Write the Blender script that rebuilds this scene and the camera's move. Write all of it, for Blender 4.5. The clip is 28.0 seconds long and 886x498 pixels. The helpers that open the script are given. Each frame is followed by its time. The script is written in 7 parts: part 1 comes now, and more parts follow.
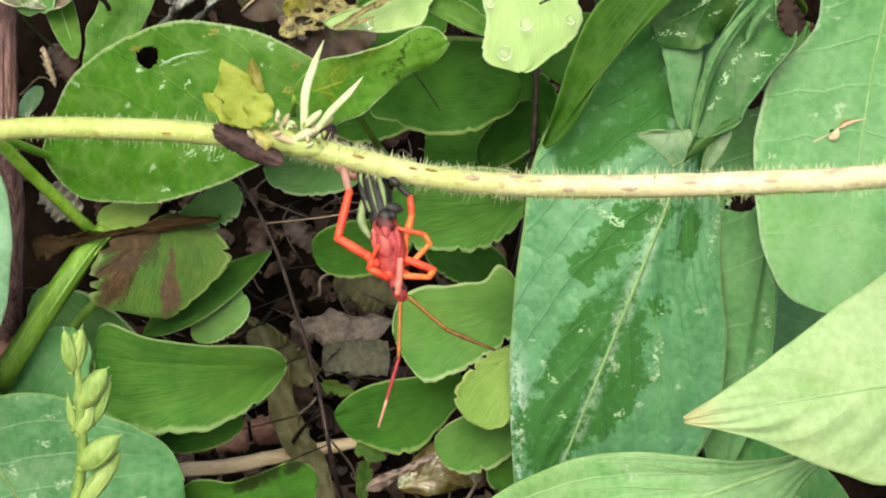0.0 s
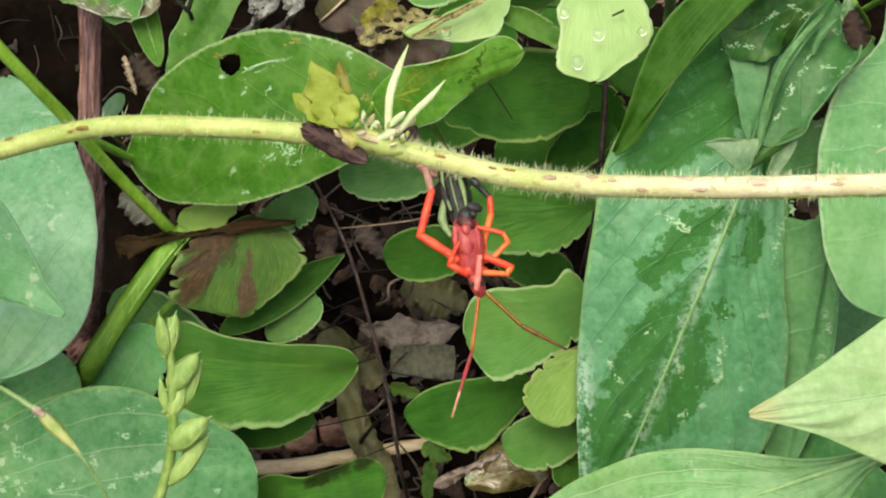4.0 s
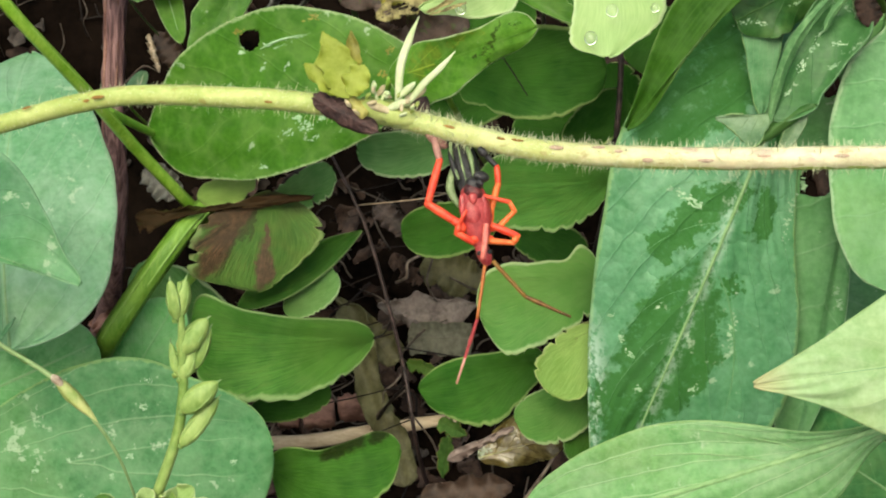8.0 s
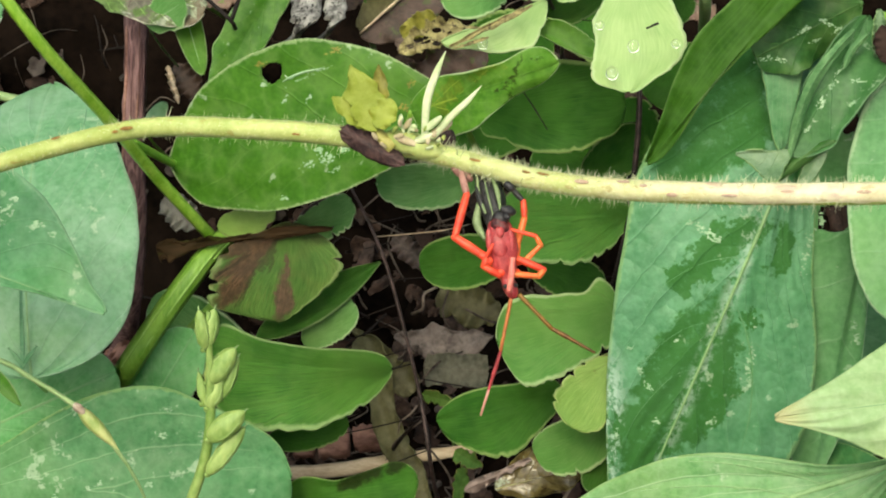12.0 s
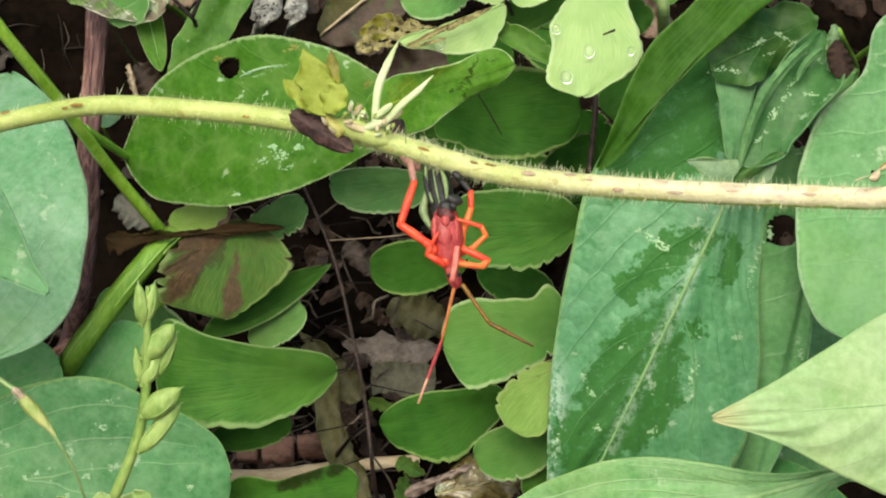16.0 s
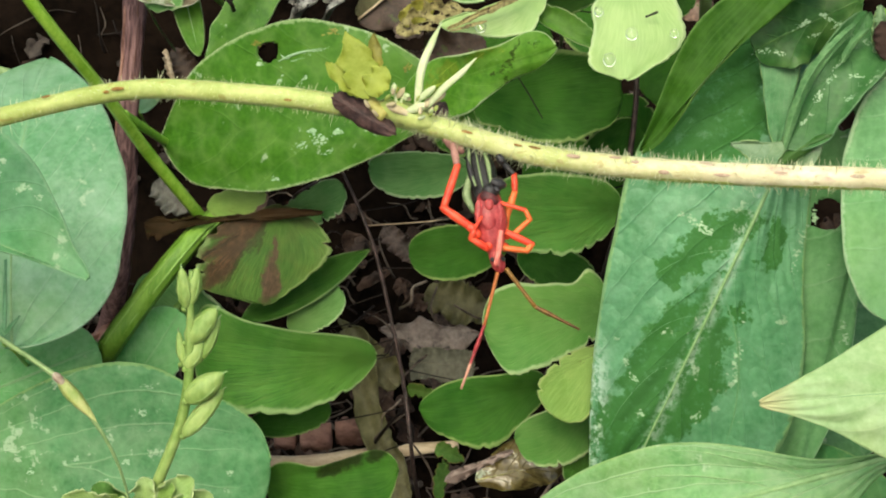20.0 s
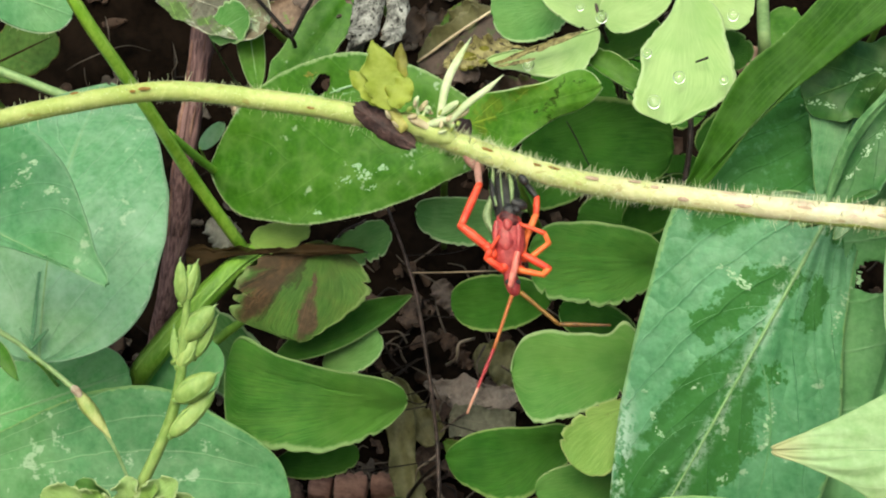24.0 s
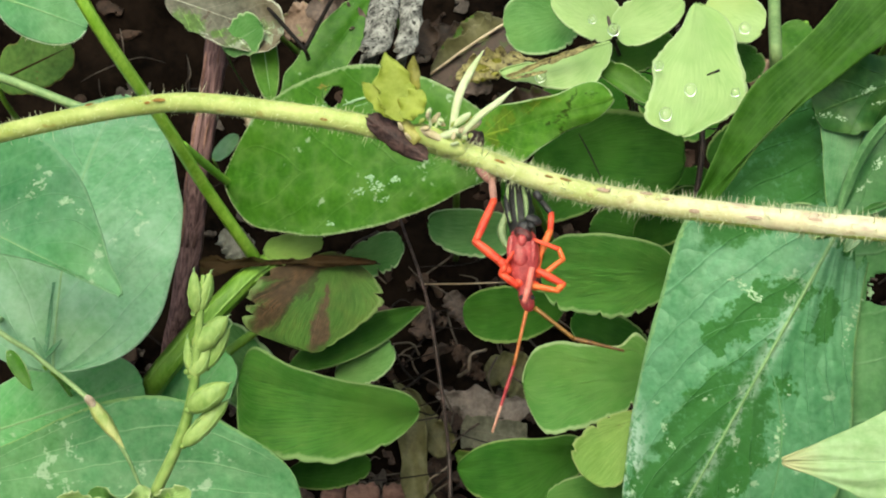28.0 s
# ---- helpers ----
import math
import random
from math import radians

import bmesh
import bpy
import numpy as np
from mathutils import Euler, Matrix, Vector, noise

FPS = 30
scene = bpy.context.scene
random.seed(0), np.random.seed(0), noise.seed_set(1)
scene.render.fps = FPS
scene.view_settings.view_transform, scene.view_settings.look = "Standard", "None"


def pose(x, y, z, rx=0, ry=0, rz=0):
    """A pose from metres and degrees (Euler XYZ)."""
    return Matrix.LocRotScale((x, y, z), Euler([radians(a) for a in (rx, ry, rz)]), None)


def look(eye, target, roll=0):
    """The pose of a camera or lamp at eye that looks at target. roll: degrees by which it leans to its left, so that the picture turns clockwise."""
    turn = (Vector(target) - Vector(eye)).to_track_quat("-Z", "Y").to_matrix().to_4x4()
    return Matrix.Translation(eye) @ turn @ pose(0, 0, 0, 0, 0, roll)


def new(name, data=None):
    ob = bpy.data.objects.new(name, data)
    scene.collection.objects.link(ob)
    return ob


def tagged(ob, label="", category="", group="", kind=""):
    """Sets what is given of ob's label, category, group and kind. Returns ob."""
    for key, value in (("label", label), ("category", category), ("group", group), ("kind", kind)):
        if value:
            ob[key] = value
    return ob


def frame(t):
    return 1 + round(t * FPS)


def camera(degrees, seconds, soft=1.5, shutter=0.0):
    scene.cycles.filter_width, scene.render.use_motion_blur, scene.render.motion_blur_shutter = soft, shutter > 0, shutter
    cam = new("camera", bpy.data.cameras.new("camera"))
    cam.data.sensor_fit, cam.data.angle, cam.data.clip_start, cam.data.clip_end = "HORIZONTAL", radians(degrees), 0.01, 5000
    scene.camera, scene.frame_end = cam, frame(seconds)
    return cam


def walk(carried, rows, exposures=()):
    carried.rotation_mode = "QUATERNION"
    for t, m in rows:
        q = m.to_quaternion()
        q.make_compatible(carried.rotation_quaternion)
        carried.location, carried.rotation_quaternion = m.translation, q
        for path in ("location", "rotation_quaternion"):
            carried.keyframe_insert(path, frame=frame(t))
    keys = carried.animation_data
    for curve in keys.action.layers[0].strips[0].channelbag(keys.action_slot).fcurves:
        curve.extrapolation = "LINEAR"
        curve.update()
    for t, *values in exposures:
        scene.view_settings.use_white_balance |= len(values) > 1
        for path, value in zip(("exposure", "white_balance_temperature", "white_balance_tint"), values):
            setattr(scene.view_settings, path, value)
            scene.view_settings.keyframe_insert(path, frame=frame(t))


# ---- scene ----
# A leafy roadside bank: a hairy vine runs across it with a red bug nymph hanging below.
# Lengths are in millimetres in the bank's frame: x along the bank, y into it, z up its face.
cam = camera(28.0, 28.0, soft=2.05)
walk(cam, [
    (0, pose(0.00073, -0.20347, 0.96740, 44.293, -0.925, -2.940)),
    (0.5, pose(-0.00151, -0.20513, 0.96798, 44.483, -1.149, -2.801)),
    (1, pose(-0.00360, -0.20626, 0.96877, 44.624, -0.890, -2.516)),
    (1.5, pose(-0.00525, -0.20744, 0.96912, 44.808, -1.119, -2.437)),
    (2, pose(-0.00449, -0.20719, 0.96942, 44.873, -0.785, -2.033)),
    (2.5, pose(-0.00183, -0.20827, 0.96964, 44.833, -0.832, -2.244)),
    (3, pose(-0.00410, -0.21173, 0.97093, 44.770, -0.069, -1.102)),
    (3.5, pose(-0.00492, -0.21421, 0.97263, 45.097, -0.316, -1.193)),
    (5.5, pose(-0.00381, -0.21970, 0.97255, 45.229, -0.728, -0.858)),
    (6, pose(-0.00286, -0.21983, 0.97204, 45.124, -0.750, -0.757)),
    (6.5, pose(-0.00126, -0.22104, 0.97249, 44.847, -0.226, -0.271)),
    (7, pose(-0.00020, -0.22294, 0.97370, 45.410, -0.460, -0.411)),
    (7.5, pose(-0.00015, -0.22341, 0.97277, 45.197, -0.380, -0.247)),
    (8, pose(0.00000, -0.22203, 0.97203, 45.000, 0.000, -0.000)),
    (8.5, pose(-0.00135, -0.22281, 0.97319, 45.226, -0.054, 0.080)),
    (9, pose(-0.00263, -0.22277, 0.97309, 45.445, -0.281, 0.039)),
    (9.5, pose(-0.00274, -0.22170, 0.97224, 45.414, -0.534, -0.071)),
    (10, pose(-0.00326, -0.22169, 0.97254, 45.419, -0.337, 0.070)),
    (10.5, pose(-0.00332, -0.22345, 0.97395, 45.652, -0.301, 0.091)),
    (11, pose(-0.00392, -0.22306, 0.97430, 45.533, 0.137, 0.396)),
    (11.5, pose(-0.00442, -0.22407, 0.97439, 45.739, -0.046, 0.372)),
    (13.5, pose(-0.00265, -0.22462, 0.97208, 46.468, -0.757, 0.318)),
    (14, pose(0.00122, -0.22578, 0.96999, 46.271, -0.658, 0.515)),
    (14.5, pose(0.00388, -0.22850, 0.96834, 47.630, -1.575, 0.786)),
    (15, pose(0.00406, -0.22814, 0.96404, 46.977, -2.353, 0.985)),
    (15.5, pose(0.00389, -0.22991, 0.96471, 47.230, -2.809, 1.002)),
    (16, pose(-0.00001, -0.23103, 0.96634, 47.533, -2.778, 1.199)),
    (16.5, pose(-0.00040, -0.22996, 0.96484, 47.279, -2.863, 0.995)),
    (17, pose(-0.00116, -0.22950, 0.96432, 47.047, -2.695, 1.166)),
    (17.5, pose(0.00065, -0.22999, 0.96509, 46.944, -2.501, 1.155)),
    (18, pose(-0.00176, -0.23027, 0.96491, 47.003, -2.277, 1.540)),
    (18.5, pose(-0.00265, -0.23059, 0.96491, 47.173, -2.313, 1.606)),
    (19, pose(-0.00288, -0.23088, 0.96453, 47.272, -2.375, 1.668)),
    (19.5, pose(-0.00280, -0.23007, 0.96408, 47.305, -2.190, 1.738)),
    (20, pose(-0.00258, -0.22988, 0.96402, 47.126, -2.079, 1.822)),
    (20.5, pose(-0.00081, -0.23091, 0.96393, 47.460, -1.435, 2.653)),
    (21, pose(0.00441, -0.23230, 0.95927, 49.527, -1.598, 4.183)),
    (21.5, pose(0.01321, -0.23433, 0.95030, 49.294, -2.409, 5.871)),
    (23.5, pose(0.01938, -0.23334, 0.94477, 50.544, -2.599, 7.274)),
    (24, pose(0.01781, -0.23329, 0.94524, 50.795, -2.604, 7.482)),
    (24.5, pose(0.01657, -0.23396, 0.94576, 51.036, -2.749, 7.484)),
    (25, pose(0.01711, -0.23348, 0.94505, 50.779, -2.679, 7.460)),
    (25.5, pose(0.01672, -0.23375, 0.94579, 51.056, -2.666, 7.580)),
    (26, pose(0.01687, -0.23373, 0.94546, 51.018, -3.075, 7.268)),
    (26.5, pose(0.01707, -0.23333, 0.94456, 50.984, -3.053, 7.233)),
    (27, pose(0.01862, -0.23381, 0.94519, 50.913, -2.775, 7.393)),
    (27.5, pose(0.01813, -0.23343, 0.94524, 50.861, -2.317, 7.856)),
    (28, pose(0.01802, -0.23464, 0.94603, 51.180, -2.464, 7.886)),
], [(0, 0.48, 6650, 6), (0.6, 0.38, 6650, 6), (1.2, 0.3, 6620, 5.5), (6, 0.3, 6550, 5), (20, 0.3, 6550, 5), (25, 0.31, 6450, -1), (28, 0.31, 6450, -1)])

# ---- light ----
world = bpy.data.worlds.new("overcast_sky")
scene.world = world
world.use_nodes = True
wn = world.node_tree
sky = wn.nodes.new("ShaderNodeTexSky")
sky.sky_type = "NISHITA"
sky.sun_disc = False
sky.sun_elevation = radians(62)
sky.sun_rotation = radians(200)
sky.dust_density = 8.0
sky.air_density = 1.6
background = wn.nodes["Background"]
background.inputs["Strength"].default_value = 0.15
wn.links.new(sky.outputs["Color"], background.inputs["Color"])
sun = new("sun", bpy.data.lights.new("sun", "SUN"))
sun.data.energy = 1.7
sun.data.angle = radians(45)
sun.data.color = (0.95, 1.0, 0.78)
sun.matrix_world = look((-0.4, -0.5, 2.8), (0, 0, 0.7))

# ---- frame of the bank ----
MM = 0.001
BANK = pose(0, 0, 0.75, -45, 0, 0)


def bank(p):
    """World place of a point given in the bank's millimetres."""
    return BANK @ (Vector(p) * MM)


# ---- materials ----
def node(tree, kind, inputs=(), **props):
    n = tree.nodes.new("ShaderNode" + kind)
    if "operation" in props:
        n.operation = props["operation"]
    if "data_type" in props:
        n.data_type = props["data_type"]
        n.blend_type = props["blend_type"]
    if "interpolation_type" in props:
        n.interpolation_type = props["interpolation_type"]
    if "feature" in props:
        n.feature = props["feature"]
    for key, value in dict(inputs).items():
        if isinstance(value, bpy.types.NodeSocket):
            tree.links.new(value, n.inputs[key])
        else:
            n.inputs[key].default_value = value
    return n


def calc(tree, op, a, b=0.0, c=0.0):
    return node(tree, "Math", {0: a, 1: b, 2: c}, operation=op).outputs[0]


def smooth(tree, value, low, high):
    return node(tree, "MapRange", {"Value": value, "From Min": low, "From Max": high}, interpolation_type="SMOOTHSTEP").outputs[0]


def blend(tree, fac, a, b, mode="MIX"):
    m = node(tree, "Mix", {0: fac}, data_type="RGBA", blend_type=mode)
    for key, value in ((6, a), (7, b)):
        if isinstance(value, bpy.types.NodeSocket):
            tree.links.new(value, m.inputs[key])
        else:
            m.inputs[key].default_value = (*value, 1.0)
    return m.outputs[2]


def noisy(tree, vector, scale, detail=3.0, rough=0.55, out="Fac"):
    return node(tree, "TexNoise", {"Vector": vector, "Scale": scale, "Detail": detail, "Roughness": rough}).outputs[out]


def fresh(name):
    m = bpy.data.materials.new(name)
    m.use_nodes = True
    t = m.node_tree
    t.nodes.clear()
    return m, t


def finish(t, shader):
    t.links.new(shader, node(t, "OutputMaterial").inputs["Surface"])


def stain_mask(t, place, origin, spots, ragged=4.5, soft=0.22):
    """Where ragged-edged patches lie: (x, z, half length, half width, slant) in the bank's millimetres, for a mesh whose origin is given."""
    wob = node(t, "VectorMath", {0: noisy(t, place, 170.0, 6.0, 0.72, "Color"), 1: (-0.5, -0.5, -0.5)}, operation="ADD").outputs[0]
    q = node(t, "VectorMath", {0: place, 1: node(t, "VectorMath", {0: wob, 1: (ragged * 0.004,) * 3}, operation="MULTIPLY").outputs[0]}, operation="ADD").outputs[0]
    best = None
    for x, z, a, b, slant in spots:
        m = t.nodes.new("ShaderNodeMapping")
        m.vector_type = "TEXTURE"
        t.links.new(q, m.inputs["Vector"])
        m.inputs["Location"].default_value = ((x - origin[0]) * 0.001, 0.0, (z - origin[1]) * 0.001)
        m.inputs["Rotation"].default_value = (0.0, -radians(slant), 0.0)
        m.inputs["Scale"].default_value = (a * 0.001, 1000.0, b * 0.001)
        d = node(t, "VectorMath", {0: m.outputs[0]}, operation="LENGTH").outputs["Value"]
        best = d if best is None else calc(t, "MINIMUM", best, d)
    return smooth(t, best, 1.0 + soft, 1.0 - soft)


def leaf_material(name, dark, light, rough=0.42, veins=8, lean=0.35, vein_color=(0.3, 0.45, 0.15), vein_strength=0.35, fan=False,
                  frost_glint=0.0, flecks=0.0, vein_height=0.4, cell_relief=0.15, cell_tone=0.14, edge=(0.3, 0.45, 0.15), edge_strength=0.5, through_light=0.22, brown=0.0, brown_color=(0.12, 0.05, 0.025), relief=0.35, spec=0.45, tip_color=None, middle_line=1.0, veins_in_fan=34.0, stripes=0.0,
                  sheen_bloom=0.0, sheen_bloom_color=(0.4, 0.6, 0.46), films_and_shade=(), stains=(), origin=(0.0, 0.0)):
    """A living leaf: mottled green, veins that follow the blade, optional wet and painted-shade patches, painted sheen
    and glint, dry flecks and browned patches.
    """
    m, t = fresh(name)
    uv = node(t, "SeparateXYZ", {0: node(t, "UVMap").outputs[0]})
    s, across = uv.outputs[0], uv.outputs[1]
    a = calc(t, "ABSOLUTE", calc(t, "MULTIPLY_ADD", across, 2.0, -1.0))
    place = node(t, "TexCoord").outputs["Object"]
    info = node(t, "ObjectInfo").outputs["Random"]
    shift = node(t, "VectorMath", {0: place, 1: node(t, "CombineXYZ", {0: calc(t, "MULTIPLY", info, 3.0), 1: info, 2: 0.0}).outputs[0]}, operation="ADD").outputs[0]
    large, fine = noisy(t, shift, 90.0), noisy(t, shift, 700.0, 4.0)
    grain = fine
    if fan:
        ang = calc(t, "ARCTAN2", calc(t, "MULTIPLY", calc(t, "SUBTRACT", across, 0.5), 1.3), calc(t, "ADD", s, 0.12))
        ray = node(t, "CombineXYZ", {0: calc(t, "MULTIPLY", ang, veins_in_fan), 1: calc(t, "MULTIPLY", s, 5.0), 2: calc(t, "MULTIPLY", info, 9.0)}).outputs[0]
        grain = noisy(t, ray, 1.3, 4.0, 0.6)
    tone = smooth(t, calc(t, "ADD", calc(t, "MULTIPLY", large, 0.5), calc(t, "MULTIPLY", grain, 0.5)), 0.34 if fan else 0.27, 0.66 if fan else 0.73)
    color = blend(t, tone, tuple(c * k for c, k in zip(dark, (0.68, 0.86, 0.75))), tuple(c * k for c, k in zip(light, (0.88, 1.0, 0.95))))
    wide = noisy(t, shift, 26.0, 2.0, 0.5)
    color = blend(t, calc(t, "MULTIPLY", smooth(t, wide, 0.5, 0.72), 0.22), color, (light[0] * 1.25, light[1] * 1.02, light[2] * 0.55))
    if fan:
        vein = calc(t, "MULTIPLY", smooth(t, noisy(t, ray, 1.0, 3.0), 0.48, 0.75), calc(t, "MULTIPLY_ADD", smooth(t, large, 0.35, 0.65), 0.7, 0.3))
        ridge = vein
    else:
        wob = calc(t, "MULTIPLY", calc(t, "SUBTRACT", large, 0.5), 0.5)
        phase = calc(t, "ADD", calc(t, "MULTIPLY", calc(t, "SUBTRACT", s, calc(t, "MULTIPLY", a, lean)), float(veins)), wob)
        d = calc(t, "MULTIPLY", calc(t, "ABSOLUTE", calc(t, "SUBTRACT", calc(t, "FRACT", phase), 0.5)), 2.0)
        net = calc(t, "MULTIPLY", smooth(t, node(t, "TexVoronoi", {"Vector": shift, "Scale": 380.0}, feature="DISTANCE_TO_EDGE").outputs[0], 0.07, 0.0), 0.12)
        middle = calc(t, "MULTIPLY", smooth(t, a, 0.045, 0.012), middle_line)
        ridge = calc(t, "MAXIMUM", calc(t, "MULTIPLY", calc(t, "MULTIPLY", smooth(t, d, 0.9, 1.0), 0.75), smooth(t, s, 0.97, 0.84)), middle)
        if stripes:
            net = smooth(t, noisy(t, node(t, "CombineXYZ", {0: calc(t, "MULTIPLY", across, stripes), 1: calc(t, "MULTIPLY", s, 1.5), 2: info}).outputs[0], 1.0, 3.0), 0.45, 0.7)
        vein = calc(t, "MAXIMUM", ridge, net)
    color = blend(t, calc(t, "MULTIPLY", vein, vein_strength), color, vein_color)
    cells = node(t, "TexVoronoi", {"Vector": node(t, "VectorMath", {0: shift, 1: node(t, "VectorMath", {0: noisy(t, shift, 160.0, 2.0, 0.5, "Color"), 1: (0.004, 0.004, 0.004)}, operation="MULTIPLY").outputs[0]}, operation="ADD").outputs[0], "Scale": 210.0})
    color = blend(t, calc(t, "MULTIPLY", smooth(t, cells.outputs["Distance"], 0.35, 0.8), cell_tone), color, vein_color)
    rim = calc(t, "MULTIPLY", smooth(t, calc(t, "ADD", a, calc(t, "MULTIPLY", calc(t, "SUBTRACT", fine, 0.5), 0.09)), 0.885 if fan else 0.955, 0.96 if fan else 0.985), edge_strength)
    color = blend(t, rim, color, edge)
    roughness = calc(t, "ADD", calc(t, "MULTIPLY_ADD", fine, 0.2, rough - 0.18), calc(t, "MULTIPLY", large, 0.16))
    gloss = spec * 0.55
    # Patchy pale bloom that also puts the sky's sheen into the colour.
    if sheen_bloom:
        sheen_wax = calc(t, "ADD", calc(t, "MULTIPLY", noisy(t, shift, 48.0, 4.0, 0.6), 0.6), calc(t, "MULTIPLY", noisy(t, shift, 330.0, 5.0, 0.7), 0.4))
        color = blend(t, calc(t, "MULTIPLY", smooth(t, sheen_wax, 0.4, 0.66), sheen_bloom), color, sheen_bloom_color)
    # Dark patches: wet areas, and on the wet leaf also painted shade.
    if films_and_shade:
        film_shade = calc(t, "MULTIPLY", stain_mask(t, place, origin, films_and_shade, soft=0.11), calc(t, "MULTIPLY_ADD", smooth(t, noisy(t, shift, 500.0, 4.0, 0.7), 0.34, 0.46), 0.35, 0.65))
        color = blend(t, calc(t, "MULTIPLY", film_shade, 0.82), color, tuple(c * f for c, f in zip(dark, (0.58, 0.66, 0.27))))
        roughness = calc(t, "ADD", calc(t, "MULTIPLY", roughness, calc(t, "SUBTRACT", 1.0, film_shade)), calc(t, "MULTIPLY", film_shade, 0.3))
        gloss = calc(t, "MULTIPLY_ADD", film_shade, -0.9 * gloss, gloss)
    # Midrib specks are dry residue; the margin specks paint a sky glint pale.
    if frost_glint:
        rime_glint = calc(t, "ADD", noisy(t, shift, 520.0, 4.0, 0.7), calc(t, "MULTIPLY", calc(t, "SUBTRACT", noisy(t, shift, 60.0, 2.0), 0.5), 0.5))
        rime_glint = calc(t, "MULTIPLY", smooth(t, rime_glint, 0.44, 0.58), calc(t, "MAXIMUM", calc(t, "MULTIPLY", smooth(t, a, 0.12, 0.02), 0.45), smooth(t, calc(t, "MULTIPLY", smooth(t, across, 0.72, 0.98), smooth(t, s, 0.55, 0.8)), 0.3, 1.0)))
        color = blend(t, calc(t, "MULTIPLY", rime_glint, frost_glint), color, (0.46, 0.62, 0.5))
    if flecks:
        dry = smooth(t, calc(t, "MULTIPLY", noisy(t, shift, 260.0, 5.0, 0.65), calc(t, "ADD", noisy(t, shift, 38.0, 2.0), 0.5)), 0.69 - flecks * 0.1, 0.76 - flecks * 0.1)
        color = blend(t, calc(t, "MULTIPLY", dry, 0.55), color, (0.45, 0.58, 0.4))
    if brown:
        old = noisy(t, shift, 120.0, 4.0, 0.6)
        if fan:
            streak = noisy(t, node(t, "CombineXYZ", {0: calc(t, "MULTIPLY", ang, 7.0), 1: calc(t, "MULTIPLY", s, 1.6), 2: 5.0}).outputs[0], 1.0, 2.0)
            side = calc(t, "ADD", calc(t, "MULTIPLY", calc(t, "SUBTRACT", across, 0.5), 0.2), calc(t, "MULTIPLY", calc(t, "SUBTRACT", 0.5, s), 0.12))
            old = calc(t, "ADD", calc(t, "ADD", calc(t, "MULTIPLY", old, 0.35), calc(t, "MULTIPLY", streak, 0.65)), side)
        old = smooth(t, calc(t, "ADD", old, calc(t, "MULTIPLY", vein, 0.08)), 0.68 - brown * 0.2, 0.75 - brown * 0.2)
        color = blend(t, calc(t, "MULTIPLY", old, 0.9), color, brown_color)
    for stain_color, strength, spots in stains:
        patchy = smooth(t, calc(t, "ADD", calc(t, "MULTIPLY", vein, 0.5), calc(t, "MULTIPLY", fine, 0.6)), 0.2, 0.7)
        tint = blend(t, patchy, tuple(c * 0.45 for c in stain_color), tuple(c * 1.35 for c in stain_color))
        color = blend(t, calc(t, "MULTIPLY", stain_mask(t, place, origin, spots, 1.8 if fan else 4.0, 0.35), strength), color, tint)
    if tip_color:
        color = blend(t, smooth(t, s, 0.86, 1.0), color, tip_color)
    height = calc(t, "ADD", calc(t, "SUBTRACT", calc(t, "MULTIPLY", ridge, vein_height), calc(t, "MULTIPLY", calc(t, "POWER", cells.outputs["Distance"], 2.0), cell_relief)), calc(t, "MULTIPLY", grain, 0.5))
    bump = node(t, "Bump", {"Strength": relief, "Distance": 0.0005, "Height": height}).outputs[0]
    top = node(t, "BsdfPrincipled", {"Base Color": color, "Roughness": roughness, "Normal": bump, "Specular IOR Level": gloss})
    lit = blend(t, 1.0, color, (1.0, 1.0, 0.55), "MULTIPLY")
    glow = node(t, "BsdfTranslucent", {"Color": lit, "Normal": bump})
    finish(t, node(t, "MixShader", {0: through_light, 1: top.outputs[0], 2: glow.outputs[0]}).outputs[0])
    return m


def plain_material(name, dark, light, rough=0.5, scale=120.0, fine_scale=900.0, relief=0.4, stretch=(1, 1, 1), spec=0.4, through_light=0.0, spots=None, spot_amount=0.5, soft_light=0.0):
    """A rough natural surface with colour and relief at two scales; stretch draws the grain out along an axis."""
    m, t = fresh(name)
    place = node(t, "TexCoord").outputs["Object"]
    info = node(t, "ObjectInfo").outputs["Random"]
    shift = node(t, "VectorMath", {0: node(t, "VectorMath", {0: place, 1: stretch}, operation="MULTIPLY").outputs[0], 1: node(t, "CombineXYZ", {0: info, 1: info, 2: 0.0}).outputs[0]}, operation="ADD").outputs[0]
    large, fine = noisy(t, shift, scale), noisy(t, shift, fine_scale, 4.0, 0.65)
    mix = smooth(t, calc(t, "ADD", calc(t, "MULTIPLY", large, 0.6), calc(t, "MULTIPLY", fine, 0.4)), 0.32, 0.68)
    color = blend(t, mix, dark, light)
    if spots:
        mask = smooth(t, noisy(t, shift, scale * 3.0, 2.0), 0.72 - spot_amount * 0.2, 0.78 - spot_amount * 0.2)
        color = blend(t, mask, color, spots)
    bump = node(t, "Bump", {"Strength": relief, "Distance": 0.0006, "Height": calc(t, "ADD", large, calc(t, "MULTIPLY", fine, 0.6))}).outputs[0]
    top = node(t, "BsdfPrincipled", {"Base Color": color, "Roughness": calc(t, "MULTIPLY_ADD", fine, 0.25, rough - 0.12), "Normal": bump, "Specular IOR Level": spec, "Subsurface Weight": soft_light, "Subsurface Radius": (0.002, 0.001, 0.0005)}).outputs[0]
    if through_light:
        top = node(t, "MixShader", {0: through_light, 1: top, 2: node(t, "BsdfTranslucent", {"Color": color}).outputs[0]}).outputs[0]
    finish(t, top)
    return m


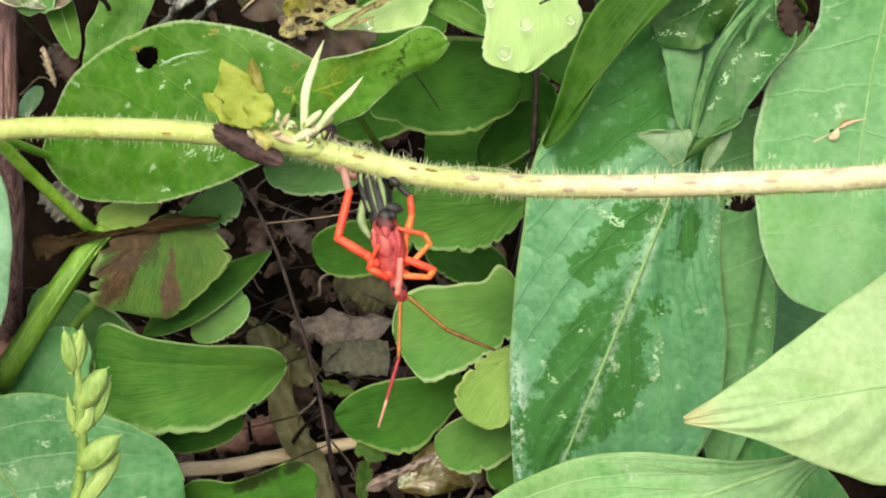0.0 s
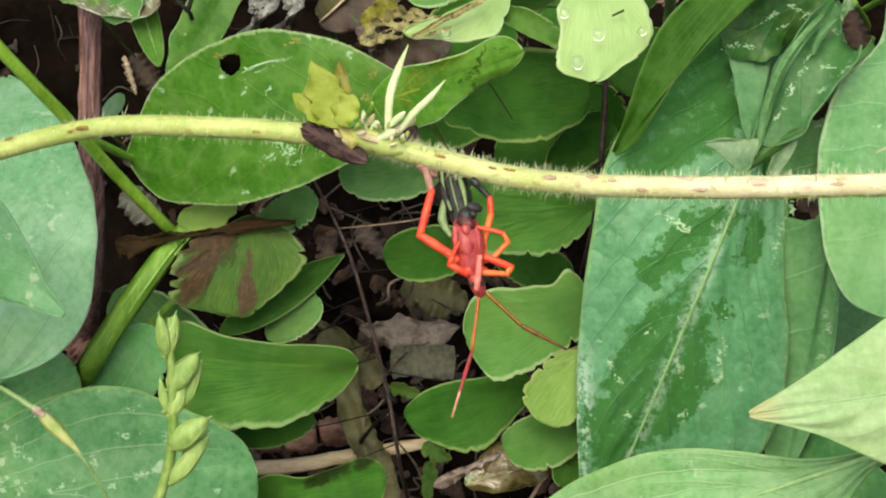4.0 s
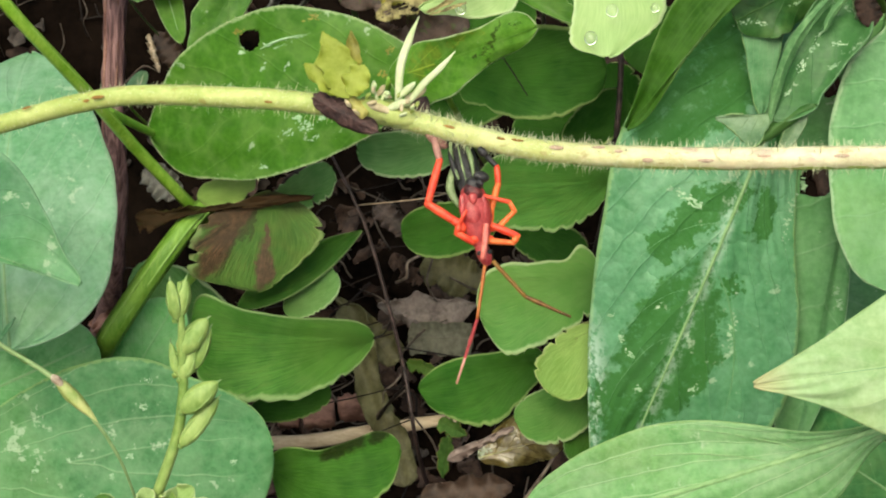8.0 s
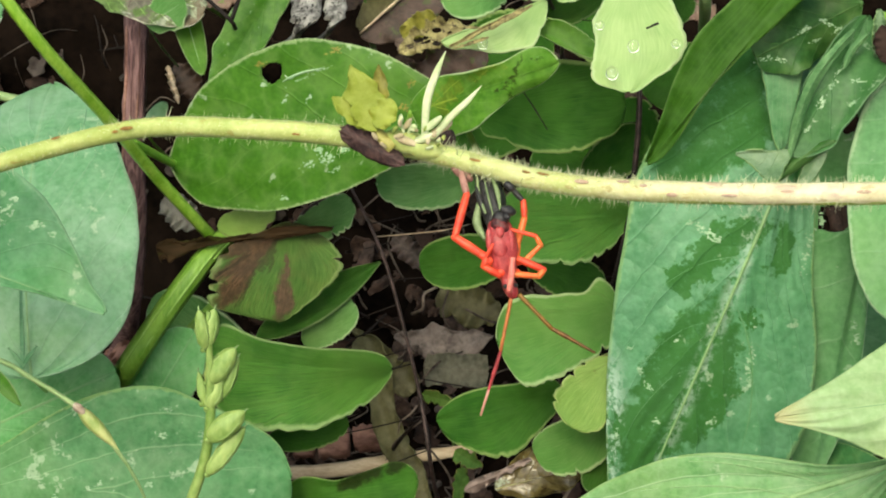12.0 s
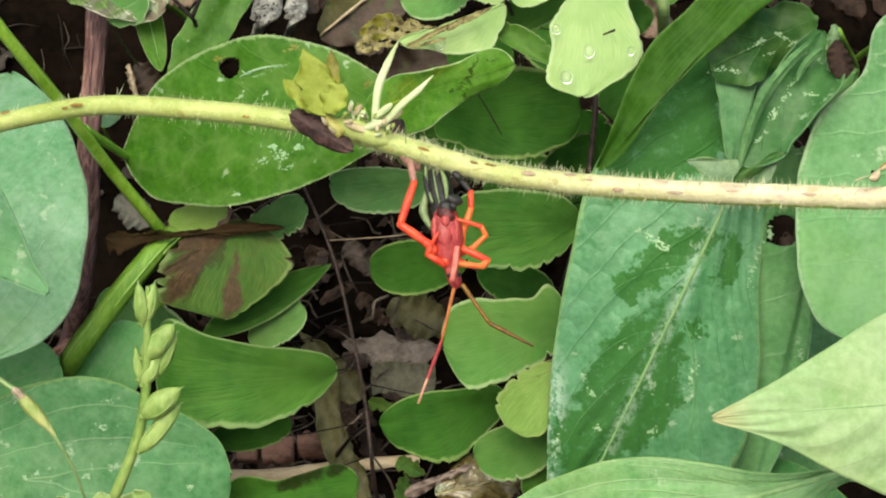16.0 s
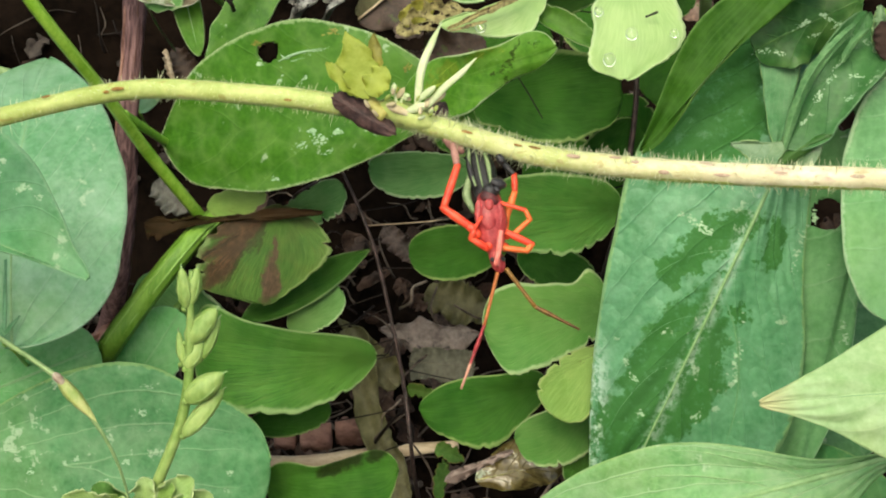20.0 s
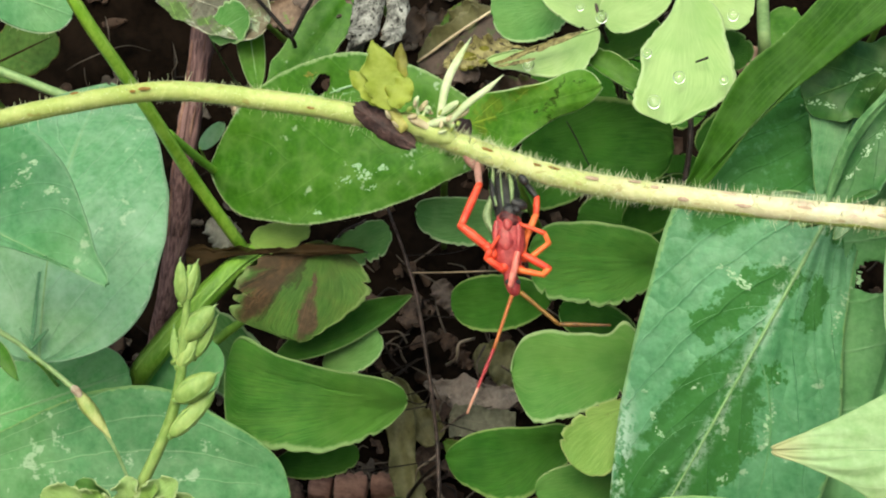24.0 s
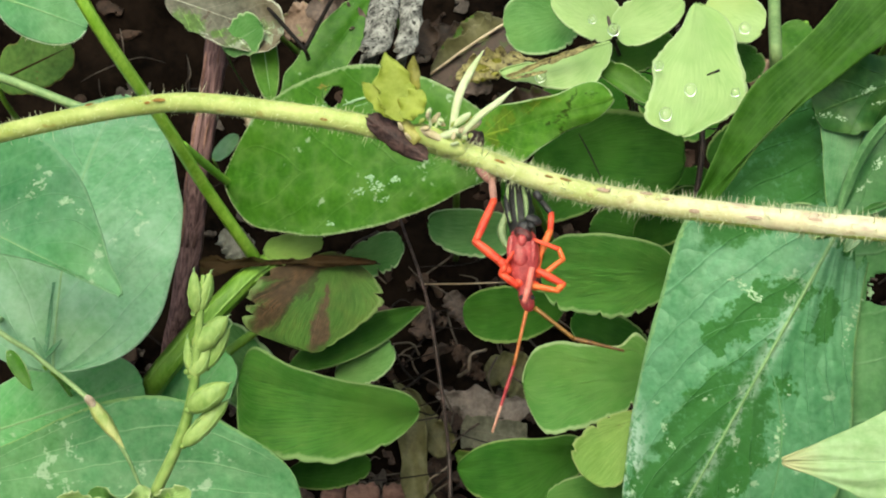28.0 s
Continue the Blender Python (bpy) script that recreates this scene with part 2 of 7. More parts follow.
def water_material():
    m, t = fresh("water")
    finish(t, node(t, "BsdfPrincipled", {"Base Color": (1, 1, 1, 1), "Roughness": 0.02, "IOR": 1.33, "Transmission Weight": 1.0}).outputs[0])
    return m


LEAF_OVAL = leaf_material("leaf_oval_green", (0.05, 0.142, 0.011), (0.09, 0.215, 0.021), rough=0.38, veins=6, vein_strength=0.06, flecks=0.22, edge=(0.42, 0.54, 0.28), edge_strength=0.5, relief=0.45, spec=0.3, cell_relief=0.6, middle_line=0.35)
LEAF_WAVY = leaf_material("leaf_wavy_yellowed", (0.075, 0.19, 0.016), (0.15, 0.31, 0.035), rough=0.4, veins=6, vein_strength=0.08, flecks=0.15, edge=(0.5, 0.62, 0.36), edge_strength=0.7, relief=0.4, spec=0.3,
                          stains=(((0.03, 0.05, 0.006), 0.8, ((10.5, 44.5, 1.3, 0.8, 60), (9.0, 41.0, 2.2, 0.35, 55), (14.0, 46.0, 0.9, 0.5, 20))), ((0.3, 0.36, 0.04), 0.5, ((-4.0, 41.0, 3.0, 2.0, 30), (4.0, 45.0, 4.0, 1.0, 20)))), origin=(-21.8, 27.7))
LEAF_MATTE = leaf_material("leaf_matte_bluish", (0.122, 0.285, 0.128), (0.205, 0.405, 0.215), rough=0.4, veins=7, lean=0.45, vein_strength=0.26, vein_color=(0.36, 0.52, 0.36), edge=(0.4, 0.54, 0.38), edge_strength=0.4, flecks=0.25, relief=0.7, spec=0.5, sheen_bloom=0.42, sheen_bloom_color=(0.38, 0.56, 0.41))
LEAF_RIM = leaf_material("leaf_mid_white_rim", (0.08, 0.22, 0.09), (0.14, 0.32, 0.14), rough=0.42, veins=6, lean=0.45, vein_strength=0.2, vein_color=(0.26, 0.44, 0.25), edge=(0.55, 0.64, 0.5), edge_strength=0.9, flecks=0.2, relief=0.5, spec=0.34)
LEAF_ARC = leaf_material("leaf_arched_veins", (0.125, 0.29, 0.09), (0.23, 0.43, 0.17), rough=0.42, veins=2, lean=1.6, vein_strength=0.8, vein_color=(0.42, 0.58, 0.34), flecks=0.15, relief=0.7, spec=0.5, sheen_bloom=0.32, sheen_bloom_color=(0.4, 0.54, 0.34))
# Patches with z over 30 paint the shade below the grass blade.
LEAF_WET = leaf_material("leaf_wet_deep_green", (0.07, 0.222, 0.085), (0.145, 0.338, 0.168), rough=0.36, veins=9, lean=0.4, vein_strength=0.3, vein_color=(0.19, 0.42, 0.22), cell_relief=1.2, cell_tone=0.15, frost_glint=1.0, flecks=0.12, relief=0.95, spec=0.5, sheen_bloom=0.24, sheen_bloom_color=(0.29, 0.51, 0.34), films_and_shade=((47.7, -19.4, 17, 8.5, 66), (38.8, -33.0, 9, 7, 66), (53.0, -23.5, 13, 4.6, 66), (57.5, 9.4, 9.5, 3.8, 30), (48.8, 2.2, 4.5, 3.6, 40), (67.5, 7.6, 5.5, 2.2, 72), (61.7, -6.9, 3.2, 1.7, 80), (56.6, -1.5, 2.4, 1.6, 66), (52.0, 34.0, 17, 9, 52), (62.0, 31.5, 7, 4.5, 60), (60.0, 44.0, 9, 5, 60), (72.5, 24.5, 4, 6, 0)), origin=(101.2, 66.9))
LEAF_BROAD = leaf_material("leaf_broad_arched", (0.05, 0.175, 0.058), (0.11, 0.28, 0.11), rough=0.42, veins=2, lean=1.6, vein_strength=0.5, vein_color=(0.3, 0.47, 0.25), flecks=0.16, relief=0.5, spec=0.42, middle_line=0.0, sheen_bloom=0.22, sheen_bloom_color=(0.27, 0.45, 0.25))
LEAF_SOFT = leaf_material("leaf_soft_pale_green", (0.115, 0.35, 0.1), (0.2, 0.47, 0.175), rough=0.42, veins=7, lean=0.45, vein_strength=0.25, vein_color=(0.4, 0.58, 0.34), edge=(0.45, 0.6, 0.38), edge_strength=0.5, flecks=0.25, relief=0.6, spec=0.4, sheen_bloom=0.25, sheen_bloom_color=(0.33, 0.57, 0.34))
LEAF_SMOOTH = leaf_material("leaf_smooth_mid_green", (0.105, 0.27, 0.09), (0.185, 0.385, 0.155), rough=0.4, veins=8, lean=0.08, vein_strength=0.3, vein_color=(0.3, 0.5, 0.28), edge=(0.42, 0.58, 0.36), edge_strength=0.7, flecks=0.2, relief=0.6, spec=0.45, middle_line=0.0, sheen_bloom=0.25, sheen_bloom_color=(0.28, 0.48, 0.28))
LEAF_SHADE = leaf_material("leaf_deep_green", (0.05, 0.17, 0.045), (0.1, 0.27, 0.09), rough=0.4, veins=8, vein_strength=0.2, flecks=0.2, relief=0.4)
LEAF_PALE = leaf_material("leaf_pale_yellow_green", (0.34, 0.46, 0.2), (0.48, 0.58, 0.32), rough=0.45, veins=8, lean=0.3, vein_strength=0.18, cell_relief=0.6, vein_color=(0.5, 0.6, 0.37), edge_strength=0.3, relief=0.4, vein_height=0.2, tip_color=(0.47, 0.47, 0.25), sheen_bloom=0.2, sheen_bloom_color=(0.52, 0.62, 0.42))
LEAF_PETAL = leaf_material("leaflet_pale_green", (0.42, 0.525, 0.21), (0.485, 0.58, 0.255), rough=0.4, fan=True, vein_strength=0.08, vein_color=(0.42, 0.55, 0.26), edge=(0.58, 0.68, 0.42), edge_strength=0.4, relief=0.2, spec=0.3)
FERN = leaf_material("fern_green", (0.046, 0.145, 0.018), (0.1, 0.245, 0.038), rough=0.4, fan=True, vein_strength=0.4, veins_in_fan=60.0, vein_color=(0.17, 0.3, 0.07), edge=(0.34, 0.47, 0.2), edge_strength=0.62, relief=1.1, through_light=0.28, spec=0.28)
FERN_DARK = leaf_material("fern_deep_green", (0.029, 0.105, 0.012), (0.066, 0.18, 0.022), rough=0.4, fan=True, vein_strength=0.32, veins_in_fan=60.0, vein_color=(0.11, 0.23, 0.045), edge=(0.28, 0.4, 0.13), edge_strength=0.8, relief=0.7, through_light=0.28, spec=0.16)
FERN_LIGHT = leaf_material("fern_yellow_green", (0.24, 0.36, 0.07), (0.38, 0.5, 0.14), rough=0.45, fan=True, vein_strength=0.4, veins_in_fan=50.0, vein_color=(0.2, 0.3, 0.05), edge=(0.45, 0.52, 0.2), edge_strength=0.5, relief=0.6, brown=0.1)
FERN_LIGHT_OLD = leaf_material("leaf_olive_ageing", (0.05, 0.11, 0.02), (0.12, 0.2, 0.045), rough=0.5, veins=5, vein_strength=0.4, vein_color=(0.05, 0.05, 0.012), edge=(0.2, 0.14, 0.05), edge_strength=0.6, relief=0.5, brown=0.2, spec=0.2)
DYING = leaf_material("dying_leaf_mauve_and_green", (0.095, 0.075, 0.06), (0.24, 0.195, 0.16), rough=0.5, veins=6, vein_strength=0.25, vein_color=(0.4, 0.38, 0.3), edge=(0.6, 0.6, 0.48), edge_strength=0.9, flecks=0.35, relief=0.6, spec=0.4,
                      stains=(((0.16, 0.3, 0.06), 0.85, ((-93.0, 71.5, 6.0, 3.2, -40), (-75.5, 69.0, 6.5, 3.0, 20), (-84.0, 70.0, 3.0, 1.5, 0))), ((0.55, 0.58, 0.46), 0.8, ((-78.0, 66.8, 3.0, 0.9, 10), (-88.5, 69.3, 2.5, 0.7, -30), (-70.5, 70.5, 1.4, 0.8, 60))), ((0.1, 0.06, 0.04), 0.7, ((-88.0, 73.0, 2.0, 0.6, 20), (-80.5, 73.0, 1.2, 0.8, 0)))), origin=(-100.4, 79.1))
BROWN_DEAD = plain_material("purplish_brown_dead_leaf", (0.02, 0.015, 0.008), (0.085, 0.05, 0.04), 0.6, 110.0, 800.0, 0.6, through_light=0.1, spots=(0.05, 0.06, 0.015), spot_amount=0.7)
# Pinkish litter darkened: the shade below the ferns is put into its colour.
PINK_SHADED = plain_material("pinkish_litter_painted_shade", (0.012, 0.007, 0.005), (0.1, 0.062, 0.048), 0.6, 170.0, 900.0, 0.7, spec=0.2)
PINK_DEAD = plain_material("pinkish_dead_leaf", (0.14, 0.085, 0.06), (0.4, 0.27, 0.2), 0.55, 140.0, 800.0, 0.6, through_light=0.12, spots=(0.16, 0.22, 0.06), spot_amount=0.5)
FERN_MID = leaf_material("leaflet_mid_green", (0.1, 0.235, 0.06), (0.175, 0.34, 0.105), rough=0.4, fan=True, vein_strength=0.25, vein_color=(0.24, 0.4, 0.15), edge=(0.42, 0.56, 0.3), edge_strength=0.8, relief=0.5, spec=0.3)
FERN_STAINED = leaf_material("fern_dark_stained", (0.035, 0.12, 0.012), (0.08, 0.2, 0.024), rough=0.4, fan=True, vein_strength=0.32, veins_in_fan=60.0, vein_color=(0.11, 0.23, 0.045), edge=(0.28, 0.42, 0.13), edge_strength=0.8, relief=0.7, through_light=0.28, spec=0.16,
                            stains=(((0.025, 0.03, 0.008), 0.85, ((-23.0, -47.0, 5.0, 3.0, 30), (-16.0, -45.0, 2.5, 1.8, 60), (-27.0, -50.0, 3.0, 2.0, 0))),), origin=(-2.5, -81.5))
FERN_BRIGHT = leaf_material("fern_bright_green", (0.096, 0.235, 0.042), (0.162, 0.325, 0.075), rough=0.4, fan=True, vein_strength=0.35, veins_in_fan=60.0, vein_color=(0.26, 0.4, 0.13), edge=(0.42, 0.54, 0.26), edge_strength=0.8, relief=0.8, through_light=0.28, spec=0.25)
FERN_OLD = leaf_material("fern_half_withered", (0.055, 0.125, 0.018), (0.125, 0.22, 0.042), rough=0.5, fan=True, vein_strength=0.35, veins_in_fan=60.0, vein_color=(0.14, 0.13, 0.035), edge=(0.3, 0.4, 0.15), edge_strength=0.5, relief=0.8,
                         stains=(((0.13, 0.062, 0.035), 0.92, ((-52.0, 9.5, 12.0, 2.2, 17), (-53.0, 5.5, 11.5, 2.4, 37), (-55.0, -0.5, 8.5, 2.6, 52))),
                                 ((0.045, 0.04, 0.012), 0.6, ((-38.0, 13.0, 10.0, 3.0, -8), (-50.0, 2.5, 11.0, 0.8, 58), (-46.6, 6.0, 5.5, 0.5, 70), (-57.5, 3.0, 7.0, 0.5, 40))),
                                 ((0.17, 0.09, 0.065), 0.88, ((-44.0, -4.0, 6.0, 2.0, 84), (-43.3, 2.0, 5.0, 0.9, 84)))), origin=(-39.8, -5.1))
BLADE = leaf_material("grass_blade_green", (0.028, 0.088, 0.006), (0.054, 0.137, 0.011), rough=0.45, spec=0.25, stripes=40.0, vein_color=(0.12, 0.24, 0.06), veins=1, lean=0.0, vein_strength=0.24, edge_strength=0.2, relief=0.3, cell_tone=0.2)
# Leaf crumbs darkened like the soil, with shade put into the colour.
CRUMB = plain_material("leaf_crumb_painted_shade", (0.007, 0.004, 0.003), (0.055, 0.032, 0.023), 0.7, 150.0, 800.0, 0.6, spec=0.15)
VEIN = plain_material("green_side_vein", (0.09, 0.24, 0.085), (0.15, 0.32, 0.14), 0.45, 300.0, 900.0, 0.3, spec=0.2)
RIB = plain_material("pale_green_rib", (0.15, 0.29, 0.1), (0.26, 0.42, 0.18), 0.45, 300.0, 900.0, 0.3)
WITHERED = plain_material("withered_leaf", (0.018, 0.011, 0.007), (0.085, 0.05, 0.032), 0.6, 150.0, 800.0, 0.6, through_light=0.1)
DRIED = plain_material("dried_olive_brown", (0.01, 0.008, 0.002), (0.046, 0.026, 0.012), 0.6, 160.0, 700.0, 0.7, stretch=(0.25, 1, 1), spec=0.05, spots=(0.028, 0.032, 0.006), spot_amount=0.5)
GREY_FLAT = leaf_material("grey_flat_dead_leaf", (0.055, 0.047, 0.036), (0.16, 0.14, 0.11), rough=0.5, veins=14, lean=0.1, vein_strength=0.5, vein_color=(0.15, 0.13, 0.1), flecks=0.45, edge=(0.16, 0.14, 0.1), edge_strength=0.5, relief=0.6, spec=0.3, through_light=0.1)
# A darkened copy of the grey dead leaf, shade in its colour.
GREY_CRUMB = plain_material("grey_leaf_crumb", (0.015, 0.012, 0.01), (0.075, 0.058, 0.05), 0.6, 130.0, 900.0, 0.6, spec=0.2)
GREY_LEAF = plain_material("grey_dead_leaf", (0.03, 0.02, 0.016), (0.17, 0.12, 0.1), 0.6, 150.0, 900.0, 0.7, through_light=0.1, spots=(0.4, 0.36, 0.32), spot_amount=0.15)
OLIVE_LEAF = plain_material("olive_dead_leaf", (0.06, 0.055, 0.02), (0.15, 0.14, 0.06), 0.55, 120.0, 800.0, 0.5, through_light=0.12)
PAPER = leaf_material("papery_amber_leaf", (0.055, 0.03, 0.013), (0.23, 0.17, 0.06), rough=0.14, veins=6, vein_strength=0.5, vein_color=(0.06, 0.03, 0.015), flecks=0.6, edge=(0.36, 0.34, 0.1), edge_strength=0.9, brown=0.4, brown_color=(0.05, 0.022, 0.015), relief=1.0, spec=1.8, cell_relief=1.8)
FEELER_DARK = plain_material("bug_feeler_dark_brown", (0.13, 0.06, 0.01), (0.25, 0.125, 0.025), 0.4, 600.0, 2400.0, 0.2)
FEELER_BROWN = plain_material("bug_feeler_orange_brown", (0.3, 0.08, 0.02), (0.5, 0.17, 0.045), 0.4, 600.0, 2400.0, 0.2)
FEELER_RED = plain_material("bug_feeler_dark_red", (0.2, 0.014, 0.02), (0.38, 0.045, 0.05), 0.4, 600.0, 2400.0, 0.2)
FEELER_TIP = plain_material("bug_feeler_pale_tip", (0.46, 0.2, 0.14), (0.6, 0.33, 0.24), 0.45, 600.0, 2400.0, 0.2)
PALE_PINK = plain_material("pinkish_grey_dry_skin", (0.1, 0.07, 0.058), (0.28, 0.21, 0.18), 0.45, 200.0, 900.0, 0.6, stretch=(0.3, 1, 1))
TORN_GREY = plain_material("torn_grey_leaf", (0.075, 0.058, 0.05), (0.25, 0.205, 0.185), 0.5, 190.0, 900.0, 0.8, through_light=0.1, spots=(0.03, 0.022, 0.018), spot_amount=0.35)
PALE_DEAD = plain_material("bleached_dead_leaf", (0.12, 0.11, 0.09), (0.32, 0.31, 0.27), 0.6, 150.0, 900.0, 0.5, through_light=0.2)
LACE = plain_material("skeleton_leaf_tawny", (0.11, 0.085, 0.03), (0.42, 0.37, 0.15), 0.55, 330.0, 1100.0, 0.7, through_light=0.2, spots=(0.05, 0.035, 0.012), spot_amount=0.6)
STRAW = plain_material("dry_straw", (0.36, 0.26, 0.16), (0.64, 0.52, 0.37), 0.6, 200.0, 1200.0, 0.5, stretch=(0.15, 1, 1))
# Far darker than humus: the deep shade under the leaves is painted in.
SOIL = plain_material("humus_painted_shade", (0.001, 0.0008, 0.0006), (0.011, 0.007, 0.005), 0.9, 60.0, 420.0, 1.0, spec=0.02)
CLOD = plain_material("reddish_bark", (0.1, 0.042, 0.03), (0.38, 0.21, 0.165), 0.7, 110.0, 600.0, 0.9, stretch=(0.3, 1, 1))
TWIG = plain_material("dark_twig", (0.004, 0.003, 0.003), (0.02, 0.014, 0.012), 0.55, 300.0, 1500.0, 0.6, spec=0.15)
WIRE = plain_material("wiry_brown_stalk", (0.01, 0.007, 0.006), (0.085, 0.055, 0.05), 0.4, 500.0, 1500.0, 0.6, spec=0.4)
TWIG_DULL = plain_material("dull_rootlet", (0.03, 0.022, 0.018), (0.13, 0.1, 0.08), 0.6, 300.0, 1500.0, 0.6, spec=0.2)
TWIG_PALE = plain_material("pale_twig", (0.14, 0.1, 0.08), (0.32, 0.26, 0.2), 0.6, 300.0, 1500.0, 0.6)
DRY_STEM = plain_material("dry_reddish_stem", (0.045, 0.02, 0.022), (0.3, 0.175, 0.17), 0.6, 900.0, 1900.0, 0.8, stretch=(1, 1, 0.06), spec=0.2)
BARK = plain_material("lichen_bark", (0.03, 0.028, 0.025), (0.4, 0.39, 0.36), 0.7, 420.0, 1500.0, 1.0, stretch=(1, 1, 0.4), spec=0.2, spots=(0.02, 0.018, 0.016), spot_amount=0.75)
STALK = plain_material("green_stalk", (0.13, 0.28, 0.025), (0.25, 0.45, 0.06), 0.4, 200.0, 900.0, 0.4, stretch=(1, 1, 0.15), soft_light=0.1)
# Stalk green darkened: the shade behind the leaves is put into the colour.
STALK_SHADED = plain_material("petiole_painted_shade", (0.05, 0.13, 0.03), (0.1, 0.2, 0.05), 0.45, 200.0, 900.0, 0.4)
STALK_RIB = plain_material("stalk_rib", (0.2, 0.38, 0.04), (0.38, 0.58, 0.12), 0.4, 260.0, 1100.0, 0.3, spec=0.25)
STALK_THICK = plain_material("thick_stalk_skin", (0.085, 0.2, 0.016), (0.19, 0.34, 0.05), 0.4, 260.0, 1100.0, 0.5, stretch=(1, 1, 0.2), spec=0.25, spots=(0.34, 0.44, 0.16), spot_amount=0.15)
STALK_DULL = plain_material("thick_stalk_rib", (0.14, 0.27, 0.04), (0.26, 0.42, 0.1), 0.4, 260.0, 1100.0, 0.3, spec=0.25)
STALK_LIGHT = plain_material("ribbed_stalk", (0.16, 0.34, 0.02), (0.34, 0.55, 0.075), 0.4, 260.0, 1100.0, 0.4, stretch=(1, 1, 0.2), spec=0.25)
def vine_material():
    """Vine skin that turns from yellow-green to pale straw along its length, with mauve bruises on the pale end."""
    m, t = fresh("vine_skin")
    place = node(t, "TexCoord").outputs["Object"]
    x = calc(t, "MULTIPLY_ADD", node(t, "SeparateXYZ", {0: place}).outputs[0], 1000.0, -150.0)
    large, fine = noisy(t, place, 130.0), noisy(t, place, 900.0, 4.0, 0.65)
    tone = smooth(t, calc(t, "ADD", calc(t, "MULTIPLY", large, 0.6), calc(t, "MULTIPLY", fine, 0.4)), 0.32, 0.68)
    reach = calc(t, "MULTIPLY_ADD", calc(t, "SUBTRACT", large, 0.5), 26.0, x)
    color = blend(t, tone, (0.31, 0.38, 0.095), (0.48, 0.54, 0.2))
    color = blend(t, smooth(t, reach, -12.0, 16.0), color, blend(t, tone, (0.43, 0.48, 0.17), (0.58, 0.59, 0.3)))
    color = blend(t, smooth(t, reach, 14.0, 46.0), color, blend(t, tone, (0.57, 0.52, 0.31), (0.72, 0.67, 0.47)))
    long_way = node(t, "VectorMath", {0: place, 1: (0.45, 1.0, 1.0)}, operation="MULTIPLY").outputs[0]
    bruise = calc(t, "MULTIPLY", smooth(t, noisy(t, long_way, 260.0, 3.0), 0.56, 0.68), smooth(t, x, 12.0, 34.0))
    color = blend(t, calc(t, "MULTIPLY", bruise, 0.65), color, (0.44, 0.28, 0.25))
    speck = smooth(t, noisy(t, long_way, 620.0, 2.0), 0.64, 0.7)
    color = blend(t, calc(t, "MULTIPLY", speck, 0.45), color, (0.3, 0.2, 0.06))
    bump = node(t, "Bump", {"Strength": 0.4, "Distance": 0.0006, "Height": calc(t, "ADD", large, calc(t, "MULTIPLY", fine, 0.6))}).outputs[0]
    finish(t, node(t, "BsdfPrincipled", {"Base Color": color, "Roughness": calc(t, "MULTIPLY_ADD", fine, 0.25, 0.33), "Normal": bump, "Specular IOR Level": 0.4, "Subsurface Weight": 0.1, "Subsurface Radius": (0.002, 0.001, 0.0005)}).outputs[0])
    return m


VINE = vine_material()
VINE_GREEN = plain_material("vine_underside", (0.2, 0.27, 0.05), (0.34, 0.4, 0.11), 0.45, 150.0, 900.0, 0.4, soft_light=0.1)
SMUDGE = plain_material("mauve_smudge", (0.36, 0.24, 0.17), (0.52, 0.4, 0.3), 0.5, 600.0, 2000.0, 0.2)
HAIR = plain_material("vine_hair", (0.5, 0.55, 0.3), (0.7, 0.72, 0.5), 0.5, 300.0, 900.0, 0.0, through_light=0.3)
PALE_MARK_GLINT = plain_material("whitish_mark_and_glint", (0.2, 0.36, 0.18), (0.35, 0.5, 0.31), 0.6, 500.0, 1500.0, 0.3)
PINKISH = plain_material("pinkish_scale", (0.44, 0.36, 0.2), (0.64, 0.56, 0.38), 0.5, 500.0, 1500.0, 0.3, through_light=0.15)
TAWNY = plain_material("tawny_stipule", (0.3, 0.28, 0.06), (0.5, 0.46, 0.14), 0.45, 400.0, 1200.0, 0.4, through_light=0.15)
BRACT_OLD = plain_material("browning_bract", (0.16, 0.15, 0.02), (0.36, 0.34, 0.06), 0.5, 260.0, 1000.0, 0.4, through_light=0.3)
SCAR = plain_material("rusty_scar", (0.17, 0.085, 0.015), (0.32, 0.18, 0.04), 0.6, 600.0, 2000.0, 0.5)
SHEATH = plain_material("brown_sheath", (0.02, 0.009, 0.01), (0.095, 0.05, 0.045), 0.6, 400.0, 1600.0, 0.8)
SPROUT = plain_material("young_sprout", (0.5, 0.6, 0.3), (0.68, 0.73, 0.48), 0.45, 250.0, 1000.0, 0.2, through_light=0.2)
BRACT = plain_material("yellow_green_bract", (0.24, 0.31, 0.022), (0.39, 0.45, 0.075), 0.5, 220.0, 1000.0, 0.5, through_light=0.3, spots=(0.3, 0.3, 0.03), spot_amount=0.2)
# Leaf green lowered to carry the shade of plants hanging above.
LEAF_DARK_SHADE = leaf_material("leaf_crumpled_painted_shade", (0.023, 0.085, 0.016), (0.056, 0.15, 0.034), rough=0.36, veins=4, vein_strength=0.08, edge=(0.16, 0.28, 0.13), edge_strength=0.4, flecks=0.5, relief=0.6, spec=0.4, cell_relief=0.8)
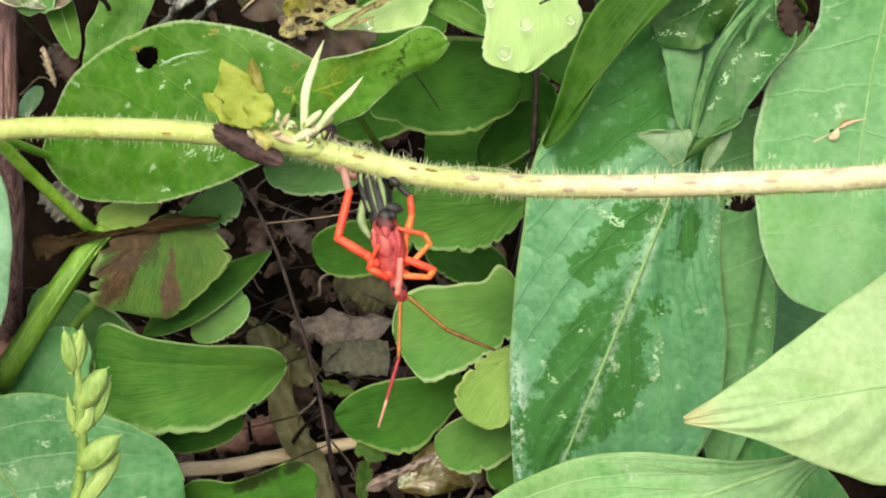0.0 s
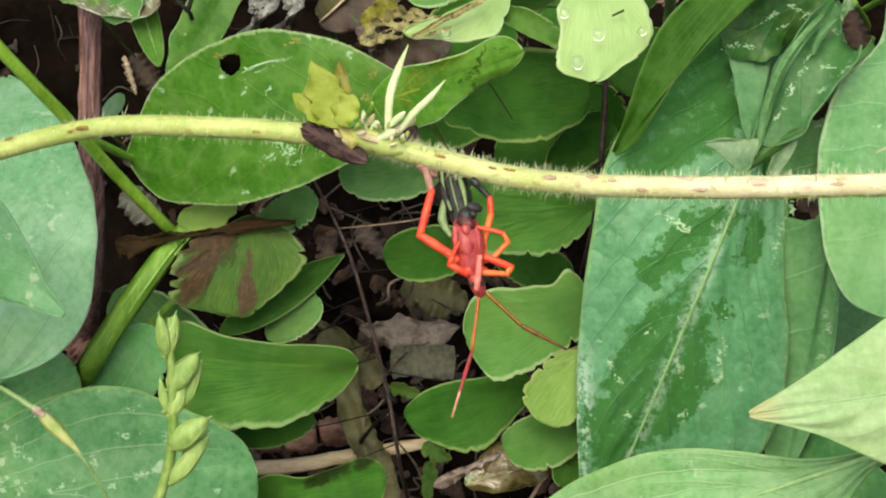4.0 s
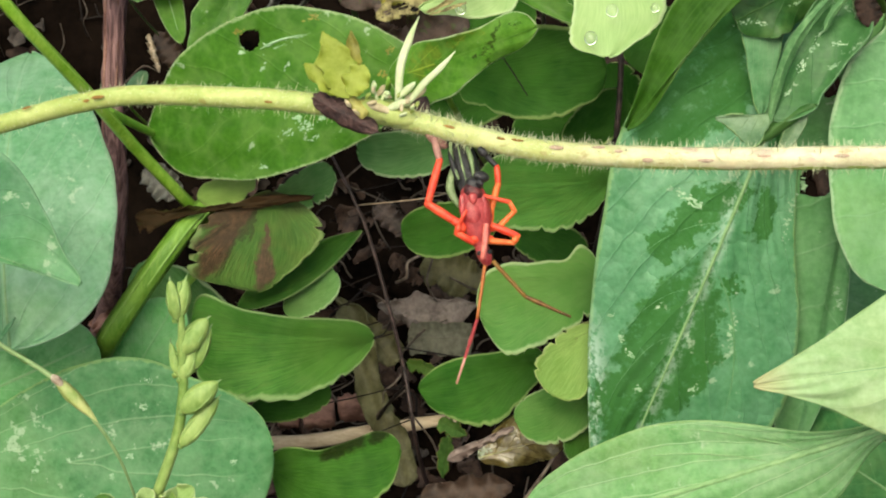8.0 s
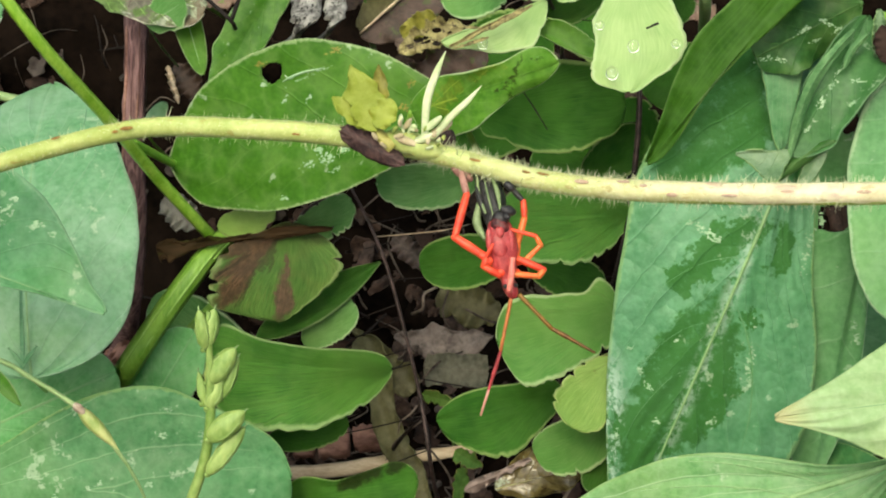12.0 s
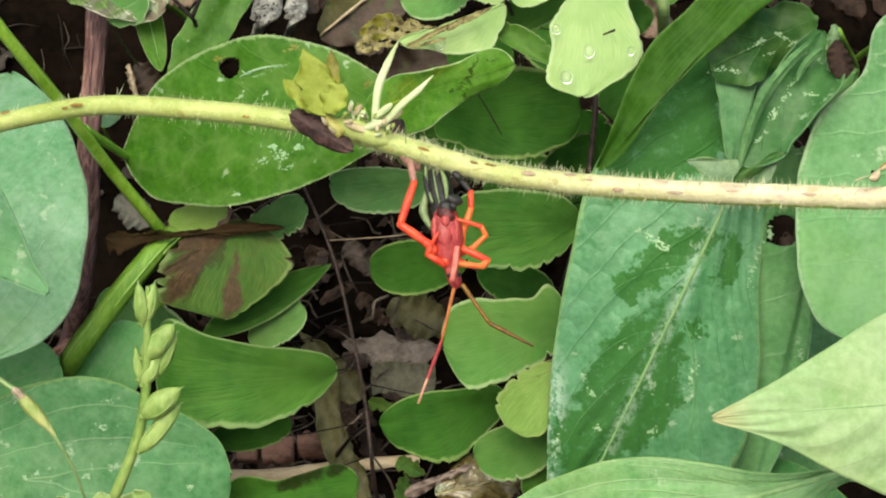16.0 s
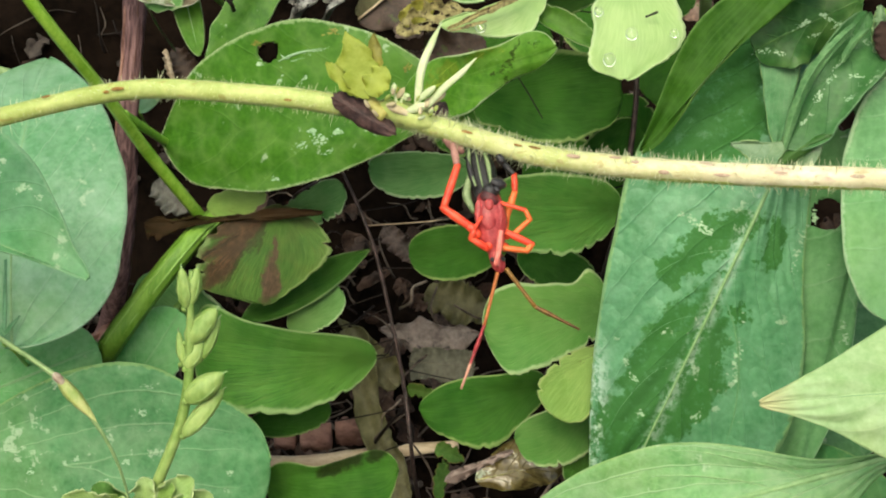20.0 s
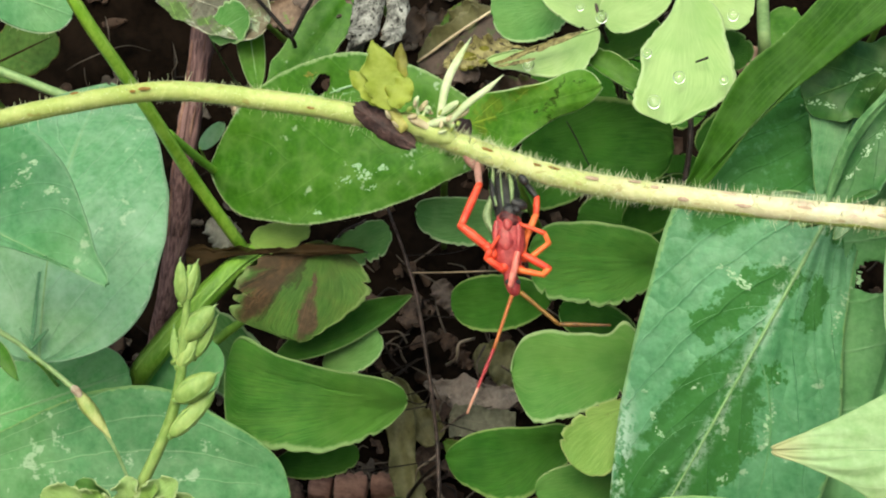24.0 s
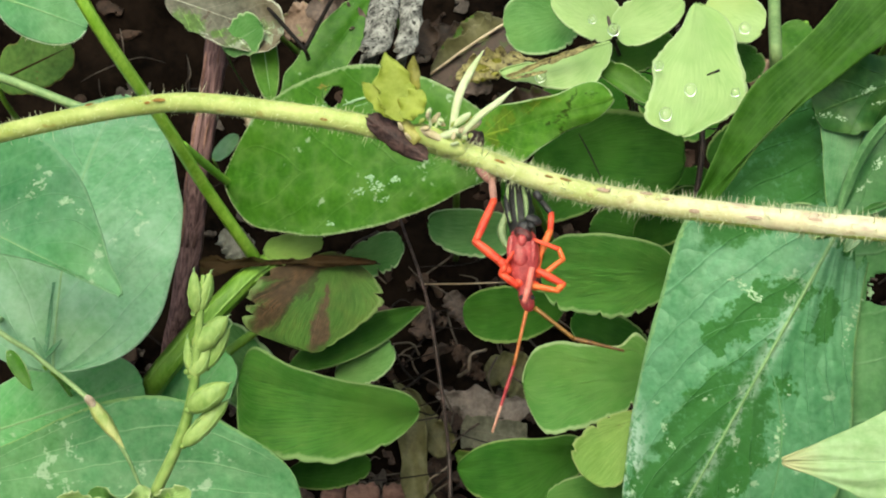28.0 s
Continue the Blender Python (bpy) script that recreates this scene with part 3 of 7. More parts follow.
LEAF_CURL = leaf_material("leaf_curled_green", (0.034, 0.115, 0.026), (0.07, 0.185, 0.05), rough=0.36, veins=4, vein_strength=0.1, vein_color=(0.16, 0.28, 0.14), edge=(0.2, 0.34, 0.18), edge_strength=0.4, flecks=0.35, relief=0.6, spec=0.4, sheen_bloom=0.2, sheen_bloom_color=(0.2, 0.33, 0.2))
ROLLED = plain_material("rolled_leaf_back", (0.05, 0.14, 0.045), (0.14, 0.27, 0.11), 0.45, 260.0, 900.0, 0.8, spec=0.2)
BRACT_PALE = leaf_material("pale_green_bract", (0.34, 0.46, 0.13), (0.52, 0.6, 0.27), rough=0.42, fan=True, vein_strength=0.4, veins_in_fan=26.0, vein_color=(0.26, 0.4, 0.08), edge=(0.6, 0.66, 0.38), edge_strength=0.6, relief=0.7, through_light=0.22, spec=0.3)
POD = plain_material("green_pod", (0.13, 0.235, 0.042), (0.3, 0.4, 0.12), 0.5, 240.0, 900.0, 0.6, stretch=(1, 1, 0.5), soft_light=0.1)
LEAF_MID = leaf_material("leaf_mid_bluish", (0.07, 0.23, 0.09), (0.135, 0.335, 0.15), rough=0.42, veins=7, lean=0.45, vein_strength=0.22, vein_color=(0.26, 0.44, 0.25), edge=(0.3, 0.48, 0.28), edge_strength=0.4, through_light=0.32, flecks=0.2, relief=0.55, spec=0.34, sheen_bloom=0.3, sheen_bloom_color=(0.3, 0.5, 0.35))
FADED = leaf_material("leaf_bleached_fold", (0.075, 0.15, 0.06), (0.22, 0.3, 0.18), rough=0.32, veins=5, vein_strength=0.2, flecks=0.25, relief=0.6, spec=0.5)
BUD_SCALE = plain_material("pinkish_bud_scale", (0.24, 0.17, 0.12), (0.5, 0.42, 0.33), 0.5, 400.0, 1500.0, 0.4)
SEAM = plain_material("pod_seam", (0.17, 0.28, 0.07), (0.27, 0.38, 0.12), 0.5, 260.0, 1100.0, 0.3)
BUD_STEM = plain_material("greyish_green_stem", (0.15, 0.26, 0.09), (0.27, 0.38, 0.16), 0.5, 260.0, 1100.0, 0.4)
BUD = plain_material("greenish_bud", (0.2, 0.29, 0.06), (0.46, 0.47, 0.19), 0.45, 360.0, 1100.0, 0.5, stretch=(1, 1, 0.5))
RED = plain_material("bug_red", (0.58, 0.035, 0.02), (0.78, 0.1, 0.04), 0.38, 500.0, 2600.0, 0.3, soft_light=0.15)
ROSE = plain_material("bug_rose_red", (0.22, 0.016, 0.02), (0.48, 0.075, 0.075), 0.34, 700.0, 2200.0, 0.25, soft_light=0.15)
PINK = plain_material("bug_pink", (0.56, 0.11, 0.09), (0.78, 0.27, 0.22), 0.36, 700.0, 2200.0, 0.2, soft_light=0.15)
MAROON = plain_material("bug_dark_maroon", (0.03, 0.006, 0.008), (0.15, 0.03, 0.03), 0.4, 700.0, 2200.0, 0.5)
ORANGE = plain_material("bug_orange", (0.68, 0.11, 0.025), (0.8, 0.2, 0.05), 0.38, 500.0, 2600.0, 0.3, soft_light=0.15)
BLACK = plain_material("bug_black", (0.008, 0.008, 0.009), (0.035, 0.032, 0.035), 0.35, 600.0, 2400.0, 0.4)
STRIPE = plain_material("bug_pale_green_stripe", (0.12, 0.18, 0.07), (0.25, 0.32, 0.16), 0.4, 600.0, 2400.0, 0.3)
GREYISH = plain_material("bug_grey_foot", (0.26, 0.12, 0.1), (0.42, 0.22, 0.18), 0.5, 600.0, 2400.0, 0.3)
FEELER = plain_material("bug_feeler_olive", (0.07, 0.03, 0.008), (0.19, 0.09, 0.02), 0.4, 600.0, 2400.0, 0.2)
WATER = water_material()


# ---- mesh helpers ----
def link_mesh(name, verts, faces, material, parent, origin=(0, 0, 0), uvs=None, label="", soft=True, slots=None):
    """One mesh part under a thing; verts in bank millimetres, origin the parent's place in the same frame."""
    o = Vector(origin)
    me = bpy.data.meshes.new(name)
    me.from_pydata([(Vector(v) - o) * MM for v in verts], [], faces)
    for m in (material if isinstance(material, tuple) else (material,)):
        me.materials.append(m)
    if slots:
        me.polygons.foreach_set("material_index", slots)
    if soft:
        me.polygons.foreach_set("use_smooth", [True] * len(me.polygons))
    if uvs:
        layer = me.uv_layers.new(name="UVMap")
        loops = np.empty(len(me.loops), dtype=np.int32)
        me.loops.foreach_get("vertex_index", loops)
        layer.data.foreach_set("uv", np.array(uvs, dtype=np.float32)[loops].ravel())
    me.update()
    ob = new(name, me)
    ob.parent = parent
    if label:
        ob["label"] = label
    return ob


def thing(name, base, label, category, group="", kind=""):
    ob = new(name)
    ob.empty_display_size = 0.005
    ob.matrix_world = BANK @ Matrix.Translation(Vector(base) * MM)
    return tagged(ob, label, category, group, kind)


def curve_points(points, steps=6):
    """Catmull-Rom through the points."""
    p = [Vector(q) for q in points]
    p = [p[0] * 2 - p[1]] + p + [p[-1] * 2 - p[-2]]
    out = []
    for i in range(1, len(p) - 2):
        for k in range(steps):
            f = k / steps
            a, b, c, d = p[i - 1:i + 3]
            out.append(0.5 * (2 * b + (c - a) * f + (2 * a - 5 * b + 4 * c - d) * f * f + (3 * b - a - 3 * c + d) * f ** 3))
    out.append(p[-2])
    return out


def tube(points, radii, sides=10, steps=6, rough=0.0, flat=1.0, ridges=0):
    """A round rod through points; radii are spread along it."""
    path = curve_points(points, steps)
    n = len(path)
    rad = np.interp(np.linspace(0, 1, n), np.linspace(0, 1, len(radii)), radii)
    verts, faces = [], []
    side = Vector((0, -1, 0.01))
    for i, p in enumerate(path):
        d = (path[min(i + 1, n - 1)] - path[max(i - 1, 0)]).normalized()
        side = (side - d * side.dot(d)).normalized()
        other = d.cross(side)
        for k in range(sides):
            a = 2 * math.pi * k / sides
            r = rad[i] * (1 + rough * noise.noise(p * 0.35 + Vector((math.cos(a), math.sin(a), i * 0.1)))) * (1 + (0.1 if k % 2 else -0.06) * (ridges > 0))
            verts.append(p + (side * math.cos(a) * flat + other * math.sin(a)) * r)
    for i in range(n - 1):
        for k in range(sides):
            j = (k + 1) % sides
            faces.append((i * sides + k, i * sides + j, (i + 1) * sides + j, (i + 1) * sides + k))
    faces.append(tuple(range(sides))[::-1])
    faces.append(tuple((n - 1) * sides + k for k in range(sides)))
    return verts, faces


def spindle(start, end, radius, shape=(0.5, 0.5), sides=12, rings=14, flat=1.0, rough=0.0, face=(0, -1, 0)):
    """A closed plump body between two points, widest where shape puts it."""
    a, b = Vector(start), Vector(end)
    d = (b - a).normalized()
    f = Vector(face)
    f = (f - d * f.dot(d)).normalized()
    g = d.cross(f)
    p0, p1 = shape
    top = p0 / (p0 + p1)
    norm = top ** p0 * (1 - top) ** p1
    verts, faces = [a], []
    for i in range(1, rings):
        s = 0.5 - 0.5 * math.cos(math.pi * i / rings)
        r = radius * s ** p0 * (1 - s) ** p1 / norm
        c = a.lerp(b, s)
        for k in range(sides):
            q = 2 * math.pi * k / sides
            w = 1 + rough * noise.noise(c * 0.8 + Vector((math.cos(q) * 2, math.sin(q) * 2, 0)))
            verts.append(c + (f * math.cos(q) * flat + g * math.sin(q)) * r * w)
    verts.append(b)
    last = len(verts) - 1
    for k in range(sides):
        j = (k + 1) % sides
        faces.append((0, 1 + j, 1 + k))
        for i in range(rings - 2):
            faces.append((1 + i * sides + k, 1 + i * sides + j, 1 + (i + 1) * sides + j, 1 + (i + 1) * sides + k))
        faces.append((last - sides + k, last - sides + j, last))
    return verts, faces


STATIONS = (0.03, 0.12, 0.25, 0.4, 0.55, 0.7, 0.82, 0.92, 0.98)


def outline(s, widths):
    """Half width at s of a blade whose half widths are known at nine stations, with rounded ends."""
    g = [w / math.sqrt(4 * q * (1 - q)) for w, q in zip(widths, STATIONS)]
    at = [math.acos(1 - 2 * q) for q in STATIONS]
    a = math.acos(1 - 2 * s)
    if a <= at[0]:
        v = g[0]
    elif a >= at[-1]:
        v = g[-1]
    else:
        i = max(k for k in range(8) if at[k] <= a)
        h = at[i + 1] - at[i]
        f = (a - at[i]) / h

        def slope(k):
            lo, hi = max(k - 1, 0), min(k + 1, 8)
            return (g[hi] - g[lo]) / (at[hi] - at[lo])

        v = (1 + 2 * f) * (1 - f) ** 2 * g[i] + f * (1 - f) ** 2 * h * slope(i) + f * f * (3 - 2 * f) * g[i + 1] + f * f * (f - 1) * h * slope(i + 1)
    return max(v, 0.0) * math.sqrt(4 * s * (1 - s))


def blade_mesh(base, tip, right, left, shape=(0.5, 0.6), shape_left=None, tilt=0.0, arch=0.0, fold=0.0, curl=0.0, sweep=0.0, wave=0.0, waves=5.0,
               scallop=0.0, scallops=9.0, quilt=0.0, veins=7, lean=0.4, ns=44, nt=20, thick=0.35, holes=(), seed=0.0, ragged=0.0, twist=0.0, torn=0.0, plain_side=0):
    """A leaf blade from base to tip: half widths right and left of the way base-tip as seen from the front, with arch, fold and curl across.
    A grid of two skins with a rim; holes are (x, z, radius x, radius z) in the bank's frame."""
    b, e = Vector(base), Vector(tip)
    if isinstance(right, tuple):
        shape, right, ragged = (right,), 1.0, ragged or 0.03
        widest = max(shape[0])
    else:
        widest = right
    if isinstance(left, tuple):
        shape_left, left = (left,), 1.0
        widest = max(widest, *shape_left[0])
    else:
        widest = max(widest, left)
    length = (e - b).length
    d = (e - b) / length
    n = Vector((0, -1, 0))
    n = (n - d * n.dot(d)).normalized()
    n = Matrix.Rotation(radians(tilt), 3, d) @ n
    side = d.cross(n)

    def profile(s, p):
        if isinstance(p[0], tuple):
            return outline(s, p[0])
        m = p[0] / (p[0] + p[1])
        return s ** p[0] * (1 - s) ** p[1] / (m ** p[0] * (1 - m) ** p[1])

    top, uvs = [], []
    for i in range(ns + 1):
        s = min(max(0.5 - 0.5 * math.cos(math.pi * i / ns), 0.0008), 0.9992)
        spine = b + d * (length * s) + n * (arch * 4 * s * (1 - s)) + side * (sweep * math.sin(math.pi * s))
        turn = Matrix.Rotation(radians(twist * (s - 0.3)), 3, d)
        for k in range(nt + 1):
            t = -1 + 2 * k / nt
            a = abs(t)
            w = (right * profile(s, shape) if t > 0 else left * profile(s, shape_left or shape))
            rim = 1 + ragged * a * a * noise.noise(Vector((s * 9 + seed, t * 1.5, seed)))
            if scallop:
                ph = s * scallops + 1.5 * noise.noise(Vector((s * 3.1, 0.6 * t, seed)))
                rim -= (0.1 if plain_side * t > 0 else 1.0) * a ** 3 * (scallop * max(0.15, 0.8 + 2.2 * noise.noise(Vector((s * 5.3, t * 0.6, seed + 4)))) * (1 - abs(math.sin(math.pi * ph))) ** 3 * 1.6 + 0.018 * abs(math.sin(3.7 * math.pi * ph)) + 0.03 * noise.noise(Vector((s * 31, t, seed))))
            if torn:
                rim -= torn * a * a * max(0.0, 1.3 * noise.noise(Vector((s * 4.3 + seed * 5, t * 2, seed * 2))) + 0.9 * abs(noise.noise(Vector((s * 12 + seed, t * 3, seed)))) + 0.5 * noise.noise(Vector((s * 31, t * 3, seed))) - 0.15) * 1.8
            x = t * w * rim
            lift = fold * abs(x) + curl * (x / widest) ** 2 * abs(x)
            lift += wave * a * a * math.sin(waves * math.pi * 2 * s + seed * 3 + (1.3 if t > 0 else 0.0)) * min(1.0, 6 * s * (1 - s))
            lift += 0.02 * length * noise.noise(Vector((s * 2.2 + seed * 7, t * 1.4, seed)))
            if quilt:
                f = (veins * (s - lean * a)) % 1.0
                lift += quilt * (math.sin(math.pi * f) ** 2 - 0.5) * min(1.0, a * 5) * min(1.0, (1 - a) * 3.5) * min(1.0, 7 * (1 - s)) - quilt * 0.6 * math.exp(-(t / 0.07) ** 2)
            off = turn @ (side * x + n * lift)
            top.append(spine + off)
            uvs.append((s, 0.5 + 0.5 * t))
    cols = nt + 1
    quads = []
    for i in range(ns):
        for k in range(nt):
            q = (i * cols + k, (i + 1) * cols + k, (i + 1) * cols + k + 1, i * cols + k + 1)
            if holes:
                c = sum((top[j] for j in q), Vector()) / 4
                ang = lambda h: 1 + 0.25 * noise.noise(Vector((c.x * 0.6, c.z * 0.6, h[0])))
                if any(((c.x - h[0]) / h[2]) ** 2 + ((c.z - h[1]) / h[3]) ** 2 < ang(h) ** 2 for h in holes):
                    continue
            quads.append(q)
    for h in holes:
        # Corners of kept quads that reach into a hole are drawn back to its rim.
        for j in {j for q in quads for j in q}:
            v = top[j]
            u, w = (v.x - h[0]) / h[2], (v.z - h[1]) / h[3]
            r = math.hypot(u, w)
            if 1e-3 < r < 1.02:
                f = (1.0 + 0.12 * noise.noise(Vector((u * 2, w * 2, h[0])))) / r
                top[j] = Vector((h[0] + u * f * h[2], v.y, h[1] + w * f * h[3]))
    m = len(top)
    grid = np.array([tuple(v) for v in top]).reshape(ns + 1, cols, 3)
    du, dv = np.gradient(grid, axis=0), np.gradient(grid, axis=1)
    nor = np.cross(du, dv).reshape(-1, 3)
    nor /= np.linalg.norm(nor, axis=1, keepdims=True) + 1e-12
    if np.mean(nor @ np.array(n)) < 0:
        nor = -nor
    flat = np.array([tuple(v) for v in top])
    ring = np.array([i * cols for i in range(ns + 1)] + [i * cols + nt for i in range(ns, -1, -1)])
    core = np.array([i * cols + 2 for i in range(ns + 1)] + [i * cols + nt - 2 for i in range(ns, -1, -1)])
    SKIN.update(verts=flat, normals=nor, rim=flat[ring], inner=flat[core])
    verts = top + [v - Vector(q) * thick for v, q in zip(top, nor)]
    # Quads wind so that the front skin faces along the blade's normal.
    v0, v1, v2 = (top[j] for j in quads[len(quads) // 2][:3])
    flip = (v1 - v0).cross(v2 - v1).dot(n) < 0
    front = [q[::-1] if flip else q for q in quads]
    back = [tuple(j + m for j in q[::-1]) for q in front]
    seen = {}
    for q in front:
        for j in range(4):
            u, w = q[j], q[(j + 1) % 4]
            if (w, u) in seen:
                del seen[(w, u)]
            else:
                seen[(u, w)] = True
    rims = [(w, u, u + m, w + m) for u, w in seen]
    spine = [top[i * cols + nt // 2] + Vector(nor[i * cols + nt // 2]) * -0.15 for i in range(ns + 1)]
    return verts, front + back + rims, uvs + uvs, spine


SOIL_Y = 236.0
SKIN = {}


def marks(root, o, spots, material, name="mark", label="whitish mark, dried residue and painted glint", seed=1):
    """Thin marks, dried residue and painted glints, that follow the skin of the blade built last: (x, depth, z), half
    width, half height, slant.
    """
    rng = random.Random(seed)
    skin, nor = SKIN["verts"], SKIN["normals"]
    for c, w, h, slant in spots:
        ca, sa = math.cos(radians(slant)), math.sin(radians(slant))
        verts, faces = [], []
        for n in range(int(14 + 7 * w * h)):
            cu, cq = rng.gauss(0, 0.5) * w, rng.gauss(0, 0.5) * h
            size = (0.06 + rng.uniform(0.08, 0.3) * min(w, h)) if n % 3 else rng.uniform(0.06, 0.14)
            stretch, turn = rng.uniform(1.0, 2.2), rng.gauss(0, 0.6)
            k0 = len(verts)
            rim = [rng.uniform(0.55, 1.25) for _ in range(8)]
            for k in range(-1, 8):
                a = 2 * math.pi * k / 8
                r = 0.0 if k < 0 else size * rim[k]
                u, q = cu + math.cos(a + turn) * r * stretch, cq + math.sin(a + turn) * r
                x, z = c[0] + u * ca - q * sa, c[2] + u * sa + q * ca
                d2 = (skin[:, 0] - x) ** 2 + (skin[:, 2] - z) ** 2
                near = np.argpartition(d2, 4)[:4]
                wt = 1 / (d2[near] + 0.01)
                y = float((skin[near, 1] * wt).sum() / wt.sum())
                verts.append(Vector((x, y, z)) + Vector(nor[near[0]]) * (0.16 if k < 0 else 0.05))
            faces += [(k0, k0 + 1 + k, k0 + 1 + (k + 1) % 8) for k in range(8)]
        link_mesh(name, verts, faces, material, root, o, None, label)


def on_skin(p, lift=0.0):
    """The place on the skin of the blade built last that lies behind a point, raised a little."""
    skin, nor = SKIN["verts"], SKIN["normals"]
    d2 = (skin[:, 0] - p[0]) ** 2 + (skin[:, 2] - p[2]) ** 2
    near = np.argpartition(d2, 4)[:4]
    wt = 1 / (d2[near] + 0.01)
    return Vector((p[0], float((skin[near, 1] * wt).sum() / wt.sum()), p[2])) + Vector(nor[near[0]]) * lift


def crease(root, o, points, radius, material, name="crease"):
    """A raised line that follows the skin of the blade built last."""
    path = [on_skin(p, radius * 0.25) for p in curve_points(points, 6)]
    v, f = tube(path, [radius * 0.4, radius, radius * 0.8, radius * 0.2], 8, 2, rough=0.2)
    link_mesh(name, v, f, material, root, o)


def fringe(root, o, seed=3, count=400, size=(0.22, 0.6)):
    """Short pale hairs along the margin of the blade built last."""
    rng = random.Random(seed)
    rim, inner = SKIN["rim"], SKIN["inner"]
    verts, faces = [], []
    for _ in range(count):
        i = rng.randrange(len(rim))
        p = Vector(rim[i])
        out = p - Vector(inner[i])
        if out.length < 1e-4:
            continue
        out = (out.normalized() + Vector((rng.gauss(0, 0.35), rng.gauss(0, 0.35), rng.gauss(0, 0.35)))).normalized()
        p = p + (Vector(rim[(i + 1) % len(rim)]) - p) * 0.5 * rng.random()
        ln, w = rng.uniform(*size), out.cross(Vector((0.3, 1, 0.2))).normalized() * 0.07
        u = out.cross(w).normalized() * 0.07
        k = len(verts)
        verts += [p - out * 0.2 + w, p - out * 0.2 - w * 0.5 + u, p - out * 0.2 - w * 0.5 - u, p + out * ln]
        faces += [(k, k + 1, k + 3), (k + 1, k + 2, k + 3), (k + 2, k, k + 3)]
    tagged(link_mesh("fringe", verts, faces, HAIR, root, o, None, "fine pale marginal hairs", soft=False), kind="stuff")


def leaf(name, label, base, tip, right, left, material, category="leaf", group="", petiole=None, stalk_radius=0.9, midrib=0.45, parent=None, origin=None, stalk_material=None, rib_material=None, **shape):
    """A broad leaf: blade, raised midrib below and a petiole that runs back into the bank."""
    root = parent or thing(name, petiole[-1] if petiole else base, label, category, group)
    o = origin or (petiole[-1] if petiole else base)
    verts, faces, uvs, spine = blade_mesh(base, tip, right, left, **shape)
    blade = link_mesh("blade" if not parent else name, verts, faces, material, root, o, uvs, label if parent else "")
    rib_material = rib_material or RIB
    if midrib:
        v, f = tube(spine[1:-2:4], [midrib, midrib * 0.2], 6, 2)
        link_mesh("midrib", v, f, rib_material, blade if parent else root, o)
    if petiole:
        v, f = tube([base] + list(petiole), [stalk_radius * 0.8, stalk_radius], 8, 5)
        link_mesh("petiole", v, f, stalk_material or STALK, root, o)
    MADE.append(root)
    MADE_AT.append(o)
    return root


MADE, MADE_AT = [], []


def rod(name, label, points, radii, material, category, group="", sides=8, rough=0.0, base=None, **more):
    root = thing(name, base or points[0], label, category, group)
    v, f = tube(points, radii, sides, rough=rough, **more)
    link_mesh("rod" if name != "twig" else "wood", v, f, material, root, base or points[0])
    return root


def ribs(root, points, radius, angles, material, origin):
    """Raised ribs that run along a stalk."""
    for a in angles:
        shift = Vector((math.cos(a), -math.sin(a), 0.0)) * radius
        v, f = tube([Vector(p) + shift for p in points], [radius * 0.14, radius * 0.18, radius * 0.14], 6, 6, rough=0.2)
        link_mesh("rib", v, f, material, root, origin)


def back(p, dx=0.0, dz=-12.0):
    """A short petiole from a leaf's base into the soil behind it."""
    x, y, z = p
    return [(x + dx * 0.4, y + (SOIL_Y - y) * 0.35, z + dz * 0.5), (x + dx, SOIL_Y + 8, z + dz)]


# ---- ground ----
def build_ground():
    """One sheet: level ground before the bank, the steep bank itself and the level top, out to the horizon."""
    xs = sorted({round(v, 4) for v in [*np.linspace(-0.22, 0.22, 111), *np.linspace(-1.5, -0.25, 16), *np.linspace(0.25, 1.5, 16), -300, -60, -12, -4, 4, 12, 60, 300]})
    rows = [(-300.0, None), (-60.0, None), (-12.0, None), (-4.0, None), (-1.5, None), (-0.8, None), (-0.5, None)]
    for v in [*np.linspace(-790, -180, 16), *np.linspace(-170, 170, 86), *np.linspace(190, 700, 14)]:
        rows.append((None, v))
    q = bank((0, SOIL_Y, 760))
    top = [(q.y + d, q.z + 0.02) for d in (0.08, 0.3, 1.0, 4.0, 12.0, 60.0, 300.0)]
    verts = []
    for y, v in rows:
        for x in xs:
            if v is None:
                verts.append((x, y, 0.015 * noise.noise(Vector((x * 2, y * 2, 0)))))
            else:
                p = Vector((x * 1000, 0, v))
                bump = 16 * noise.noise(p * 0.016) + 7 * noise.noise(p * 0.05) + 3.0 * noise.noise(p * 0.16)
                verts.append(tuple(bank((x * 1000, SOIL_Y + 8 + bump, v))))
    for y, z in top:
        for x in xs:
            verts.append((x, y, z + 0.02 * noise.noise(Vector((x * 2, y * 2, 5)))))
    n = len(xs)
    faces = [(i * n + k, i * n + k + 1, (i + 1) * n + k + 1, (i + 1) * n + k) for i in range(len(rows) + len(top) - 1) for k in range(n - 1)]
    me = bpy.data.meshes.new("ground")
    me.from_pydata(verts, [], faces)
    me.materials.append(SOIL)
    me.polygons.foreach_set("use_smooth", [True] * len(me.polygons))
    tagged(new("ground", me), "damp humus bank with litter, deep shade painted in", "ground", kind="structure")


build_ground()


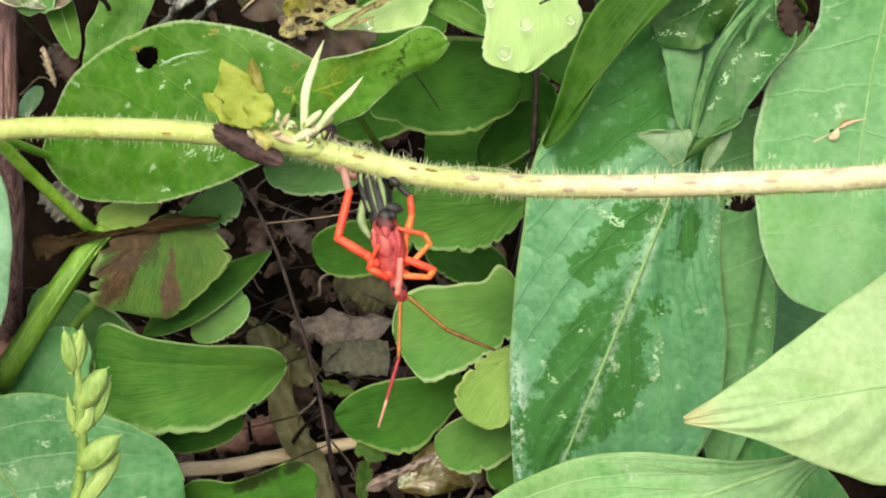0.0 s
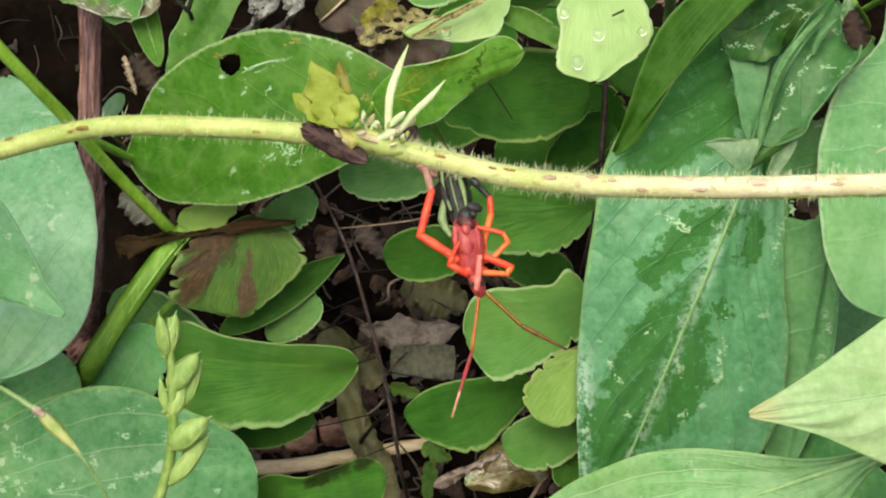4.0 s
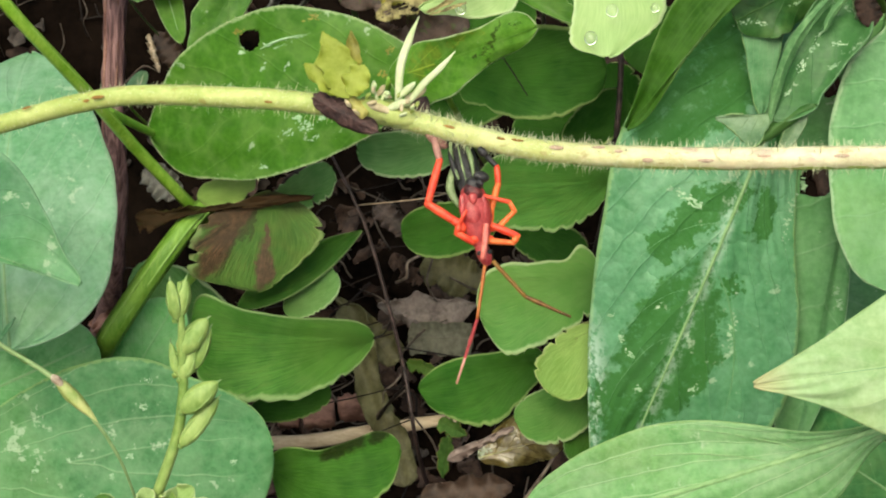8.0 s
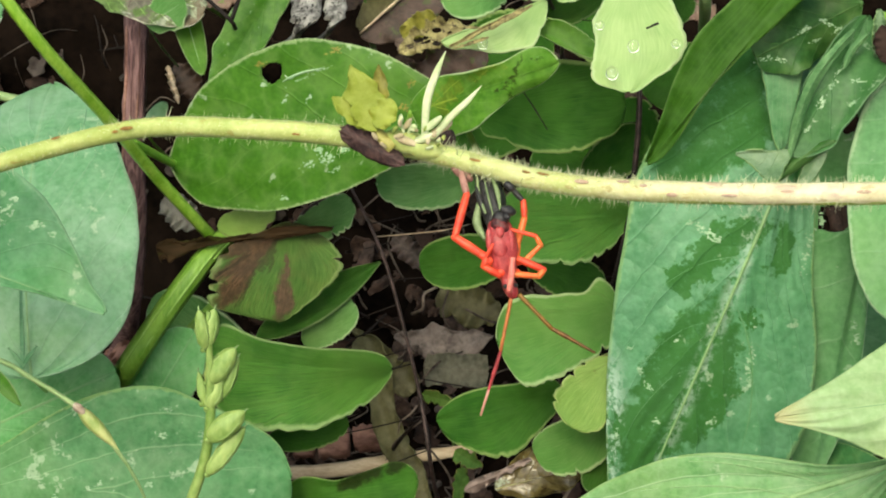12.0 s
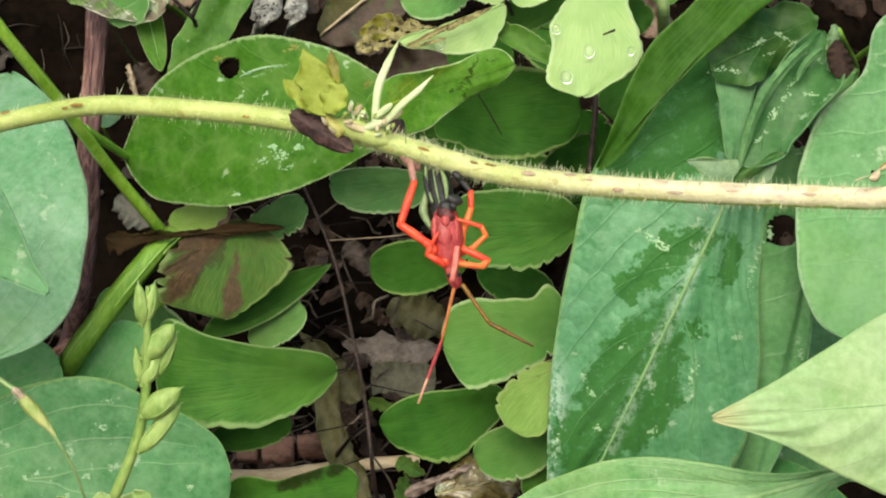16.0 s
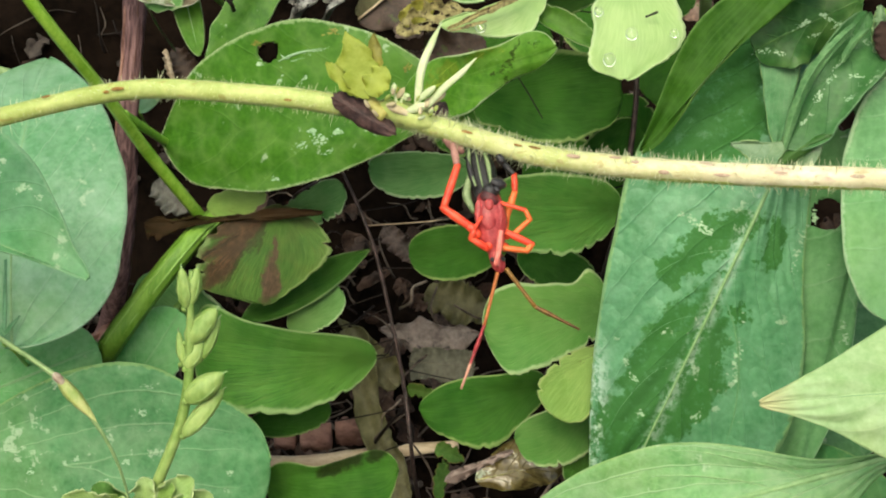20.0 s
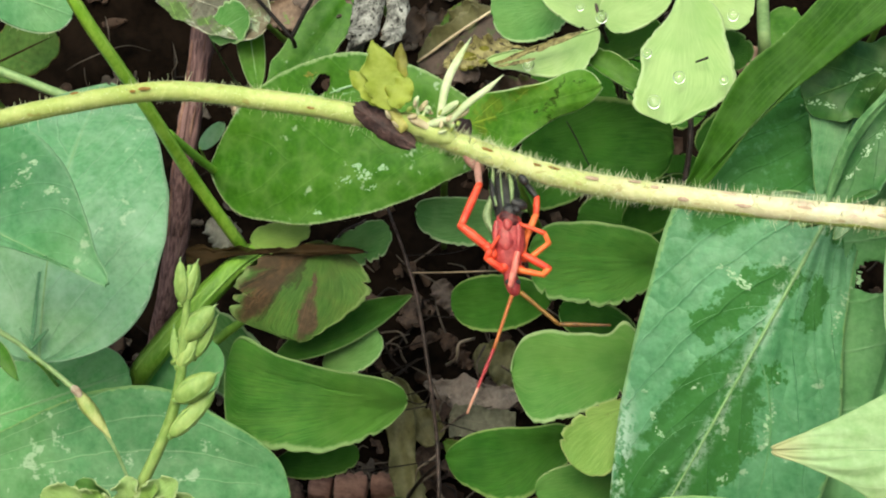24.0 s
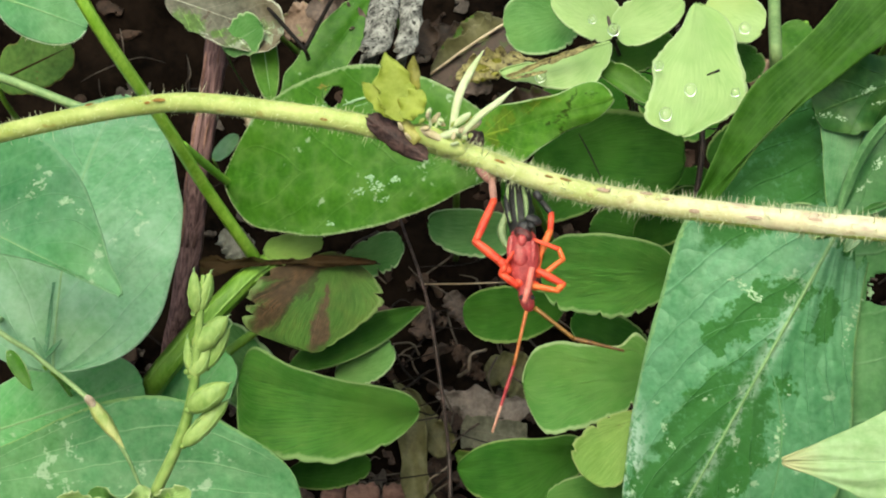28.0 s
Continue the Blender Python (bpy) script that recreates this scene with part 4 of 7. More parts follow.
# ---- the hairy vine ----
def build_vine():
    path = [(-150, SOIL_Y + 14, -60), (-172.7, 130, 7.4), (-119.7, 50, 15.8), (-100.1, 32, 20.0), (-65.0, 20, 28.1), (-41.0, 13, 28.0), (-22.9, 8, 26.3), (-9.5, 5, 23.9), (1.6, 3, 21.1), (14.4, -3, 17.7), (30.7, -9, 15.9), (52.4, -12, 15.4), (75.0, -13, 15.6), (98.9, -8, 15.5), (150, 120, 8), (170, SOIL_Y + 14, 0)]
    root = thing("vine", path[0], "hairy yellow-green vine stem with rusty scars and a brown node", "vine")
    o = path[0]
    full = curve_points(path, 12)
    first = min(range(len(full)), key=lambda i: (full[i] - Vector((6.6, -1, 19.4))).length)
    cut = min(range(len(full)), key=lambda i: (full[i] - Vector((25.9, -8, 16.2))).length)
    v, f = tube(full[::2], [1.7, 1.75, 1.8, 1.9, 1.95, 1.9, 1.85, 1.9, 1.8, 1.6], 16, 3, rough=0.07)
    link_mesh("stem", v, f, VINE, root, o)
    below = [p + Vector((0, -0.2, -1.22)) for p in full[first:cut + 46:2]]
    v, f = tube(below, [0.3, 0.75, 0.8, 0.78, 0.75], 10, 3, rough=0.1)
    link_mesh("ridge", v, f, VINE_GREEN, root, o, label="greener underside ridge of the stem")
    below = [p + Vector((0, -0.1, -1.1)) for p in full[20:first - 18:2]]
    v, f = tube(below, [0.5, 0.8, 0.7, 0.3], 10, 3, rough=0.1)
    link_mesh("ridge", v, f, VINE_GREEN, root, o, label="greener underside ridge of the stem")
    # Short stiff hairs along the visible length.
    rng = random.Random(4)
    hv, hf = [], []
    for i in range(1, len(full) - 1):
        p = full[i]
        if not -100 < p.x < 115:
            continue
        d = (full[i + 1] - full[i - 1]).normalized()
        for _ in range(46 if p.x > -10 else 24):
            a = rng.uniform(0, 2 * math.pi)
            out = (Vector((0, -1, 0)) * math.cos(a) + d.cross(Vector((0, -1, 0))) * math.sin(a))
            out = (out + Vector((rng.gauss(0, 0.3), rng.gauss(0, 0.3), rng.gauss(0, 0.3)))).normalized()
            at = p + (full[i + 1] - p) * rng.random() + out * 1.6
            ln = rng.uniform(0.7, 1.9) * (1.0 if p.x > -30 else 0.9)
            w = out.cross(d).normalized() * rng.uniform(0.05, 0.1)
            u = out.cross(w).normalized() * w.length
            lean = Vector((rng.gauss(0, 0.25), 0, rng.gauss(0, 0.25)))
            k = len(hv)
            hv += [at + w, at - w * 0.5 + u, at - w * 0.5 - u, at + (out + lean) * ln]
            hf += [(k, k + 1, k + 3), (k + 1, k + 2, k + 3), (k + 2, k, k + 3)]
    tagged(link_mesh("hairs", hv, hf, HAIR, root, o, label="fine whitish bristles", soft=False), kind="stuff")
    # Rusty lens-shaped scars.
    for spot in ((-64.4, 17, 28.3), (-66.7, 17, 27.7), (-78.7, 21, 26.7), (1.1, 1, 21.7), (10.1, -4, 19.4), (13.0, -5, 19.0), (19.6, -7, 17.5), (26.7, -10, 17.7), (34.8, -11, 15.1), (20.2, -5, 19.8), (44.5, -14, 15.0), (-31.6, 8, 26.7), (54.3, -15, 15.7), (67.1, -15, 15.7), (30.0, -11, 16.7)):
        near = min(range(len(full)), key=lambda i: (full[i] - Vector(spot)).length)
        d = (full[near + 1] - full[near - 1]).normalized()
        up = max(-1.35, min(1.35, spot[2] - full[near].z))
        deep = math.sqrt(1.88 ** 2 - up * up)
        c = Vector((spot[0], full[near].y - deep, full[near].z + up))
        ln = rng.uniform(0.7, 1.5)
        v, f = spindle(c - d * ln, c + d * ln, rng.uniform(0.22, 0.4), sides=10, rings=10, flat=0.25, rough=0.4, face=(0, -deep, up))
        link_mesh("scar", v, f, SCAR if spot[0] < 14 else SMUDGE, root, o)
    # The node: a dark dried sheath below, a swollen pale joint, a ragged yellow bract and two white-green sprouts.
    v, f, uvs, _ = blade_mesh((-23.0, 3, 27.1), (-11.7, 3, 21.1), 2.2, 2.5, (0.3, 0.4), fold=-0.5, curl=-0.3, ragged=0.12, wave=0.2, ns=26, nt=12, thick=0.5, seed=2.0)
    link_mesh("sheath", v, f, SHEATH, root, o, uvs, "dark brown dried sheath")
    v, f = spindle((-21.7, 5, 27.0), (-12.4, 5, 20.8), 1.7, (0.4, 0.5), flat=0.8, rough=0.12)
    link_mesh("sheath", v, f, SHEATH, root, o, None, "dark brown dried sheath")
    v, f = spindle((-15.6, 5, 26.5), (-4.4, 3, 22.8), 2.25, (0.6, 0.6), rough=0.25)
    link_mesh("joint", v, f, VINE, root, o, None, "swollen yellow-green joint")
    v, f = tube([(-13.6, 4, 23.9), (-16.4, 4, 26.6), (-17.5, 3, 28.3)], [1.4, 1.1, 0.6], 12, rough=0.25)
    link_mesh("bract_stalk", v, f, TAWNY, root, o)
    for b, t, w, shape, mat, tilt, sd, what in (
            ((-16.2, 3.2, 28.0), (-16.4, 2.4, 38.8), 1.9, (0.5, 0.8), BRACT_OLD, -12, 2.0, "browning bract lobe with a ragged tip"),
            ((-17.2, 2.8, 27.6), (-24.6, 1.6, 32.8), 2.4, (0.6, 0.8), BRACT, 16, 3.0, "short side lobe of the bract"),
            ((-16.6, 2.4, 27.0), (-21.3, 1.2, 38.6), 3.5, (0.6, 0.95), BRACT, 8, 1.0, "translucent yellow-green bract with a ragged tip"),
            ((-16.6, 1.8, 27.4), (-14.0, 1.0, 32.6), 2.5, (0.5, 0.5), BRACT, -14, 5.0, "short side lobe of the bract")):
        v, f, uvs, _ = blade_mesh(b, t, w, w, shape, tilt=tilt, curl=0.12, fold=0.06, ragged=0.3, torn=0.22, wave=0.5, waves=2.2, ns=36, nt=18, thick=0.2, seed=sd)
        link_mesh("bract", v, f, mat, root, o, uvs, what)
    for a, b, r, mat in (((-13.6, 2, 26.0), (-9.0, 2, 24.3), 0.75, PINKISH), ((-10.0, 2, 24.9), (-5.9, 1, 26.3), 0.8, SPROUT), ((-17.4, 1, 26.5), (-16.4, 2, 25.2), 0.4, PINKISH), ((-16.0, 1, 24.8), (-14.8, 2, 23.8), 0.35, PINKISH), ((-11.8, 3, 27.2), (-10.4, 2, 29.2), 0.5, PINKISH), ((-12.5, 3, 27.6), (-12.3, 3, 30.1), 0.5, SPROUT), ((-7.2, 3, 25.9), (-3.0, 3, 28.8), 0.8, PINKISH)):
        v, f = spindle(a, b, r, rough=0.35)
        link_mesh("scale", v, f, mat, root, o, None, "pale pinkish node scale")
    for k in range(16):
        at = Vector((rng.uniform(-14.5, -4.0), rng.uniform(0.6, 2.2), 0))
        at.z = 25.4 + (at.x + 10) * -0.35 + rng.uniform(-1.0, 2.2)
        way = Vector((rng.gauss(0.3, 0.6), rng.gauss(-0.4, 0.3), rng.gauss(0.5, 0.5))).normalized()
        v, f = spindle(at, at + way * rng.uniform(0.9, 1.9), rng.uniform(0.25, 0.5), rough=0.5, sides=8, rings=8)
        link_mesh("scale", v, f, (PINKISH, SPROUT, VINE_GREEN)[k % 3], root, o)
    for pts, w in (([(-8.0, 4, 25.2), (-7.6, 3, 32.4), (-6.0, 3, 37.4), (-4.3, 4, 41.6)], 0.8), ([(-6.7, 3, 25.5), (-3.6, 2, 29.2), (-0.4, 2, 32.3), (2.2, 2, 35.2)], 0.68)):
        v, f = tube(pts, [w * 0.8, w, w * 0.85, w * 0.1], 10, flat=0.55)
        link_mesh("sprout", v, f, SPROUT, root, o, None, "whitish green pointed sprout")
    for a, b, r in (((-9.3, 3, 25.3), (-6.6, 2, 26.4), 0.75), ((-7.8, 2, 27.0), (-4.9, 1, 29.6), 0.65)):
        v, f = spindle(a, b, r, rough=0.2)
        link_mesh("bud", v, f, SPROUT, root, o, None, "tiny whitish bud")
    for a, b in (((-11.7, 3, 26.5), (-12.5, 2, 29.2)), ((-10.9, 3, 26.5), (-10.4, 3, 29.3))):
        v, f = tube([a, b], [0.35, 0.15], 6)
        link_mesh("stipule", v, f, SPROUT, root, o)
    v, f = spindle((-6.3, 7, 26.0), (-2.5, 7, 24.6), 2.4, rough=0.3)
    link_mesh("scale", v, f, SHEATH, root, o, None, "greyish brown bud scale")
    v, f = spindle((-3.2, 4, 21.1), (0.8, 4, 18.1), 1.1, rough=0.3)
    link_mesh("scale", v, f, GREYISH, root, o, None, "greyish withered scale")


build_vine()


# ---- the bug ----
def leg(root, o, points, radii, materials, name="leg", label=""):
    """A jointed leg: femur, tibia and foot as pieces of one leg."""
    whole = None
    names = ("femur", "tibia", "foot", "claw")
    for i in range(len(points) - 1):
        a, b = Vector(points[i]), Vector(points[i + 1])
        mid = a.lerp(b, 0.5) + Vector((0, -0.15, 0))
        v, f = tube([a, mid, b], [radii[i] * 0.95, radii[i] * 1.12, radii[i + 1] * 1.05], 10, 5)
        piece = link_mesh(name if whole is None else names[min(i, 3)], v, f, materials[min(i, len(materials) - 1)], whole or root, o, None, label if whole is None else "")
        whole = whole or piece
        k, g = spindle(b - (b - a).normalized() * radii[i + 1], b + (b - a).normalized() * radii[i + 1], radii[i + 1] * 1.02, sides=8, rings=6)
        if i < len(points) - 2:
            link_mesh("joint", k, g, materials[min(i, len(materials) - 1)], whole, o)
    return whole


def feeler(root, o, base, joint, tip, radii, first, second, name):
    """An antenna of two rigid lengths, each pivoting at its start."""
    b, j, e = Vector(base), Vector(joint), Vector(tip)
    v, f = tube([b, b.lerp(j, 0.5), j], [radii[0], radii[1], radii[1]], 8, 5)
    near = link_mesh(name, v, f, first, root, base, None, "slender jointed feeler")
    near.location = (b - Vector(o)) * MM
    v, f = tube([j, j.lerp(e, 0.35), j.lerp(e, 0.4), e], [radii[1], radii[1] * 1.25, radii[1] * 1.0, radii[2]], 8, 5)
    slots = [1 if k // 8 > 11 else 0 for k in range(len(f))]
    far = link_mesh("feeler_end", v, f, second, near, joint, slots=slots)
    far.location = (j - b) * MM
    return near, far


def build_bug():
    o = (5.3, -3, 9.5)
    root = thing("bug_nymph", o, "red and black bug nymph hanging head down from the vine", "bug")
    v, f = spindle((2.0, 7, 21.9), (5.8, -1, 7.9), 2.5, (0.35, 0.3), 16, 18, flat=0.7, rough=0.12)
    link_mesh("abdomen", v, f, BLACK, root, o, None, "blackish grey abdomen")
    for pts, r in (([(1.3, 3.2, 19.3), (1.6, 1.2, 15.6), (2.8, -1.4, 12.2)], 0.42), ([(3.8, 2.8, 19.4), (4.9, 0.4, 16.1), (5.4, -2.2, 12.8)], 0.5), ([(2.5, 2.6, 19.0), (3.3, 0, 15.1), (4.2, -2.4, 11.5)], 0.2), ([(1.7, 1.4, 14.1), (1.3, 0.6, 10.6), (2.8, -0.6, 7.5)], 0.85)):
        v, f = tube(pts, [r * 0.6, r, r * 0.5], 8)
        link_mesh("stripe", v, f, STRIPE, root, o, None, "pale green stripe")
    v, f = spindle((4.2, -3, 12.2), (6.5, -3.6, 10.2), 1.5, rough=0.1)
    link_mesh("waist", v, f, BLACK, root, o)
    for a, b, r in (((5.3, -4.4, 12.9), (8.1, -3.4, 12.3), 0.95), ((5.7, -4.6, 11.7), (7.1, -4.9, 11.3), 0.55), ((6.1, -3, 17.7), (7.7, -3, 16.3), 0.75), ((1.0, 2.2, 17.4), (2.6, -1, 12.0), 0.5)):
        v, f = spindle(a, b, r, rough=0.15)
        link_mesh("wing_pad", v, f, BLACK, root, o)
    # Thorax, neck and head.
    v, f = spindle((4.9, -3, 11.4), (6.9, -3, -0.9), 2.75, (0.42, 0.7), 18, 22, flat=0.75, rough=0.12)
    link_mesh("thorax", v, f, ROSE, root, o, None, "rose-red dimpled thorax")
    v, f = spindle((4.7, -4.4, 8.8), (5.6, -4.6, 4.4), 1.5, (0.4, 0.4), 14, 12, flat=0.5, rough=0.12)
    link_mesh("shield", v, f, ROSE, root, o, None, "rounded red shield")
    v, f = spindle((3.8, -3.4, 11.0), (6.7, -4.2, 8.8), 1.4, rough=0.15)
    link_mesh("collar", v, f, MAROON, root, o, None, "dark maroon collar")
    for a, b, r in (((3.4, -4.2, 9.6), (3.5, -4.4, 5.4), 0.7), ((7.0, -4.2, 9.4), (7.4, -4.4, 5.2), 0.65), ((5.0, -5.0, 9.8), (5.4, -5.2, 7.8), 0.8)):
        v, f = spindle(a, b, r, (0.4, 0.6), rough=0.15, flat=0.6)
        link_mesh("shoulder", v, f, ROSE, root, o)
    for a, b, r in (((2.7, -3.4, 4.5), (3.8, -3.6, 2.9), 1.0), ((6.0, -3.4, 0.9), (5.3, -3.6, 2.7), 1.0), ((8.3, -3.2, 4.2), (9.3, -3.4, 3.3), 0.9), ((7.7, -3.4, 1.1), (8.9, -3.6, 2.1), 0.9)):
        v, f = spindle(a, b, r)
        link_mesh("hip", v, f, RED, root, o)
    v, f = spindle((6.2, -3, 1.6), (8.0, -3, -2.9), 1.3, (0.4, 0.4), 14, 14, flat=0.85)
    head = link_mesh("head", v, f, ROSE, root, o, None, "rose-pink elongated head")
    for e in ((6.3, -3.8, -0.7), (8.1, -3.7, -0.5)):
        c = Vector(e)
        v, f = spindle(c + Vector((0, 0, 0.45)), c - Vector((0, 0, 0.45)), 0.45, sides=8, rings=6)
        link_mesh("eye", v, f, BLACK, head, o)
    v, f = tube([(7.5, -5.6, 4.4), (7.3, -5.8, 1.6), (6.9, -5.2, -1.7)], [0.5, 0.6, 0.48], 10)
    link_mesh("beak", v, f, PINK, root, o, None, "pinkish folded beak")
    # Legs.
    leg(root, o, [(3.6, -3.6, 3.8), (1.9, -3.4, 5.0), (-2.7, -3, 7.9), (-0.6, -1, 15.6), (-1.6, 2, 19.6)], [0.75, 0.78, 0.68, 0.62, 0.5], (RED, RED, RED, GREYISH), "leg", "red hind leg with a grey foot on the vine")
    leg(root, o, [(5.5, -3.6, 1.1), (2.4, -4.2, 2.8), (2.9, -4.6, 4.4), (4.1, -4.9, 6.8)], [0.62, 0.55, 0.36, 0.24], (RED, RED, RED), "leg")
    leg(root, o, [(8.1, -3, 3.9), (8.4, -2, 6.8), (9.7, -1.5, 11.5), (9.5, -1, 14.5), (6.8, 0, 17.3)], [0.62, 0.6, 0.55, 0.5, 0.35], (ORANGE, ORANGE, RED, BLACK), "leg", "orange hind leg with a black foot on the vine")
    leg_a = leg(root, o, [(7.1, -4, 9.3), (11.6, -4, 8.2), (12.5, -4, 6.6), (9.7, -4, 3.8)], [0.35, 0.42, 0.45, 0.5], (RED, ORANGE), "leg", "folded orange-red leg")
    leg_b = leg(root, o, [(8.3, -4.2, 4.2), (13.0, -4.4, 2.3), (12.2, -4.6, 1.1), (7.1, -4.4, 1.5)], [0.62, 0.55, 0.5, 0.5], (RED, ORANGE), "leg", "folded orange-red leg")
    one = feeler(root, o, (7.4, -3, -2.5), (6.0, -3, -12.3), (2.4, -3, -23.6), (0.36, 0.3, 0.2), FEELER_BROWN, (FEELER_RED, FEELER_TIP), "antenna")
    two = feeler(root, o, (8.7, -3, -2.1), (14.4, -3, -8.3), (22.4, -3, -11.9), (0.42, 0.36, 0.22), FEELER_DARK, (FEELER, FEELER), "antenna")
    return one, two


FEELERS = build_bug()


# ---- broad leaves ----
p = (-1.2, 98, 39.4)
leaf("broad_leaf", "glossy green oval leaf with a small eaten hole", (-1.2, 98, 39.4), (-72.8, 126, 28.8), (6.1, 12.9, 19.5, 23.4, 23.6, 20.8, 16.2, 8.7, 3.1), (3.5, 6.6, 10.5, 13.6, 15.2, 15.1, 13.2, 10.1, 4.8), LEAF_OVAL, arch=6.0, tilt=-8, wave=0.8, waves=2, quilt=0.08, veins=6, ns=150, nt=90, seed=0.3, midrib=0.12, rib_material=VEIN, petiole=back(p, 20, -20),
     holes=(((-45.8, 112, 49.3)[0], (-45.8, 112, 49.3)[2], 2.6, 2.3),))
marks(MADE[-1], MADE_AT[-1], [((-36.8, 116, 27.5), 1.7, 0.8, 20), ((-32.5, 114, 28.9), 2.2, 0.9, 15), ((-27.9, 112, 30.8), 2.0, 0.7, 20), ((-34.3, 114, 30.9), 1.0, 0.9, 0), ((-30.2, 114, 26.4), 1.4, 0.5, 25), ((-47.6, 114, 46.8), 0.9, 0.8, 0), ((-37.8, 112, 47.8), 3.2, 0.28, 22), ((-33.1, 112, 49.7), 2.6, 0.3, 12), ((-42.7, 114, 42.6), 1.0, 0.5, 40), ((-36.6, 112, 43.2), 1.2, 0.5, 45), ((-43.1, 118, 19.6), 1.0, 0.6, 0)], PALE_MARK_GLINT)
marks(MADE[-1], MADE_AT[-1], [((-48.2, 114, 51.3), 1.1, 0.9, 0), ((-13.9, 106, 40.7), 1.6, 0.9, 35), ((-30.2, 110, 54.1), 1.6, 0.8, 10), ((-12.5, 104, 46.0), 1.2, 0.7, 40)], BRACT_OLD, "scar", "rust-yellow eaten spot", 2)
crease(MADE[-1], MADE_AT[-1], [(-43.0, 110.0, 47.2), (-40.6, 110.0, 48.3), (-37.4, 110.0, 49.3), (-32.7, 110.0, 50.1)], 0.3, PALE_MARK_GLINT, "tear")
crease(MADE[-1], MADE_AT[-1], [(-42.5, 110.0, 48.6), (-41.2, 110.0, 47.8), (-39.7, 110.0, 48.5)], 0.25, PALE_MARK_GLINT, "tear")
fringe(MADE[-1], MADE_AT[-1])
p = (-11.8, 80, 37.7)
leaf("broad_leaf", "wavy green leaf with yellowed patches beside the vine", (-11.8, 80, 37.7), (19.6, 58, 46.5), (6.3, 8.5, 7.8, 7.6, 5.6, 3.8, 3.5, 2.5, 1.1), (2.2, 4.1, 5.5, 5.0, 4.4, 4.0, 4.8, 4.5, 2.7), LEAF_WAVY, midrib=0.15, wave=1.6, waves=1.3, tilt=12, arch=2, seed=1.1, petiole=back(p, -10, -10))
p = (-101.0, 100, -23.5)
leaf("broad_leaf", "pale bluish green ovate leaf with its sheen painted in", (-101.0, 100, -23.5), (-107.5, 148, 51.2), (14.0, 22.5, 25.8, 26.3, 23.5, 18.5, 13.0, 7.0, 3.0), (13.0, 20.0, 23.0, 25.5, 25.5, 21.0, 14.0, 8.0, 3.0), LEAF_MATTE, arch=14.0, fold=-0.04, quilt=0.6, veins=5, ns=70, nt=40, seed=0.7, stalk_radius=0.5, petiole=back(p, -10, -15))
p = (-102.2, 96.5, -22.5)
leaf("narrow_leaf", "thin green spiky bract against the ovate leaf", p, (-102.9, 97, -3.0), 0.5, 0.5, LEAF_MID, shape=(0.3, 0.9), fold=0.4, ns=30, nt=8, seed=19.0, midrib=0, stalk_radius=0.5, petiole=back(p, -6, -12))
for tip in ((-105.6, 97, -16.4), (-99.0, 97, -15.8)):
    v, f, uvs, _ = blade_mesh((-102.2, 96.4, -20.5), tip, 0.5, 0.5, (0.4, 0.9), fold=0.4, ns=16, nt=6)
    link_mesh("spike", v, f, LEAF_MID, MADE[-1], MADE_AT[-1], uvs)
p = (-123.0, 62, 9.2)
leaf("broad_leaf", "pointed matte green leaf with whitish flecks", (-123.0, 62, 9.2), (-73.5, 45, -7.3), (2.0, 3.8, 5.0, 4.2, 2.2, 0.7, 0.2, 0.1, 0.0), (8.5, 15.9, 19.9, 21.9, 20.3, 16.0, 10.0, 4.5, 2.1), LEAF_MID, arch=3.0, quilt=0.4, veins=6, seed=2.3, petiole=back(p, -25, -10))
marks(MADE[-1], MADE_AT[-1], [((-95.0, 50, 13.9), 2.0, 1.0, 20), ((-96.6, 50, 11.5), 1.8, 0.7, 10), ((-88.0, 48, 10.7), 2.2, 0.8, 25), ((-93.3, 50, 16.2), 0.9, 0.8, 0), ((-84.6, 48, 9.1), 0.8, 0.6, 0)], PALE_MARK_GLINT)
p = (-137.9, 118, -53.4)
leaf("broad_leaf", "large matte green leaf with curved parallel veins", (-137.9, 118, -53.4), (-40.6, 112, -48.6), (7.1, 13.5, 21.5, 26.4, 27.1, 26.5, 23.5, 19.0, 9.8), (2.0, 4.5, 10.0, 17.8, 23.5, 24.1, 18.4, 13.5, 8.1), LEAF_BROAD, midrib=0, arch=5.0, quilt=0.6, veins=2, lean=1.6, seed=3.2, petiole=back(p, -25, -15))
marks(MADE[-1], MADE_AT[-1], [((-70.3, 112, -31.3), 1.3, 0.5, 5), ((-71.7, 112, -37.4), 1.3, 0.7, 0), ((-86.3, 114, -49.3), 0.8, 0.6, 0), ((-89.0, 114, -50.5), 0.7, 0.6, 0), ((-74.7, 114, -49.3), 0.8, 0.9, 30), ((-50.0, 112, -50.7), 0.6, 0.7, 0), ((-97.2, 114, -52.9), 0.9, 0.7, 0), ((-78.8, 114, -54.3), 0.6, 0.6, 0)], PALE_MARK_GLINT)
p = (-132.0, 132, -44.0)
leaf("broad_leaf", "pale mid-green leaf below the ovate leaf", p, (-85.5, 124, -23.0), 12.5, 12.0, LEAF_SOFT, shape=(0.5, 0.4), quilt=0.4, ns=60, nt=30, seed=4.0, petiole=back(p, -10, -10))
p = (81.2, 58, 56.9)
